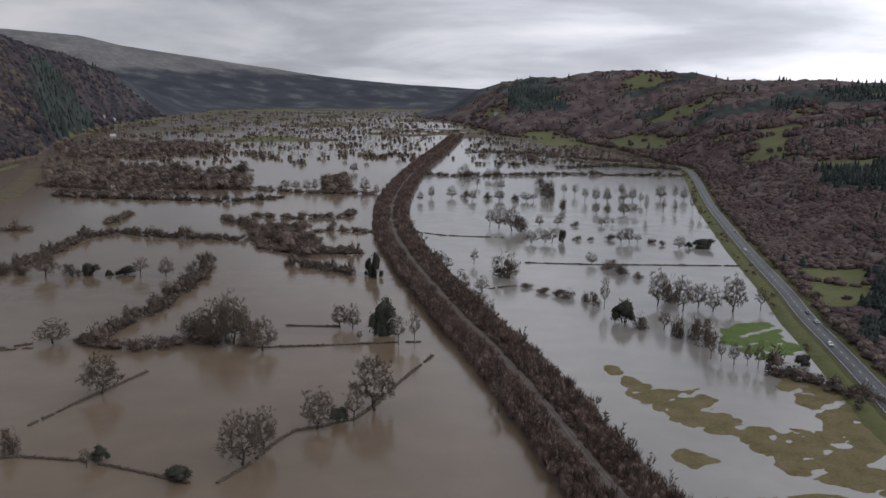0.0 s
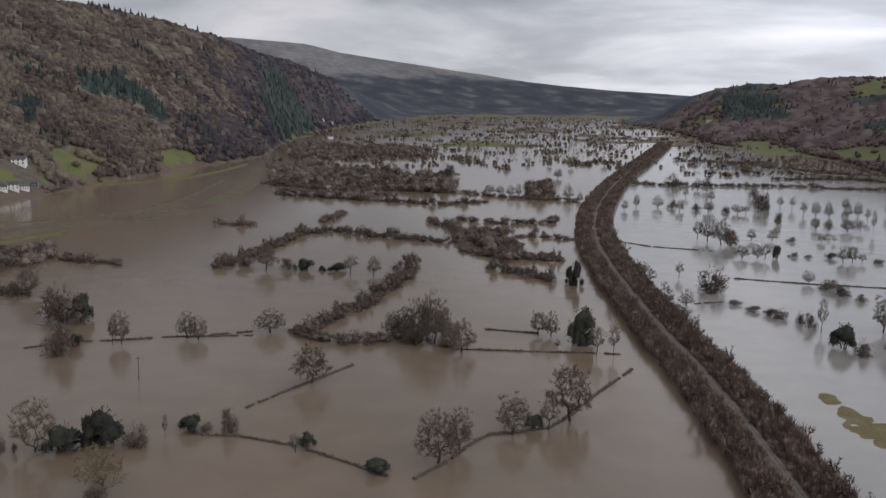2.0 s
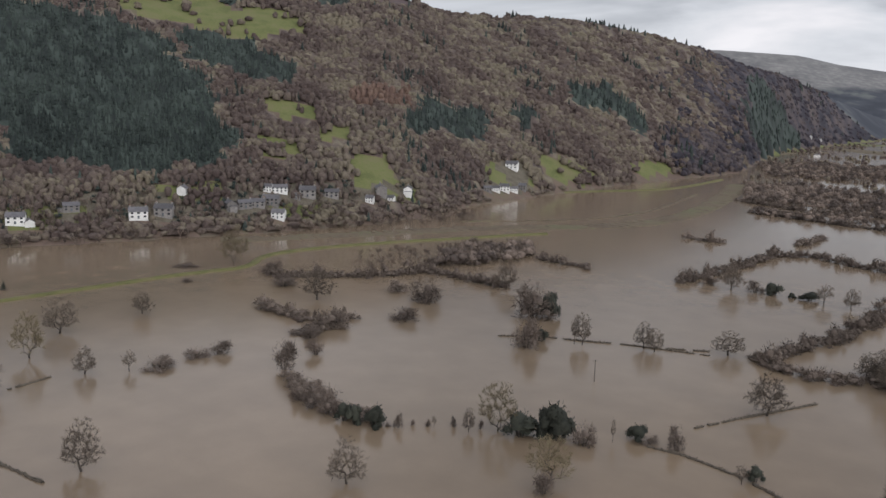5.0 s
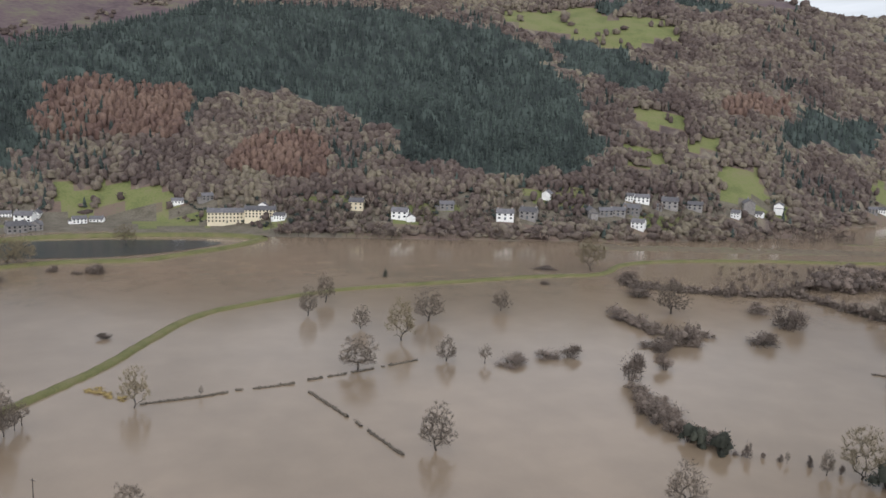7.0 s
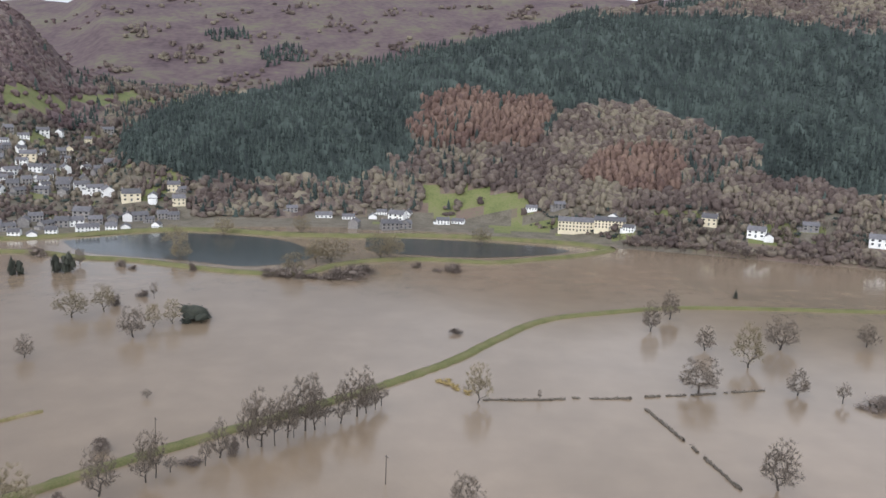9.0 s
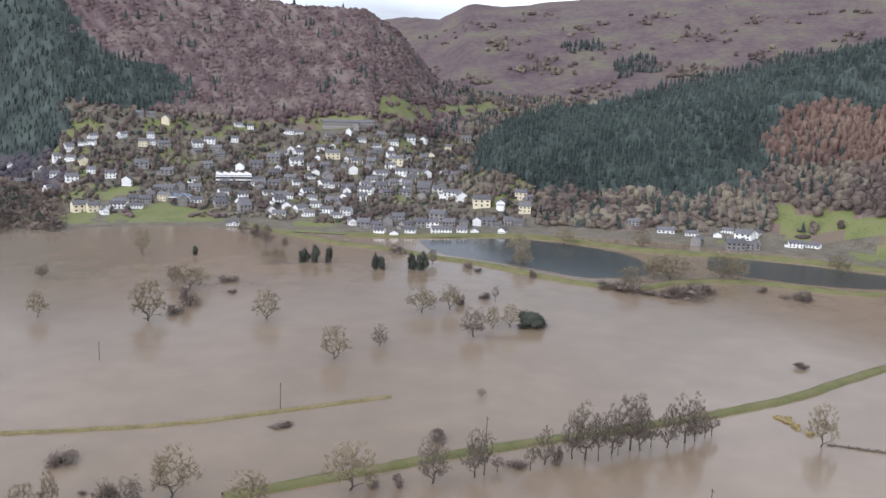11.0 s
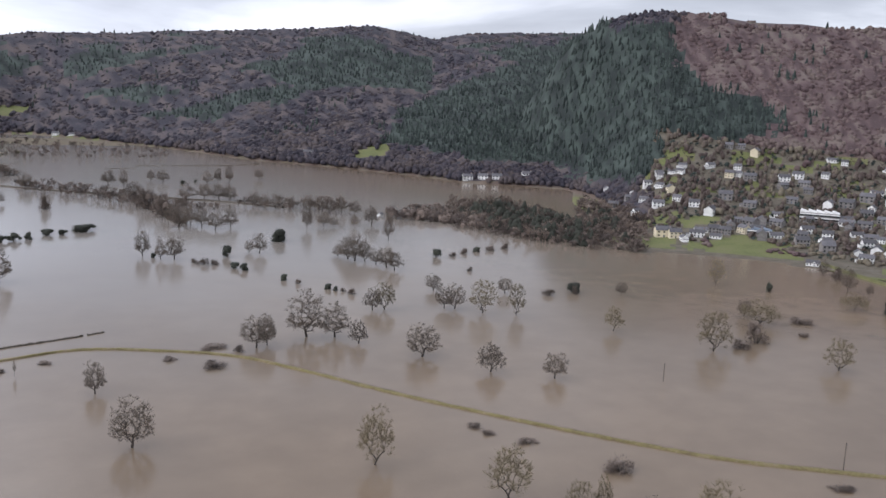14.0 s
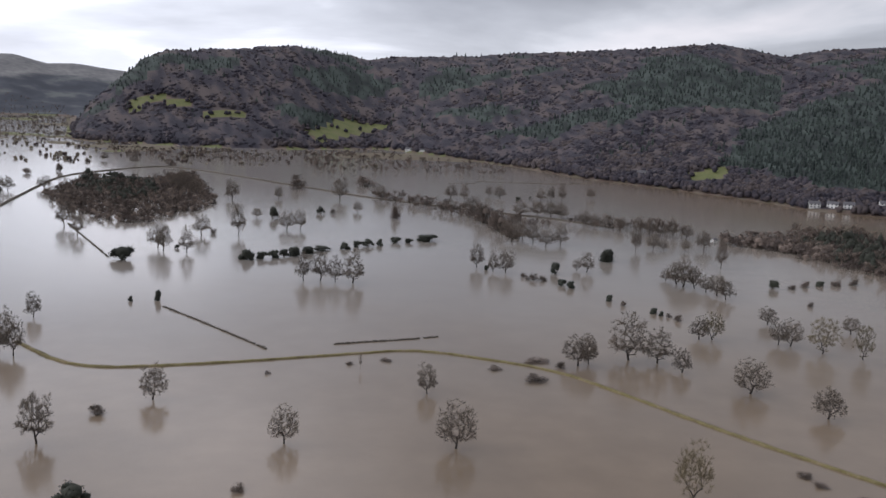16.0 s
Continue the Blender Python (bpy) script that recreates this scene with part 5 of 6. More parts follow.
def far_crown(seed, flakes=14, flake=0.2):
    """A bare woodland crown for the slopes: an uneven round dome of twigs with a ragged rim, over a stem."""
    rng = random.Random(seed)
    v, f = [], []
    sides = 6
    lean = (rng.uniform(-0.07, 0.07), rng.uniform(-0.07, 0.07))
    for n, (z, r) in enumerate(((0.14, 0.36), (0.46, 0.46), (0.80, 0.33))):
        off = rng.random()
        for m in range(sides):
            a = 2 * math.pi * (m + off + rng.uniform(-0.25, 0.25)) / sides
            rr = r * rng.uniform(0.62, 1.22)
            v.append(Vector((lean[0] * z + rr * math.cos(a), lean[1] * z + rr * math.sin(a), z + rng.uniform(-0.12, 0.12))))
    v.append(Vector((lean[0] + rng.uniform(-0.1, 0.1), lean[1] + rng.uniform(-0.1, 0.1), 1.0)))
    for n in range(2):
        for m in range(sides):
            p, q = n * sides + m, n * sides + (m + 1) % sides
            f += [(p, q, q + sides), (p, q + sides, p + sides)] if (m + n) % 2 else [(p, q, p + sides), (q, q + sides, p + sides)]
    for m in range(sides):
        f.append((2 * sides + m, 2 * sides + (m + 1) % sides, 3 * sides))
    for n in range(flakes):
        w = Vector((rng.gauss(0, 1), rng.gauss(0, 1), rng.gauss(0.5, 0.6))).normalized()
        p = Vector((w.x * 0.42, w.y * 0.42, 0.5 + w.z * 0.42))
        sliver(v, f, p, p + (w + Vector((rng.gauss(0, 0.4), rng.gauss(0, 0.4), rng.gauss(0.3, 0.4)))).normalized() * flake * rng.uniform(0.6, 1.2), 0.07 * rng.uniform(0.6, 1.3), rng)
    return v, f


def far_fir(seed, tiers=4, sides=6):
    """A plantation conifer for the slopes: ragged stacked skirts."""
    rng = random.Random(seed)
    v, f = [], []
    for n in range(tiers):
        z = 0.08 + 0.78 * n / tiers
        r = 0.5 * (1 - 0.8 * n / tiers)
        k = len(v)
        v.append((rng.uniform(-0.02, 0.02), rng.uniform(-0.02, 0.02), min(1.0, z + 0.34)))
        off = rng.uniform(0, 1)
        for m in range(sides):
            rr = r * rng.uniform(0.65, 1.1)
            a = 2 * math.pi * (m + off) / sides
            v.append((rr * math.cos(a), rr * math.sin(a), z + rng.uniform(-0.05, 0.05)))
        for m in range(sides):
            f.append((k, k + 1 + m, k + 1 + (m + 1) % sides))
    return v, f


def broom(seed, count=72, lumps=2):
    """A clump of line-side saplings one metre high and wide: upright fine twigs over a low inside."""
    rng = random.Random(seed)
    v, f = [], []
    for n in range(lumps):
        lump(v, f, (rng.uniform(-0.2, 0.2), rng.uniform(-0.2, 0.2), 0.32), 0.26, 0.36, rng, 4, 0.4)
    for n in range(count):
        a, d = rng.uniform(0, 6.28), 0.5 * math.sqrt(rng.random())
        top = 0.55 + 0.45 * rng.random() * (1 - d)
        p = Vector((0.8 * d * math.cos(a), 0.8 * d * math.sin(a), top * rng.uniform(0.3, 0.75)))
        e = Vector((d * 1.1 * math.cos(a) + rng.gauss(0, 0.07), d * 1.1 * math.sin(a) + rng.gauss(0, 0.07), top + 0.04))
        sliver(v, f, p, e, rng.uniform(0.03, 0.06), rng)
    return v, f


def hedge_mesh(name, line, high, wide, mat, seed):
    """A drowned hedge: a low lumpy body under a ragged coat of twigs, broken by gaps."""
    rng = random.Random(seed)
    v, f, ring, skip = [], [], None, 0
    for n, (p, d) in enumerate(along(line, 0.8)):
        side = Vector((d.y, -d.x))
        if skip or rng.random() < 0.03:
            skip = (skip or rng.randint(1, 4)) - 1
            ring = None
            continue
        k = len(v)
        swell = 0.9 + 0.25 * math.sin(n * 0.23 + seed) * math.sin(n * 0.071 + 2 * seed)
        hh, ww = high * swell * rng.uniform(0.55, 1.05), wide * rng.uniform(0.6, 1.2)
        drift = rng.gauss(0, 0.14)
        for a, h in ((-0.5, -0.4), (-0.4, 0.55), (0.05, 0.9), (0.4, 0.5), (0.5, -0.4)):
            q = p + side * (a * ww + drift)
            v.append(Vector((q.x + rng.gauss(0, 0.08), q.y + rng.gauss(0, 0.08), hh * (h + rng.uniform(-0.18, 0.18)) if h > 0 else h)))
        if ring is not None:
            for m in range(4):
                f.append((ring + m, ring + m + 1, k + m + 1))
                f.append((ring + m, k + m + 1, k + m))
        ring = k
        for _ in range(5):
            o = Vector((p.x, p.y, 0)) + Vector((side.x, side.y, 0)) * (rng.uniform(-0.55, 0.55) * ww + drift) + Vector((d.x, d.y, 0)) * rng.uniform(-0.4, 0.4) + Vector((0, 0, hh * rng.uniform(0.1, 0.7)))
            sliver(v, f, o, o + Vector((rng.gauss(0, 0.35), rng.gauss(0, 0.35), rng.uniform(0.2, 0.75))), rng.uniform(0.12, 0.3), rng)
    return new(name, mesh_of(name, v, f, mat))


def light_tree(seed):
    """A bare tree of few faces, for crowded copses."""
    rng = random.Random(seed)
    v, q, f = [], [], []
    tube(v, q, (0, 0, -0.1), (0, 0, 0.35), 0.022, 0.016, 4)
    ends = []
    for n in range(6):
        a = 2 * math.pi * (n + rng.uniform(-0.3, 0.3)) / 6
        s = Vector((0, 0, rng.uniform(0.22, 0.36)))
        e = s + Vector((0.3 * math.cos(a) * rng.uniform(0.5, 1), 0.3 * math.sin(a) * rng.uniform(0.5, 1), rng.uniform(0.2, 0.45)))
        tube(v, q, s, e, 0.011, 0.005, 3)
        ends.append((s, e))
    f = [t for w in q for t in ((w[0], w[1], w[2]), (w[0], w[2], w[3]))]
    for n in range(46):
        s, e = ends[n % 6]
        p = s.lerp(e, rng.uniform(0.45, 1.0))
        w = ((e - s).normalized() + Vector((rng.gauss(0, 0.8), rng.gauss(0, 0.8), rng.gauss(0.1, 0.6)))).normalized()
        sliver(v, f, p, p + w * rng.uniform(0.12, 0.26), rng.uniform(0.035, 0.07), rng)
    return v, f


def patch(name, outline, z, mat):
    """A flat sheet within an outline on the plan."""
    bm = bmesh.new()
    line = smooth_line(outline + outline[:1], 2)[:-1]
    if sum(a[0] * b[1] - b[0] * a[1] for a, b in zip(line, line[1:] + line[:1])) < 0:
        line = line[::-1]
    bm.faces.new([bm.verts.new((x, y, z)) for x, y in line])
    bmesh.ops.triangulate(bm, faces=bm.faces)
    me = bpy.data.meshes.new(name)
    bm.to_mesh(me)
    bm.free()
    me.materials.append(mat)
    return new(name, me)


# ---- ground and water ----
fine_az = np.arange(-32, 198, 0.36)
coarse_az = np.arange(198, 328, 2.5)
AZ = np.radians(np.concatenate([fine_az, coarse_az]))
RR = np.concatenate([[1.0, 60.0, 120.0], 170.0 * (4900 / 170.0) ** (np.arange(190) / 189)])
ga, gr = np.meshgrid(AZ, RR)
GX, GY = -np.sin(ga) * gr, np.cos(ga) * gr
GZ = land_height(GX, GY)
rows, cols = GX.shape
idx = np.arange(rows * cols).reshape(rows, cols)
nxt = np.roll(idx, -1, axis=1)
quads = np.stack([idx[:-1], idx[1:], nxt[1:], nxt[:-1]], -1).reshape(-1, 4)
cx, cy = GX.ravel()[quads].mean(1), GY.ravel()[quads].mean(1)
cz = GZ.ravel()[quads].mean(1)
cover_of = land_cover(cx, cy, cz)
ground = new("ground", mesh_of("ground", np.stack([GX.ravel(), GY.ravel(), GZ.ravel()], 1), quads, None, smooth=True, mats=[MUD, WOOD_FLOOR, PASTURE, MOOR, GARDEN_SOIL, RUSHES, HAZED_HEATH], slots=cover_of))
tagged(ground, "valley floor and wooded hills with green pastures", "ground", kind="structure")

ring = [(4900 * math.cos(2 * math.pi * n / 96), 4900 * math.sin(2 * math.pi * n / 96), 0.0) for n in range(96)]
water = new("water", mesh_of("water", [(0, 0, 0)] + ring, [(0, n + 1, (n + 1) % 96 + 1) for n in range(96)], FLOOD))
tagged(water, "brown silty flood water covering the valley floor", "water", kind="structure")

# the fields between railway and road hold stiller, paler water
RAIL = smooth_line(RAIL_LINE, 3)
still = [p for p in RAIL if p[1] > 200]
tagged(patch("still_water", [(60, 120)] + still + [(180, 1980), (190, 1400), (240, 1290), (322, 1270), (300, 1060)] + [p for p in ROAD_LINE[::-1] if p[1] < 1030 and p[1] > 100], 0.03, PALE_FLOOD), "pale still flood water in the fields by the road", "water", kind="structure")

for outline in LAKES:
    tagged(patch("lake", outline, 0.12, LAKE), "dark still lake behind a grassy bank", "lake", kind="structure")

for outline in FOOT_GRASS:
    tagged(patch("playing_field", outline, 0.3, PASTURE), "flat green playing field at the water's edge", "field", kind="structure")

# the half-drowned meadow between the railway and the road
mx, my = np.meshgrid(np.arange(40, 172, 1.6), np.arange(205, 455, 1.6))
jx = mx + 4.5 * wobble(mx, my, 9, 1) + 2.0 * wobble(mx, my, 3, 2)
jy = my + 4.5 * wobble(mx, my, 8, 4) + 2.0 * wobble(mx, my, 3, 6)
mz = np.where(within(jx, jy, MEADOWS), 0.22, -0.45)
mz = np.where(within(jx, jy, PONDS), -0.3, mz)
for _ in range(2):
    mz[1:-1, 1:-1] = (2 * mz[1:-1, 1:-1] + mz[:-2, 1:-1] + mz[2:, 1:-1] + mz[1:-1, :-2] + mz[1:-1, 2:]) / 6
ur_ = 0.8 * mx + 0.6 * my
vr_ = 0.8 * my - 0.6 * mx
mz = mz + 0.20 * wobble(ur_ * 0.25, vr_, 2.6, 3) + 0.12 * wobble(mx, my, 2.0, 7) - 0.10
mr, mc = mx.shape
mi = np.arange(mr * mc).reshape(mr, mc)
mq = np.stack([mi[:-1, :-1], mi[:-1, 1:], mi[1:, 1:], mi[1:, :-1]], -1).reshape(-1, 4)
tagged(new("meadow", mesh_of("meadow", np.stack([mx.ravel(), my.ravel(), mz.ravel()], 1), mq, None, smooth=True, mats=[MEADOW_GRASS, GREEN_MEADOW], slots=(my.ravel()[mq].mean(1) > 352).astype(int))), "half-drowned olive-green meadow with pools of water", "meadow", kind="structure")


# ---- banks, railway, road ----
for name, (wide, high, line) in BANKS.items():
    soft_line = smooth_line(line, 2)
    w = wide / 2
    sort = {"causeway": CLIPPED, "ridge": MEADOW_GRASS, "silt_bank": RUSHES, "rush_bank": RUSHES}.get(name, BANK_GRASS)
    ob = ribbon("bank", soft_line, [(-w * 1.5, -1.5), (-w, high * 0.55), (-w * 0.55, high), (w * 0.55, high), (w, high * 0.55), (w * 1.5, -1.5)], sort, wiggle=1.5 if sort is RUSHES else 0.35 + 0.05 * w, step=3.0)
    tagged(ob, "low rough bank of dead rushes above brown water" if sort is RUSHES else "dark narrow causeway crossing the flood" if sort is CLIPPED else "low grassy flood bank standing above brown water", "bank", kind="structure")

tagged(ribbon("railway_embankment", RAIL, [(-17, -1.5), (-13, 0.6), (-4, 1.6), (4, 1.6), (13, 0.6), (17, -1.5)], WOOD_FLOOR, wiggle=0.4, step=6.0), "railway embankment of brown earth above the flood", "embankment", kind="structure")
ROAD = smooth_line(ROAD_LINE, 3)
tagged(ribbon("road_verge", ROAD, [(-10, -1.5), (-6.4, 1.72), (6.4, 1.72), (11, -1.0)], BANK_GRASS, wiggle=0.3, step=6.0), "rough grass verge along the road", "verge", kind="structure")
tagged(ribbon("road", ROAD, [(-4.6, 1.4), (-4.4, 1.95), (4.4, 1.95), (4.6, 1.4)], ASPHALT, step=6.0), "grey two-lane asphalt road beside the flooded fields", "road", kind="structure")

# ---- trees standing in the water ----
KINDS = defaultdict(list)
for n in range(6):
    tv, tf, cv, cf = bare_tree(10 + n, fork=0.08 + 0.02 * (n % 3), targets=240, base=0.12, waist=0.34, twigs=10, thick=0.026, fine=0.0062, twig=0.09)
    KINDS["oak"].append(plant("oak_tree", "bare broad-crowned oak standing in flood water", "tree", (tv, tf), (cv, cf), BARK, TWIGS))
for n in range(3):
    tv, tf, cv, cf = bare_tree(30 + n, fork=0.22, targets=130, base=0.16, waist=0.48, upright=0.5, twigs=8, thick=0.026, fine=0.009, twig=0.09)
    KINDS["slim"].append(plant("slim_tree", "slender bare tree standing in flood water", "tree", (tv, tf), (cv, cf), BARK, TWIGS))
for n in range(3):
    tv, tf, cv, cf = bare_tree(50 + n, fork=0.07, targets=170, base=0.06, waist=0.40, upright=0.8, twigs=9, thick=0.020, twig=0.11, fine=0.0068)
    KINDS["willow"].append(plant("willow_tree", "pale leafless willow with upright stems in flood water", "tree", (tv, tf), (cv, cf), BARK, PALE_TWIGS))
for n in range(4):
    KINDS["bush"].append(plant("bush", "grey-brown leafless bush half under flood water", "bush", stems(70 + n), thicket(70 + n, 1000, 0.13, 0.018, lumps=8, core=0.35), BARK, BRUSH))
for n in range(4):
    KINDS["evergreen"].append(plant("holly_bush", "dark evergreen bush standing in flood water", "bush", stems(80 + n), thicket(80 + n, 800, 0.075, 0.035, core=0.85), BARK, HOLLY))
for n in range(2):
    KINDS["ivy"].append(plant("ivy_tree", "tree trunk wrapped in dark green ivy", "tree", stems(90 + n, 3, 0.95, 0.03), thicket(90 + n, 700, 0.07, 0.035, lumps=10), BARK, HOLLY))
for n in range(2):
    KINDS["conifer"].append(plant("conifer", "dark green conifer at the water's edge", "tree", stems(95 + n, 1, 0.8, 0.03), fir(95 + n), BARK, HOLLY))
chance = random.Random(4)
for kind, lists in TREES.items():
    models = KINDS[kind]
    first = {}
    for row in [r for some in lists for r in some]:
        x, y, h, w = row
        n = chance.randrange(len(models))
        grow = 1.16 if kind in ("oak", "slim", "willow") else 1.0
        m = Matrix.LocRotScale((x, y, 0), Euler((0, 0, chance.uniform(0, 6.28))), (w * grow, w * grow * chance.uniform(0.85, 1.1), h * grow))
        if n in first:
            copy_thing(models[n], m)
        else:
            first[n] = m
    for n, m in first.items():
        models[n].matrix_basis = m

# ---- hedges ----
big_tuft = [thicket(210 + n, 125, 0.17, 0.042, lumps=2, core=0.5) for n in range(4)]
for n, line in enumerate(LOW_HEDGES):
    tagged(hedge_mesh("hedge", line, 0.95, 1.3, CLIPPED, n), "low clipped dark hedge just above the flood water", "hedge", "drowned field hedges")
for n, line in enumerate(THICK_HEDGES):
    rng = random.Random(100 + n)
    spots = []
    r = math.hypot(*line[0])
    step, wide = (2.8, 1.25) if r < 600 else (4.4, 1.5)
    for p, d in along(line, step):
        tall = rng.uniform(2.0, 5.2) * (1.8 if rng.random() < 0.18 else 1)
        for k in range(2):
            spots.append((p.x + rng.gauss(0, 2.0), p.y + rng.gauss(0, 2.0), -0.2, tall * rng.uniform(0.7, 1.1), rng.uniform(3.5, 6.5) * wide, rng.random()))
    scatter("thick_hedge", big_tuft, spots, BRUSH, "overgrown leafless brown hedge rising from flood water", "hedge", kind="thing")

# ---- line-side thicket along the railway ----
rng = random.Random(77)
spots = []
for p, d in along(RAIL, 2.4):
    side = Vector((d.y, -d.x))
    far = p.y > 650
    if far and rng.random() < 0.35:
        continue
    for s in (-1, 1):
        for k in range(4):
            a = s * (3.9 + 2.95 * k + rng.uniform(-1.2, 1.2))
            q = p + side * a
            tall = rng.uniform(4.5, 7.5) * (1.3 if rng.random() < 0.08 else 1) * (0.75 if k == 0 else 1)
            spots.append((q.x, q.y, 0.4, tall, rng.uniform(3.4, 5.2) * (1.25 if far else 1), rng.random()))
wood_crowns = [far_crown(300 + n) for n in range(6)]
tall_spots = []
for p, d in along(RAIL, 7.0):
    for s in (-1, 1):
        if p.y < 700 and rng.random() < 0.55:
            q = p + Vector((d.y, -d.x)) * s * rng.uniform(7, 16.5)
            tall = rng.uniform(7, 12)
            tall_spots.append((q.x, q.y, 0.0, tall, tall * rng.uniform(0.6, 0.95), rng.random()))
scatter("line_side_thicket", [broom(310 + n) for n in range(5)], spots, RAIL_BRUSH, "dense leafless brown trees lining the railway", "trees")

# ---- copses in the flood ----
copse_bush = [thicket(400 + n, 66, 0.18, 0.05, lumps=2, core=0.55) for n in range(4)]
copse_tree = [light_tree(410 + n) for n in range(6)]
scatter("line_side_trees", copse_tree, tall_spots, COPSE_TWIGS, "taller bare trees standing along the railway thicket", "trees")
pines = [far_fir(450 + n, 5, 7) for n in range(4)]
for n, (sort, gap, least, most, outline) in enumerate(COPSES):
    rng = random.Random(500 + n)
    xs, ys = [p[0] for p in outline], [p[1] for p in outline]
    count = int((max(xs) - min(xs)) * (max(ys) - min(ys)) / gap**2)
    nr = np.random.RandomState(500 + n)
    px_, py_ = nr.uniform(min(xs), max(xs), count), nr.uniform(min(ys), max(ys), count)
    ok = inside(px_, py_, outline) & clear_of_houses(px_, py_)
    px_, py_ = px_[ok], py_[ok]
    hh = nr.uniform(least, most, len(px_)) * np.where(nr.uniform(0, 1, len(px_)) < 0.15, 1.35, 1)
    ww = hh * (nr.uniform(0.75, 1.1, len(px_)) if sort == "trees" else nr.uniform(0.9, 1.4, len(px_)))
    spots = list(np.stack([px_, py_, np.maximum(land_height(px_, py_), 0) - 0.3, hh, ww, nr.uniform(0, 1, len(px_))], 1))
    if sort == "pines":
        scatter("pine_copse", pines + copse_bush[:2], spots, HOLLY, "dark evergreen trees along the water's edge", "trees")
    elif spots:
        scatter("copse" if sort == "trees" else "scrub", copse_tree if sort == "trees" else copse_bush, spots, COPSE_TWIGS, "bare brown trees crowded in the flood water" if sort == "trees" else "tangled leafless scrub standing in flood water", "trees" if sort == "trees" else "scrub")

# ---- a bed of dead reeds at the foot of the grassy bank ----
rng = random.Random(57)
spots = [(-334 + 1.1 * n + rng.gauss(0, 0.8), 10 + 0.75 * n + rng.gauss(0, 1.3), -0.1, rng.uniform(0.5, 1.0), rng.uniform(2.4, 4.2), rng.random()) for n in range(15)]
scatter("reed_bed", copse_bush, spots, REEDS, "yellow dead reeds at the foot of the grassy bank", "reeds")

# ---- scrub along the road ----
rng = random.Random(91)
spots = []
for p, d in along(ROAD, 3.2):
    if 200 < p.y < 1180:
        for s, most in ((1, 0.95), (-1, 0.16)):
            if rng.random() < most:
                q = p + Vector((d.y, -d.x)) * s * rng.uniform(7.5, 12.5)
                tall = rng.uniform(2.0, 5.5) if s > 0 else rng.uniform(1.2, 3.0)
                spots.append((q.x, q.y, max(float(land_height(q.x, q.y)), 0.8) - 0.3, tall, tall * rng.uniform(1.0, 1.6), rng.random()))
scatter("roadside_scrub", copse_bush, spots, COPSE_TWIGS, "leafless brown scrub along the roadside", "scrub")

# ---- woods on the slopes ----
class Stand:
    """Places for trees on the slopes that face the valley, closer together near by."""

    def __init__(self, step, ratio, seed, least=-31, most=197, start=240, end=4800, gap=10.5):
        rng_ = np.random.RandomState(seed)
        az = np.arange(least, most, step)
        a, r = np.meshgrid(az, start * ratio ** np.arange(int(math.log(end / start) / math.log(ratio))))
        a = a + rng_.uniform(-0.5, 0.5, a.shape) * step
        r = r * (1 + rng_.uniform(-0.5, 0.5, r.shape) * (ratio - 1))
        x, y = -np.sin(np.radians(a)) * r, np.cos(np.radians(a)) * r
        z = land_height(x, y)
        top = (z + 10 - 114) / r
        rim = np.maximum.accumulate(np.vstack([np.full((1, top.shape[1]), -9.0), (z[:-1] - 114) / r[:-1]]), axis=0)
        ok = (top > rim - 0.004) & (z > 1.2) & (r < 4800)
        ok &= ~((y > 100) & (y < 1300) & (x > 0) & (x - np.interp(y, ROAD_Y, ROAD_X) < 10))
        ok &= clear_of_houses(x, y, gap)
        self.x, self.y, self.z, self.r, self.a = x[ok], y[ok], z[ok], r[ok], a[ok]
        self.lot, self.rng = rng_.uniform(0, 1, len(self.x)), rng_
        self.moor = open_moor(self.x, self.y, self.z)
        self.pasture = ragged(self.x, self.y, PASTURES, 7) | ((self.r > 3000) & (self.z < 170) & (wobble(self.x, self.y, 75, 4) > 0.3)) | ((self.x > 150) & (self.z > 25) & (wobble(self.x, self.y, 95, 9) > 0.42))
        near = 1 + 28 / self.r
        self.pasture |= ragged(self.x * near, self.y * near, PASTURES, 7)
        self.garden = in_gardens(self.x, self.y)
        self.fir = (ragged(self.x, self.y, CONIFER_PLOTS) | ((wobble(self.x, self.y, 130, 11) > np.where(self.a > 136, 0.3, 0.52)) & (self.z > 40) & (self.r > 1250)) | ((wobble(self.x, self.y, 48, 31) > 0.42) & (self.lot < 0.3) & (self.z > 6)) | (self.lot < 0.015) | ((self.lot < 0.22) & (self.a > 86) & (self.a < 111))) & ~self.garden & ~self.pasture
        self.fir &= ~((self.a > 110) & (self.z < 15 + 9 * wobble(self.x, self.y, 30, 7)))
        self.plot = ragged(self.x, self.y, CONIFER_PLOTS)
        self.larch = ragged(self.x, self.y, LARCH_PLOTS) & ~self.fir & ~self.garden

    def rows(self, mask, tall, wide):
        n = int(mask.sum())
        grow = np.where(self.r[mask] > 3000, 1.1, np.clip(self.r[mask] / 1150, 0.85, 1.4))
        tint = np.clip(self.rng.uniform(0, 1, n) * 0.4 + 0.6 * (0.5 + 0.4 * wobble(self.x[mask], self.y[mask], 45, 2) + 0.3 * wobble(self.x[mask], self.y[mask], 17, 4)), 0, 1)
        return np.stack([self.x[mask], self.y[mask], self.z[mask] - 0.5, self.rng.uniform(*tall, n) * np.clip(grow, 0.9, 1.2) * np.where(self.r[mask] < 1000, np.clip(0.5 + self.z[mask] / 36, 0.5, 1), 1), self.rng.uniform(*wide, n) * grow, tint], 1)


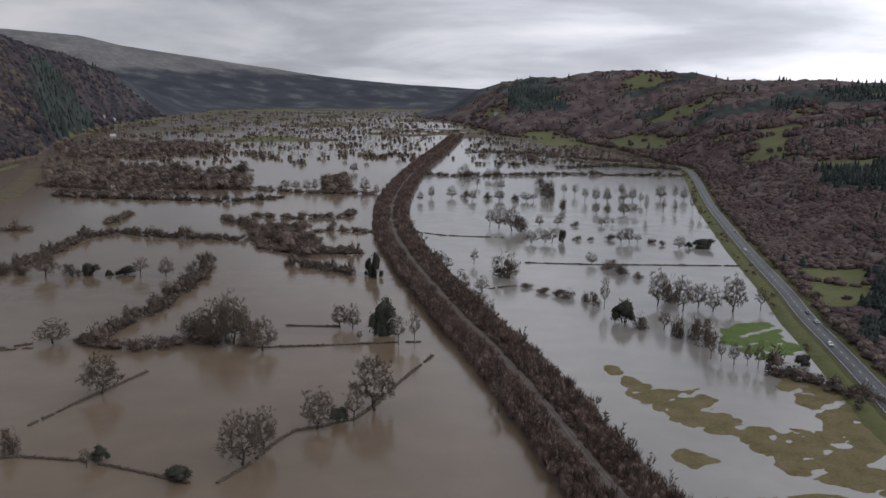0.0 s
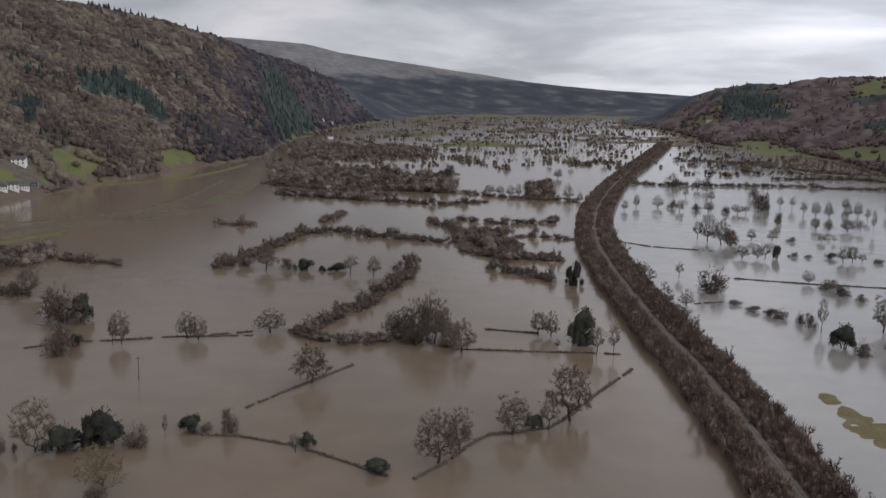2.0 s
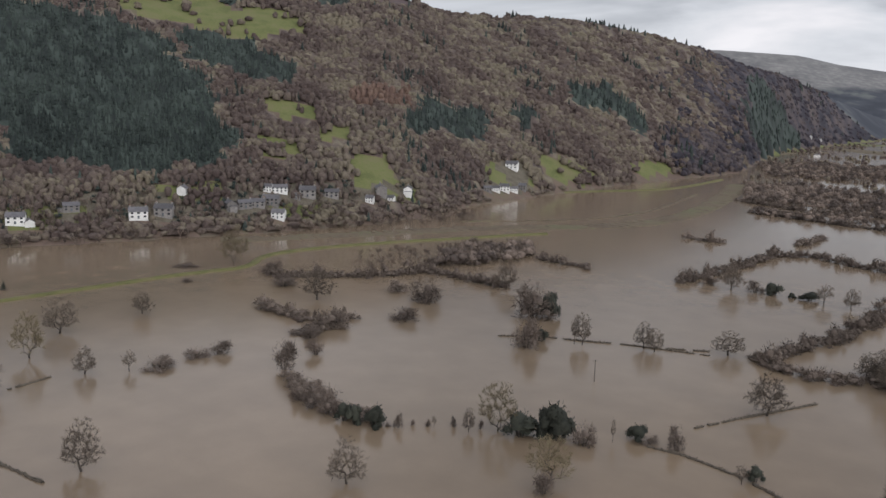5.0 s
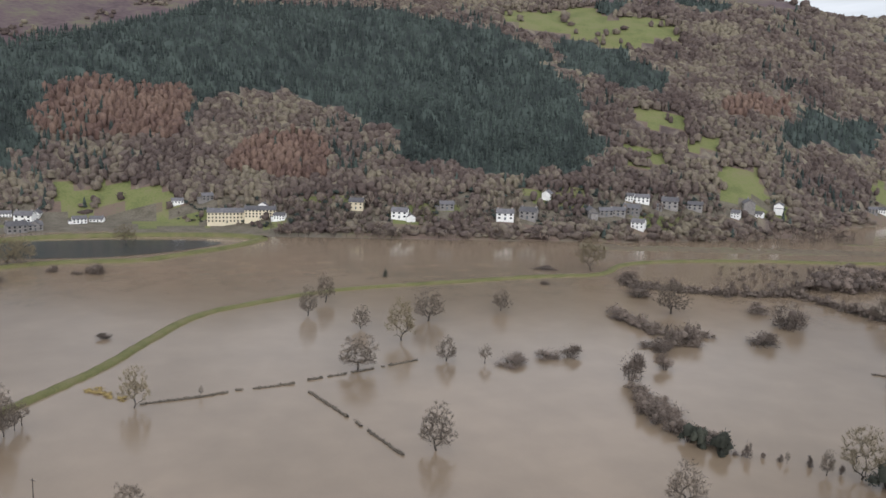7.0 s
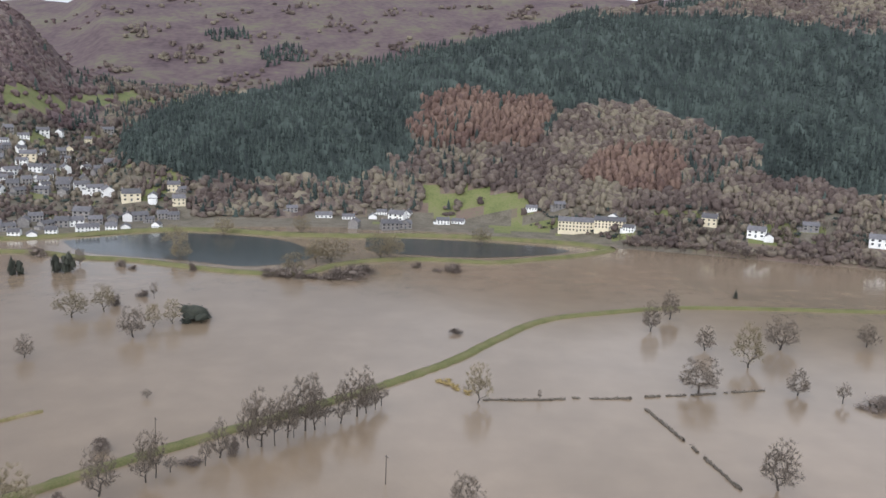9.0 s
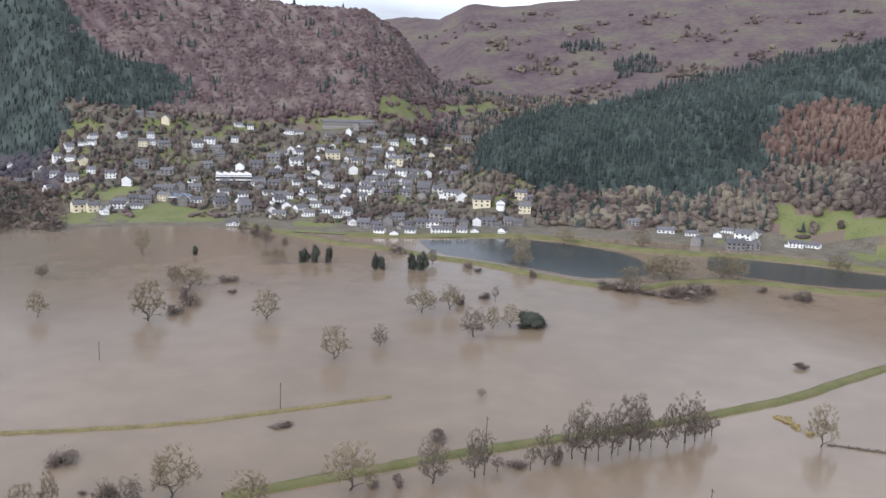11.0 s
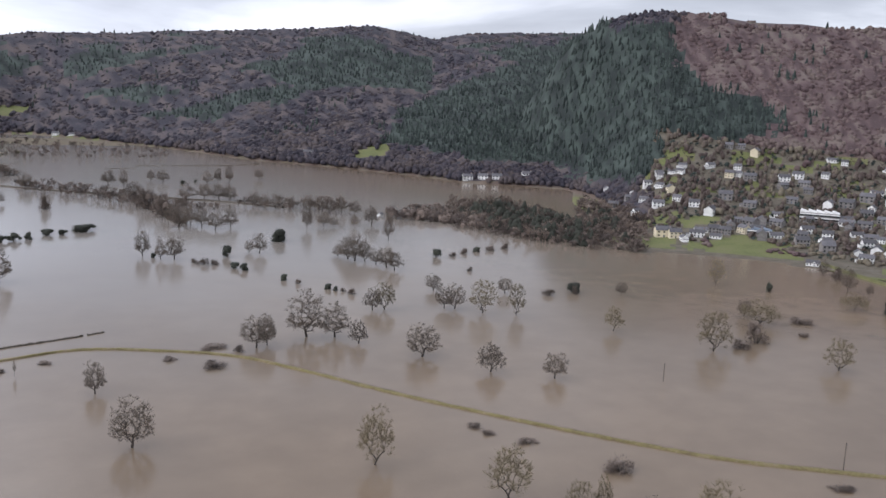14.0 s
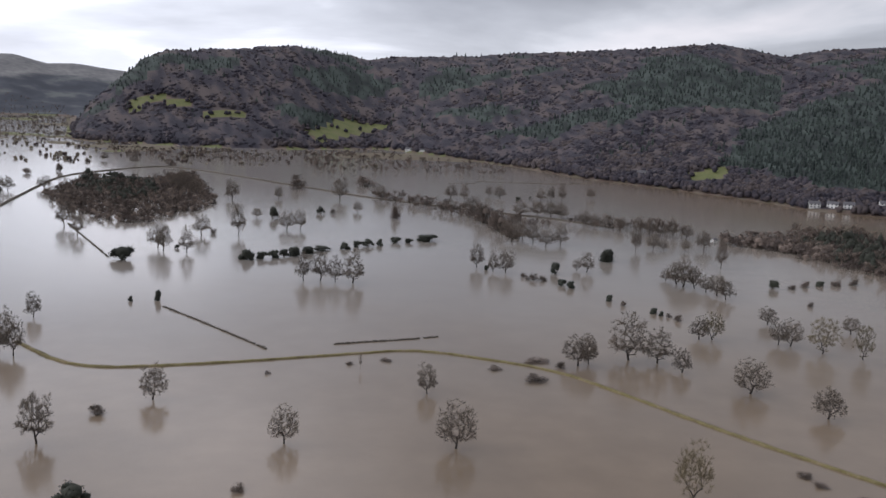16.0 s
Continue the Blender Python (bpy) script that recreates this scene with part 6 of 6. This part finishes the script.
# the closed undergrowth and lower branches beneath the crowns
wooded = (cover_of == 1) & (cz > 2.4) & (np.hypot(cx, cy) < 3600)
bear = np.degrees(np.arctan2(-cx, cy)) % 360
fir_face = (ragged(cx, cy, CONIFER_PLOTS) | ((wobble(cx, cy, 130, 11) > np.where(bear > 136, 0.3, 0.52)) & (cz > 40) & (np.hypot(cx, cy) > 1250))) & ~in_gardens(cx, cy)
larch_face = ragged(cx, cy, LARCH_PLOTS) & ~fir_face
bear_ = bear + 1.6 * wobble(cx, cy, 60, 3)
red_face = (bear_ < 15) | (bear_ > 290) | ((bear_ > 109) & (bear_ < 133))
# slopes whose woods carry haze and shade in their colour
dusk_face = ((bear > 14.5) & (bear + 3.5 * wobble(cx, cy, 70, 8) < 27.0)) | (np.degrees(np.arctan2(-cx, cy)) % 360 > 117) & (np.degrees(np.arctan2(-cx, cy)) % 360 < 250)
covered = np.ones(rows * cols, bool)
covered[quads[~wooded].ravel()] = False
deep = np.zeros(rows * cols)
deep[quads[fir_face].ravel()] = 2.0
nr = np.random.RandomState(61)
lift = np.where(covered, 2.6 + 4.6 * np.clip((gr.ravel() - 850) / 900, 0, 1) + deep + nr.uniform(-1.6, 1.6, rows * cols) * (1 + np.clip((gr.ravel() - 900) / 900, 0, 1.2)) + 1.2 * wobble(GX.ravel(), GY.ravel(), 11, 3), -0.6)
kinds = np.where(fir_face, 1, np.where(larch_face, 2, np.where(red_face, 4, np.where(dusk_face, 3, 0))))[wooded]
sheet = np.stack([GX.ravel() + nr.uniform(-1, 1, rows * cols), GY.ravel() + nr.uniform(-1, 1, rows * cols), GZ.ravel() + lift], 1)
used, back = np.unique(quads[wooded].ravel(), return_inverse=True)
under = new("undergrowth", mesh_of("undergrowth", sheet[used], back.reshape(-1, 4), None, tint=nr.uniform(0, 1, len(used)), mats=[WOOD_CROWNS, NEEDLES, RUSSET, HAZE_SHADED_CROWNS, RED_CROWNS], slots=kinds))
tagged(under, "tangled lower branches and undergrowth of the hillside woods", "undergrowth", kind="stuff")

broad = Stand(0.27, 1.0098, 5)
thin = np.where(broad.moor, (wobble(broad.x, broad.y, 60, 13) > 0.25) & (broad.lot < 0.6) & (broad.r < 3000), np.where(broad.pasture, (broad.lot < 0.012) | (np.abs(wobble(broad.x, broad.y, 44, 41)) < 0.045), np.where(broad.garden, broad.lot < 0, broad.lot < 0.96)))
thin &= broad.r < 2900
leafless = thin & ~broad.fir & ~broad.larch
more = Stand(0.30, 1.0112, 15, start=690, end=2700)
more_ok = ~more.moor & ~more.pasture & ~more.garden & ~more.fir & ~more.larch
more_drift = more.a + 1.6 * wobble(more.x, more.y, 60, 3)
more_red = (more_drift < 15) | ((more_drift > 109) & (more_drift < 133))
# stands that get the crowns darkened and blued for haze and shade
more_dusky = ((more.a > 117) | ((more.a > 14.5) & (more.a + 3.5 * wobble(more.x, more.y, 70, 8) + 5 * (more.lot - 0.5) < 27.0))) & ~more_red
drift = broad.a + 1.6 * wobble(broad.x, broad.y, 60, 3)
red = (drift < 15) | ((drift > 109) & (drift < 133))
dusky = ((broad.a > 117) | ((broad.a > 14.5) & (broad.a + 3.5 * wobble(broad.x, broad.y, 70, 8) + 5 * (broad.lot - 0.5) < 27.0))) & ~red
scatter("bare_wood", wood_crowns, np.concatenate([broad.rows(leafless & ~dusky & ~red & ~broad.garden, (6, 11.5), (6, 14)), more.rows(more_ok & ~more_dusky & ~more_red & (more.r > 900), (5, 10), (5.5, 11))]), WOOD_CROWNS, "leafless brown oak woodland covering the hillside", "wood")
small_crowns = [far_crown(340 + n, 6) for n in range(6)]
scatter("red_birch_wood", small_crowns, np.concatenate([broad.rows(leafless & red, (5, 8.5), (5.5, 10.5)), more.rows(more_ok & more_red, (4, 8), (5, 9))]), RED_CROWNS, "reddish leafless birch woodland on the slopes", "wood")
# same bare woods, in the colours toned for haze and shade
scatter("birch_wood", small_crowns, np.concatenate([broad.rows(leafless & dusky & ~broad.garden, (6, 10), (6.5, 12.5)), more.rows(more_ok & more_dusky, (5.5, 9.5), (6, 11))]), HAZE_SHADED_CROWNS, "bare purple-brown hillside woodland, coloured darker and bluer for haze and shade", "wood")
plots = Stand(0.26, 1.0075, 8, 40, 140, 600, 1350, 7.0)
inner = plots.garden & ~plots.pasture
scatter("garden_trees", wood_crowns + copse_tree[:3], plots.rows(inner & (plots.lot < 0.5), (5, 10), (5, 8.5)), WOOD_CROWNS, "leafless garden trees between the village houses", "trees")
scatter("garden_evergreens", copse_bush, plots.rows(inner & (plots.lot > 0.84), (2.5, 8), (3.5, 7)), NEEDLES, "dark evergreen trees and hedges in the village gardens", "trees")
scatter("larch_wood", wood_crowns, broad.rows(thin & broad.larch & ~broad.moor, (10, 15), (7, 10)), RUSSET, "russet larch trees on the hillside", "wood")
close = Stand(0.27, 1.0105, 6)
scatter("conifer_wood", [far_fir(330 + n) for n in range(6)], close.rows(close.fir & (~close.moor | close.plot) & (close.r < 2900) & (close.lot < 0.95), (12, 17), (6.0, 9.0)), NEEDLES, "dark green conifer plantation on the hillside", "wood")

# ---- hedgerow trees of the far flood plain ----
nr = np.random.RandomState(88)
fa = np.radians(np.concatenate([nr.uniform(-9, 24, 26000), nr.uniform(172, 198, 12000)]))
fr = np.concatenate([nr.uniform(1250, 3500, 26000), nr.uniform(1500, 3600, 12000)])
fx, fy = -np.sin(fa) * fr, np.cos(fa) * fr
fz = land_height(fx, fy)
row = np.minimum(np.abs(wobble(fx, fy * 0.7, 55, 21)), np.abs(wobble(fx, fy * 0.7, 70, 25)))
keep = (fz < 2.5) & ((row < 0.028) | (nr.uniform(0, 1, len(fx)) < 0.006))
keep &= ~((fy > 0) & (fy < 1300) & (fx > -120) & (fx < 40))
fx, fy, fz = fx[keep], fy[keep], fz[keep]
ft = nr.uniform(2.5, 6.5, len(fx))
scatter("hedgerow_trees", wood_crowns, np.stack([fx, fy, np.maximum(fz, 0) - 0.4, ft, ft * nr.uniform(0.9, 1.5, len(fx)), nr.uniform(0, 1, len(fx))], 1), WOOD_CROWNS, "bare hedgerow trees dividing the distant flooded fields", "trees")



# ---- houses ----
def slab(bm, lo, hi):
    """A box from corner to corner."""
    m = Matrix.LocRotScale([(a + b) / 2 for a, b in zip(lo, hi)], None, [b - a for a, b in zip(lo, hi)])
    bmesh.ops.create_cube(bm, size=1, matrix=m)


def house(name, label, walls, w, d, eave, ridge, storeys, chimneys=1, porch=False, group="houses of the village"):
    """A gabled house, front to -y: walls, slate roof, chimneys, windows with panes, and a door."""
    root = tagged(new(name), label, "house", group)
    bm = bmesh.new()
    prof = [(-d / 2, -4), (d / 2, -4), (d / 2, eave), (0, ridge - 0.15), (-d / 2, eave)]
    ends = [[bm.verts.new((x, y, z)) for y, z in prof] for x in (-w / 2, w / 2)]
    bm.faces.new(ends[0][::-1])
    bm.faces.new(ends[1])
    for n in range(5):
        m = (n + 1) % 5
        bm.faces.new((ends[0][n], ends[0][m], ends[1][m], ends[1][n]))
    bmesh.ops.recalc_face_normals(bm, faces=bm.faces)
    part("wall", bm, walls, root)
    bm = bmesh.new()
    slope = (ridge - eave) / (d / 2)
    lap = 0.4
    for s in (-1, 1):
        y0, z0 = s * (d / 2 + lap), eave - slope * lap
        quad = [(-w / 2 - 0.3, y0, z0), (w / 2 + 0.3, y0, z0), (w / 2 + 0.3, 0, ridge), (-w / 2 - 0.3, 0, ridge)]
        low = [bm.verts.new(p) for p in quad]
        up = [bm.verts.new((x, y, z + 0.18)) for x, y, z in quad]
        bm.faces.new(low)
        bm.faces.new(up)
        for n in range(4):
            m = (n + 1) % 4
            bm.faces.new((low[n], low[m], up[m], up[n]))
    bmesh.ops.recalc_face_normals(bm, faces=bm.faces)
    roof = part("roof", bm, SLATE, root, "dark wet slate roof")
    for n in range(chimneys):
        x = (-1) ** n * (w / 2 - 0.7)
        bm = bmesh.new()
        slab(bm, (x - 0.45, -0.35, ridge - 0.8), (x + 0.45, 0.35, ridge + 1.2))
        stack = part("chimney", bm, walls if walls is STONE else STONE, roof)
        bm = bmesh.new()
        for k in (-0.2, 0.2):
            bmesh.ops.create_cone(bm, cap_ends=True, segments=6, radius1=0.14, radius2=0.11, depth=0.45, matrix=Matrix.Translation((x + k, 0, ridge + 1.4)))
        part("chimney_pot", bm, POT, roof)
    bays = max(2, int(w // 2.6))
    for f in (-1, 1):
        for s in range(storeys):
            for b in range(bays):
                x = -w / 2 + w * (b + 0.5) / bays
                z = 0.9 + s * (eave - 0.2) / storeys
                y = f * d / 2
                if s == 0 and b == bays // 2:
                    bm = bmesh.new()
                    slab(bm, (x - 0.5, min(y, y + f * 0.06), 0.0), (x + 0.5, max(y, y + f * 0.06), 2.1))
                    part("door", bm, DOOR_PAINT, root)
                    continue
                bm = bmesh.new()
                slab(bm, (x - 0.62, min(y, y + f * 0.05), z), (x + 0.62, max(y, y + f * 0.05), z + 1.35))
                part("window", bm, WINDOW_GLASS, root)
    if porch:
        bm = bmesh.new()
        slab(bm, (-w / 2 - 2.6, -d / 2 + 0.6, -3), (-w / 2 - 0.003, d / 2 - 0.9, eave * 0.55))
        part("extension", bm, walls, root)
        bm = bmesh.new()
        slab(bm, (-w / 2 - 2.8, -d / 2 + 0.4, eave * 0.55 + 0.003), (-w / 2 - 0.32, d / 2 - 0.7, eave * 0.55 + 0.22))
        part("extension_roof", bm, SLATE, root)
    return root


MODELS = {
    "white": [house("white_house", "whitewashed house with a slate roof and chimneys", WHITEWASH, 9, 7, 5.2, 7.9, 2, 2), house("white_cottage", "long white cottage with a slate roof", WHITEWASH, 11, 6.5, 4.4, 6.8, 2, 1, True),
              house("white_bungalow", "low white bungalow with a slate roof", WHITEWASH, 12, 7.5, 2.9, 5.4, 1, 1)],
    "stone": [house("stone_house", "grey stone house with a slate roof and chimneys", STONE, 9, 7.5, 5.6, 8.4, 2, 2), house("stone_terrace_house", "grey stone terraced house with a slate roof", STONE, 11, 7, 5.4, 8.2, 2, 2),
              house("stone_cottage", "small stone cottage with a slate roof", STONE, 8, 6, 4.2, 6.4, 2, 1, True)],
    "cream": [house("cream_house", "tall cream-rendered house with a slate roof", CREAM, 10, 8, 6.2, 9.3, 2, 2)],
}


def seat_of(x, y, reach=4.0):
    """The ground under a house."""
    xs, ys = np.array([x - reach, x + reach, x, x, x]), np.array([y, y, y - reach, y + reach, y])
    return float(max(land_height(xs, ys).mean(), 0.6))


chance = random.Random(9)
WIDTH = {"white_house": 9, "white_cottage": 12, "white_bungalow": 12, "stone_house": 9, "stone_terrace_house": 11, "stone_cottage": 9, "cream_house": 10}
for kind, lists in HOUSES.items():
    first = {}
    for x, y, w in [r for some in lists for r in some]:
        n = chance.randrange(len(MODELS[kind]))
        ob = MODELS[kind][n]
        k = min(max(1.15 * w / WIDTH[ob.name.split(".")[0]], 0.8), 1.5)
        turn = math.degrees(math.atan2(y, x)) - 90 + 180 + chance.choice((0, 0, 0, 0, 90, -25, 25)) + chance.uniform(-18, 18) + 180
        m = pose(x, y, seat_of(x, y), 0, 0, turn) @ Matrix.Diagonal((k, (k + 1) / 2, 0.86 * (k + 1.2) / 2.2, 1))
        if n in first:
            copy_thing(ob, m)
        else:
            first[n] = m
    for n, m in first.items():
        MODELS[kind][n].matrix_basis = m


# closer-built lanes in the middle of the village
lanes = random.Random(21)
taken = [(r[0], r[1]) for lists in HOUSES.values() for some in lists for r in some]
for n in range(900):
    if len(taken) > 262:
        break
    u, v = lanes.random(), lanes.random()
    x = -640 - 330 * u
    y = -330 - 190 * v + 150 * (u - 0.35) * 0.4
    if not within(np.array([x]), np.array([y]), GARDENS)[0] or min((x - a) ** 2 + (y - b) ** 2 for a, b in taken) < 210 or within(np.array([x]), np.array([y]), PASTURES)[0]:
        continue
    taken.append((x, y))
    sort = lanes.choice(("stone", "stone", "white", "white", "white"))
    ob = lanes.choice(MODELS[sort])
    turn = math.degrees(math.atan2(y, x)) - 90 + lanes.choice((0, 0, 90, 30)) + lanes.uniform(-20, 20)
    base = ob.scale[:]
    k = lanes.uniform(0.85, 1.15)
    copy_thing(ob, pose(x, y, seat_of(x, y), 0, 0, turn) @ Matrix.Diagonal((k / base[0], k / base[1], k / base[2], 1)))


def stand(ob, x, y, turn, z=None):
    ob.matrix_basis = pose(x, y, seat_of(x, y) if z is None else z, 0, 0, turn)


stand(house("hotel", "long three-storey cream hotel with a slate roof", CREAM, 30, 10, 8.2, 11.0, 3, 2, group="riverside buildings"), -697, 127, 80)
stand(house("hotel_wing", "cream hotel wing with a slate roof", CREAM, 24, 9, 6.6, 9.2, 3, 2, group="riverside buildings"), -688, 151, 78)
stand(house("flats", "long grey row of flats on the slope", STONE, 62, 9, 5.4, 7.6, 2, 2, group="village halls"), -973, -485, 120)


def long_hall(name, label, w, d, high, bands, roof_mat, bays):
    """A flat modern building with white bands between window strips, under a roof of shallow folds."""
    root = tagged(new(name), label, "building", "village halls")
    bm = bmesh.new()
    slab(bm, (-w / 2, -d / 2, -3), (w / 2, d / 2, high))
    part("wall", bm, STONE, root)
    for n in range(bands):
        z = 0.9 + n * (high - 0.6) / bands
        bm = bmesh.new()
        slab(bm, (-w / 2 - 0.06, -d / 2 - 0.10, z + 1.5), (w / 2 + 0.06, -d / 2 - 0.003, z + 2.5))
        part("band", bm, WHITEWASH, root, "white panel band")
        for b in range(bays * 2):
            x = -w / 2 + w * (b + 0.5) / (bays * 2)
            bm = bmesh.new()
            slab(bm, (x - w / bays / 4 + 0.12, -d / 2 - 0.05, z), (x + w / bays / 4 - 0.12, -d / 2 - 0.003, z + 1.45))
            part("window", bm, WINDOW_GLASS, root)
    for b in range(bays):
        x0, x1 = -w / 2 + w * b / bays, -w / 2 + w * (b + 1) / bays
        bm = bmesh.new()
        v = [bm.verts.new(p) for p in ((x0, -d / 2, high + 0.01), (x1, -d / 2, high + 0.01), (x1, d / 2, high + 0.01), (x0, d / 2, high + 0.01), (x0 + 0.6, -d / 2, high + 1.8), (x0 + 0.6, d / 2, high + 1.8))]
        for f in ((0, 1, 4), (3, 5, 2), (1, 2, 5, 4), (0, 4, 5, 3), (0, 3, 2, 1)):
            bm.faces.new([v[n] for n in f])
        bmesh.ops.recalc_face_normals(bm, faces=bm.faces)
        part("roof_fold", bm, roof_mat, root)
    return root


stand(long_hall("woollen_mill", "grey modern mill with white bands and folded roof", 34, 18, 7.5, 2, WHITEWASH, 5), -740, -492, 124)
stand(long_hall("sports_hall", "low hall with a blue-grey sheet roof", 24, 12, 3.6, 1, SHED_ROOF, 3), -658, -496, 126)
for x, y in ((-409, -731), (-594, -395)):
    stand(house("pump_house", "small white pump house at the water's edge", WHITEWASH, 6, 4, 2.6, 3.8, 1, 0, group="pump houses"), x, y, 30, 0.3)



# ---- poles, cars, road marks, rails, lake ----
def pole(high, arm):
    root = tagged(new("utility_pole"), "wooden utility pole standing in flood water", "pole", "poles in the flood")
    bm = bmesh.new()
    bmesh.ops.create_cone(bm, cap_ends=True, segments=8, radius1=0.17, radius2=0.12, depth=high + 2, matrix=Matrix.Translation((0, 0, high / 2 - 1)))
    shaft = part("shaft", bm, POLE_WOOD, root)
    if arm:
        bm = bmesh.new()
        slab(bm, (-0.9, 0.13, high - 0.7), (0.9, 0.25, high - 0.55))
        part("crossarm", bm, POLE_WOOD, root)
        for x in (-0.8, 0, 0.8):
            bm = bmesh.new()
            bmesh.ops.create_cone(bm, cap_ends=True, segments=6, radius1=0.06, radius2=0.04, depth=0.22, matrix=Matrix.Translation((x, 0.19, high - 0.44)))
            part("insulator", bm, STONE, root)
    return root


for x, y, h in ((-262, -156, 10), (-279, -251, 8), (-265, -80, 9), (-185, 289, 9), (-240, -7, 9)):
    pole(h, True).matrix_basis = pose(x, y, 0, 0, 0, 40)


def car(colour_label):
    root = tagged(new("car"), colour_label, "car", "cars on the road")
    bm = bmesh.new()
    prof = [(-2.1, 0.35), (2.1, 0.35), (2.15, 0.8), (1.3, 0.95), (0.6, 1.42), (-1.2, 1.45), (-1.9, 0.98), (-2.15, 0.85)]
    ends = [[bm.verts.new((s * (0.86 if z < 1.0 else 0.68), y, z)) for y, z in prof] for s in (-1, 1)]
    bm.faces.new(ends[0])
    bm.faces.new(ends[1][::-1])
    for n in range(len(prof)):
        m = (n + 1) % len(prof)
        bm.faces.new((ends[0][n], ends[1][n], ends[1][m], ends[0][m]))
    bmesh.ops.recalc_face_normals(bm, faces=bm.faces)
    body = part("body", bm, CAR_PAINT, root)
    for name, pts in (("windscreen", [(-0.66, 1.27, 0.99), (0.66, 1.27, 0.99), (0.6, 0.68, 1.40), (-0.6, 0.68, 1.40)]), ("rear_window", [(-0.66, -1.87, 1.02), (0.66, -1.87, 1.02), (0.6, -1.28, 1.43), (-0.6, -1.28, 1.43)])):
        bm = bmesh.new()
        low = [bm.verts.new((x, y, z + 0.012)) for x, y, z in pts]
        up = [bm.verts.new((x, y, z + 0.03)) for x, y, z in pts]
        bm.faces.new(low)
        bm.faces.new(up)
        for n in range(4):
            bm.faces.new((low[n], low[(n + 1) % 4], up[(n + 1) % 4], up[n]))
        part(name, bm, WINDOW_GLASS, root)
    for x in (-0.8, 0.8):
        for y in (-1.35, 1.35):
            bm = bmesh.new()
            bmesh.ops.create_cone(bm, cap_ends=True, segments=12, radius1=0.32, radius2=0.32, depth=0.2, matrix=Matrix.Translation((x, y, 0.32)) @ Euler((0, math.pi / 2, 0)).to_matrix().to_4x4())
            part("wheel", bm, TYRE, root)
    for x in (-0.6, 0.6):
        bm = bmesh.new()
        slab(bm, (x - 0.16, 2.11, 0.6), (x + 0.16, 2.17, 0.75))
        part("headlight", bm, WHITEWASH, root)
    return root


lane = along(ROAD, 1.0)
for n, (y, s) in enumerate(((408, 1), (371, -1), (426, 1), (596, -1), (675, 1))):
    p, d = min(lane, key=lambda q: abs(q[0].y - y))
    q = p + Vector((d.y, -d.x)) * 1.9 * s
    ob = car("pale car driving along the grey road" if n % 2 else "dark car driving along the grey road")
    ob.matrix_basis = pose(q.x, q.y, 1.955, 0, 0, math.degrees(math.atan2(d.y, d.x)) - 90 + (0 if s > 0 else 180))

dashes = along(ROAD, 9.0)
mark = None
for p, d in dashes:
    if not 150 < p.y < 1150:
        continue
    if mark is None:
        bm = bmesh.new()
        slab(bm, (-0.1, -1.6, 0), (0.1, 1.6, 0.012))
        mark_mesh = bpy.data.meshes.new("centre_line_dash")
        bm.to_mesh(mark_mesh)
        bm.free()
        mark_mesh.materials.append(PAINT)
        mark = True
    ob = new("centre_line_dash", mark_mesh)
    ob.parent = bpy.data.objects["road"]
    ob.matrix_basis = pose(p.x, p.y, 1.954, 0, 0, math.degrees(math.atan2(d.y, d.x)) - 90)
for s in (-1, 1):
    edge = ribbon("edge_line", [(p.x + d.y * 3.9 * s, p.y - d.x * 3.9 * s) for p, d in along(ROAD, 6.0)], [(-0.09, 1.955), (0.09, 1.955)], PAINT, step=6.0)
    edge.parent = bpy.data.objects["road"]
    tagged(edge, "white edge line")
tagged(ribbon("track_bed", RAIL, [(-2.4, 1.5), (-1.7, 1.95), (1.7, 1.95), (2.4, 1.5)], BALLAST, step=6.0), "pale stone ballast of the single railway track", "track bed", kind="structure")
for s in (-0.72, 0.72):
    rail = ribbon("rail", [(p.x + d.y * s, p.y - d.x * s) for p, d in along(RAIL, 6.0)], [(-0.05, 1.95), (-0.04, 2.1), (0.04, 2.1), (0.05, 1.95)], STEEL, step=6.0)
    rail.parent = bpy.data.objects["track_bed"]
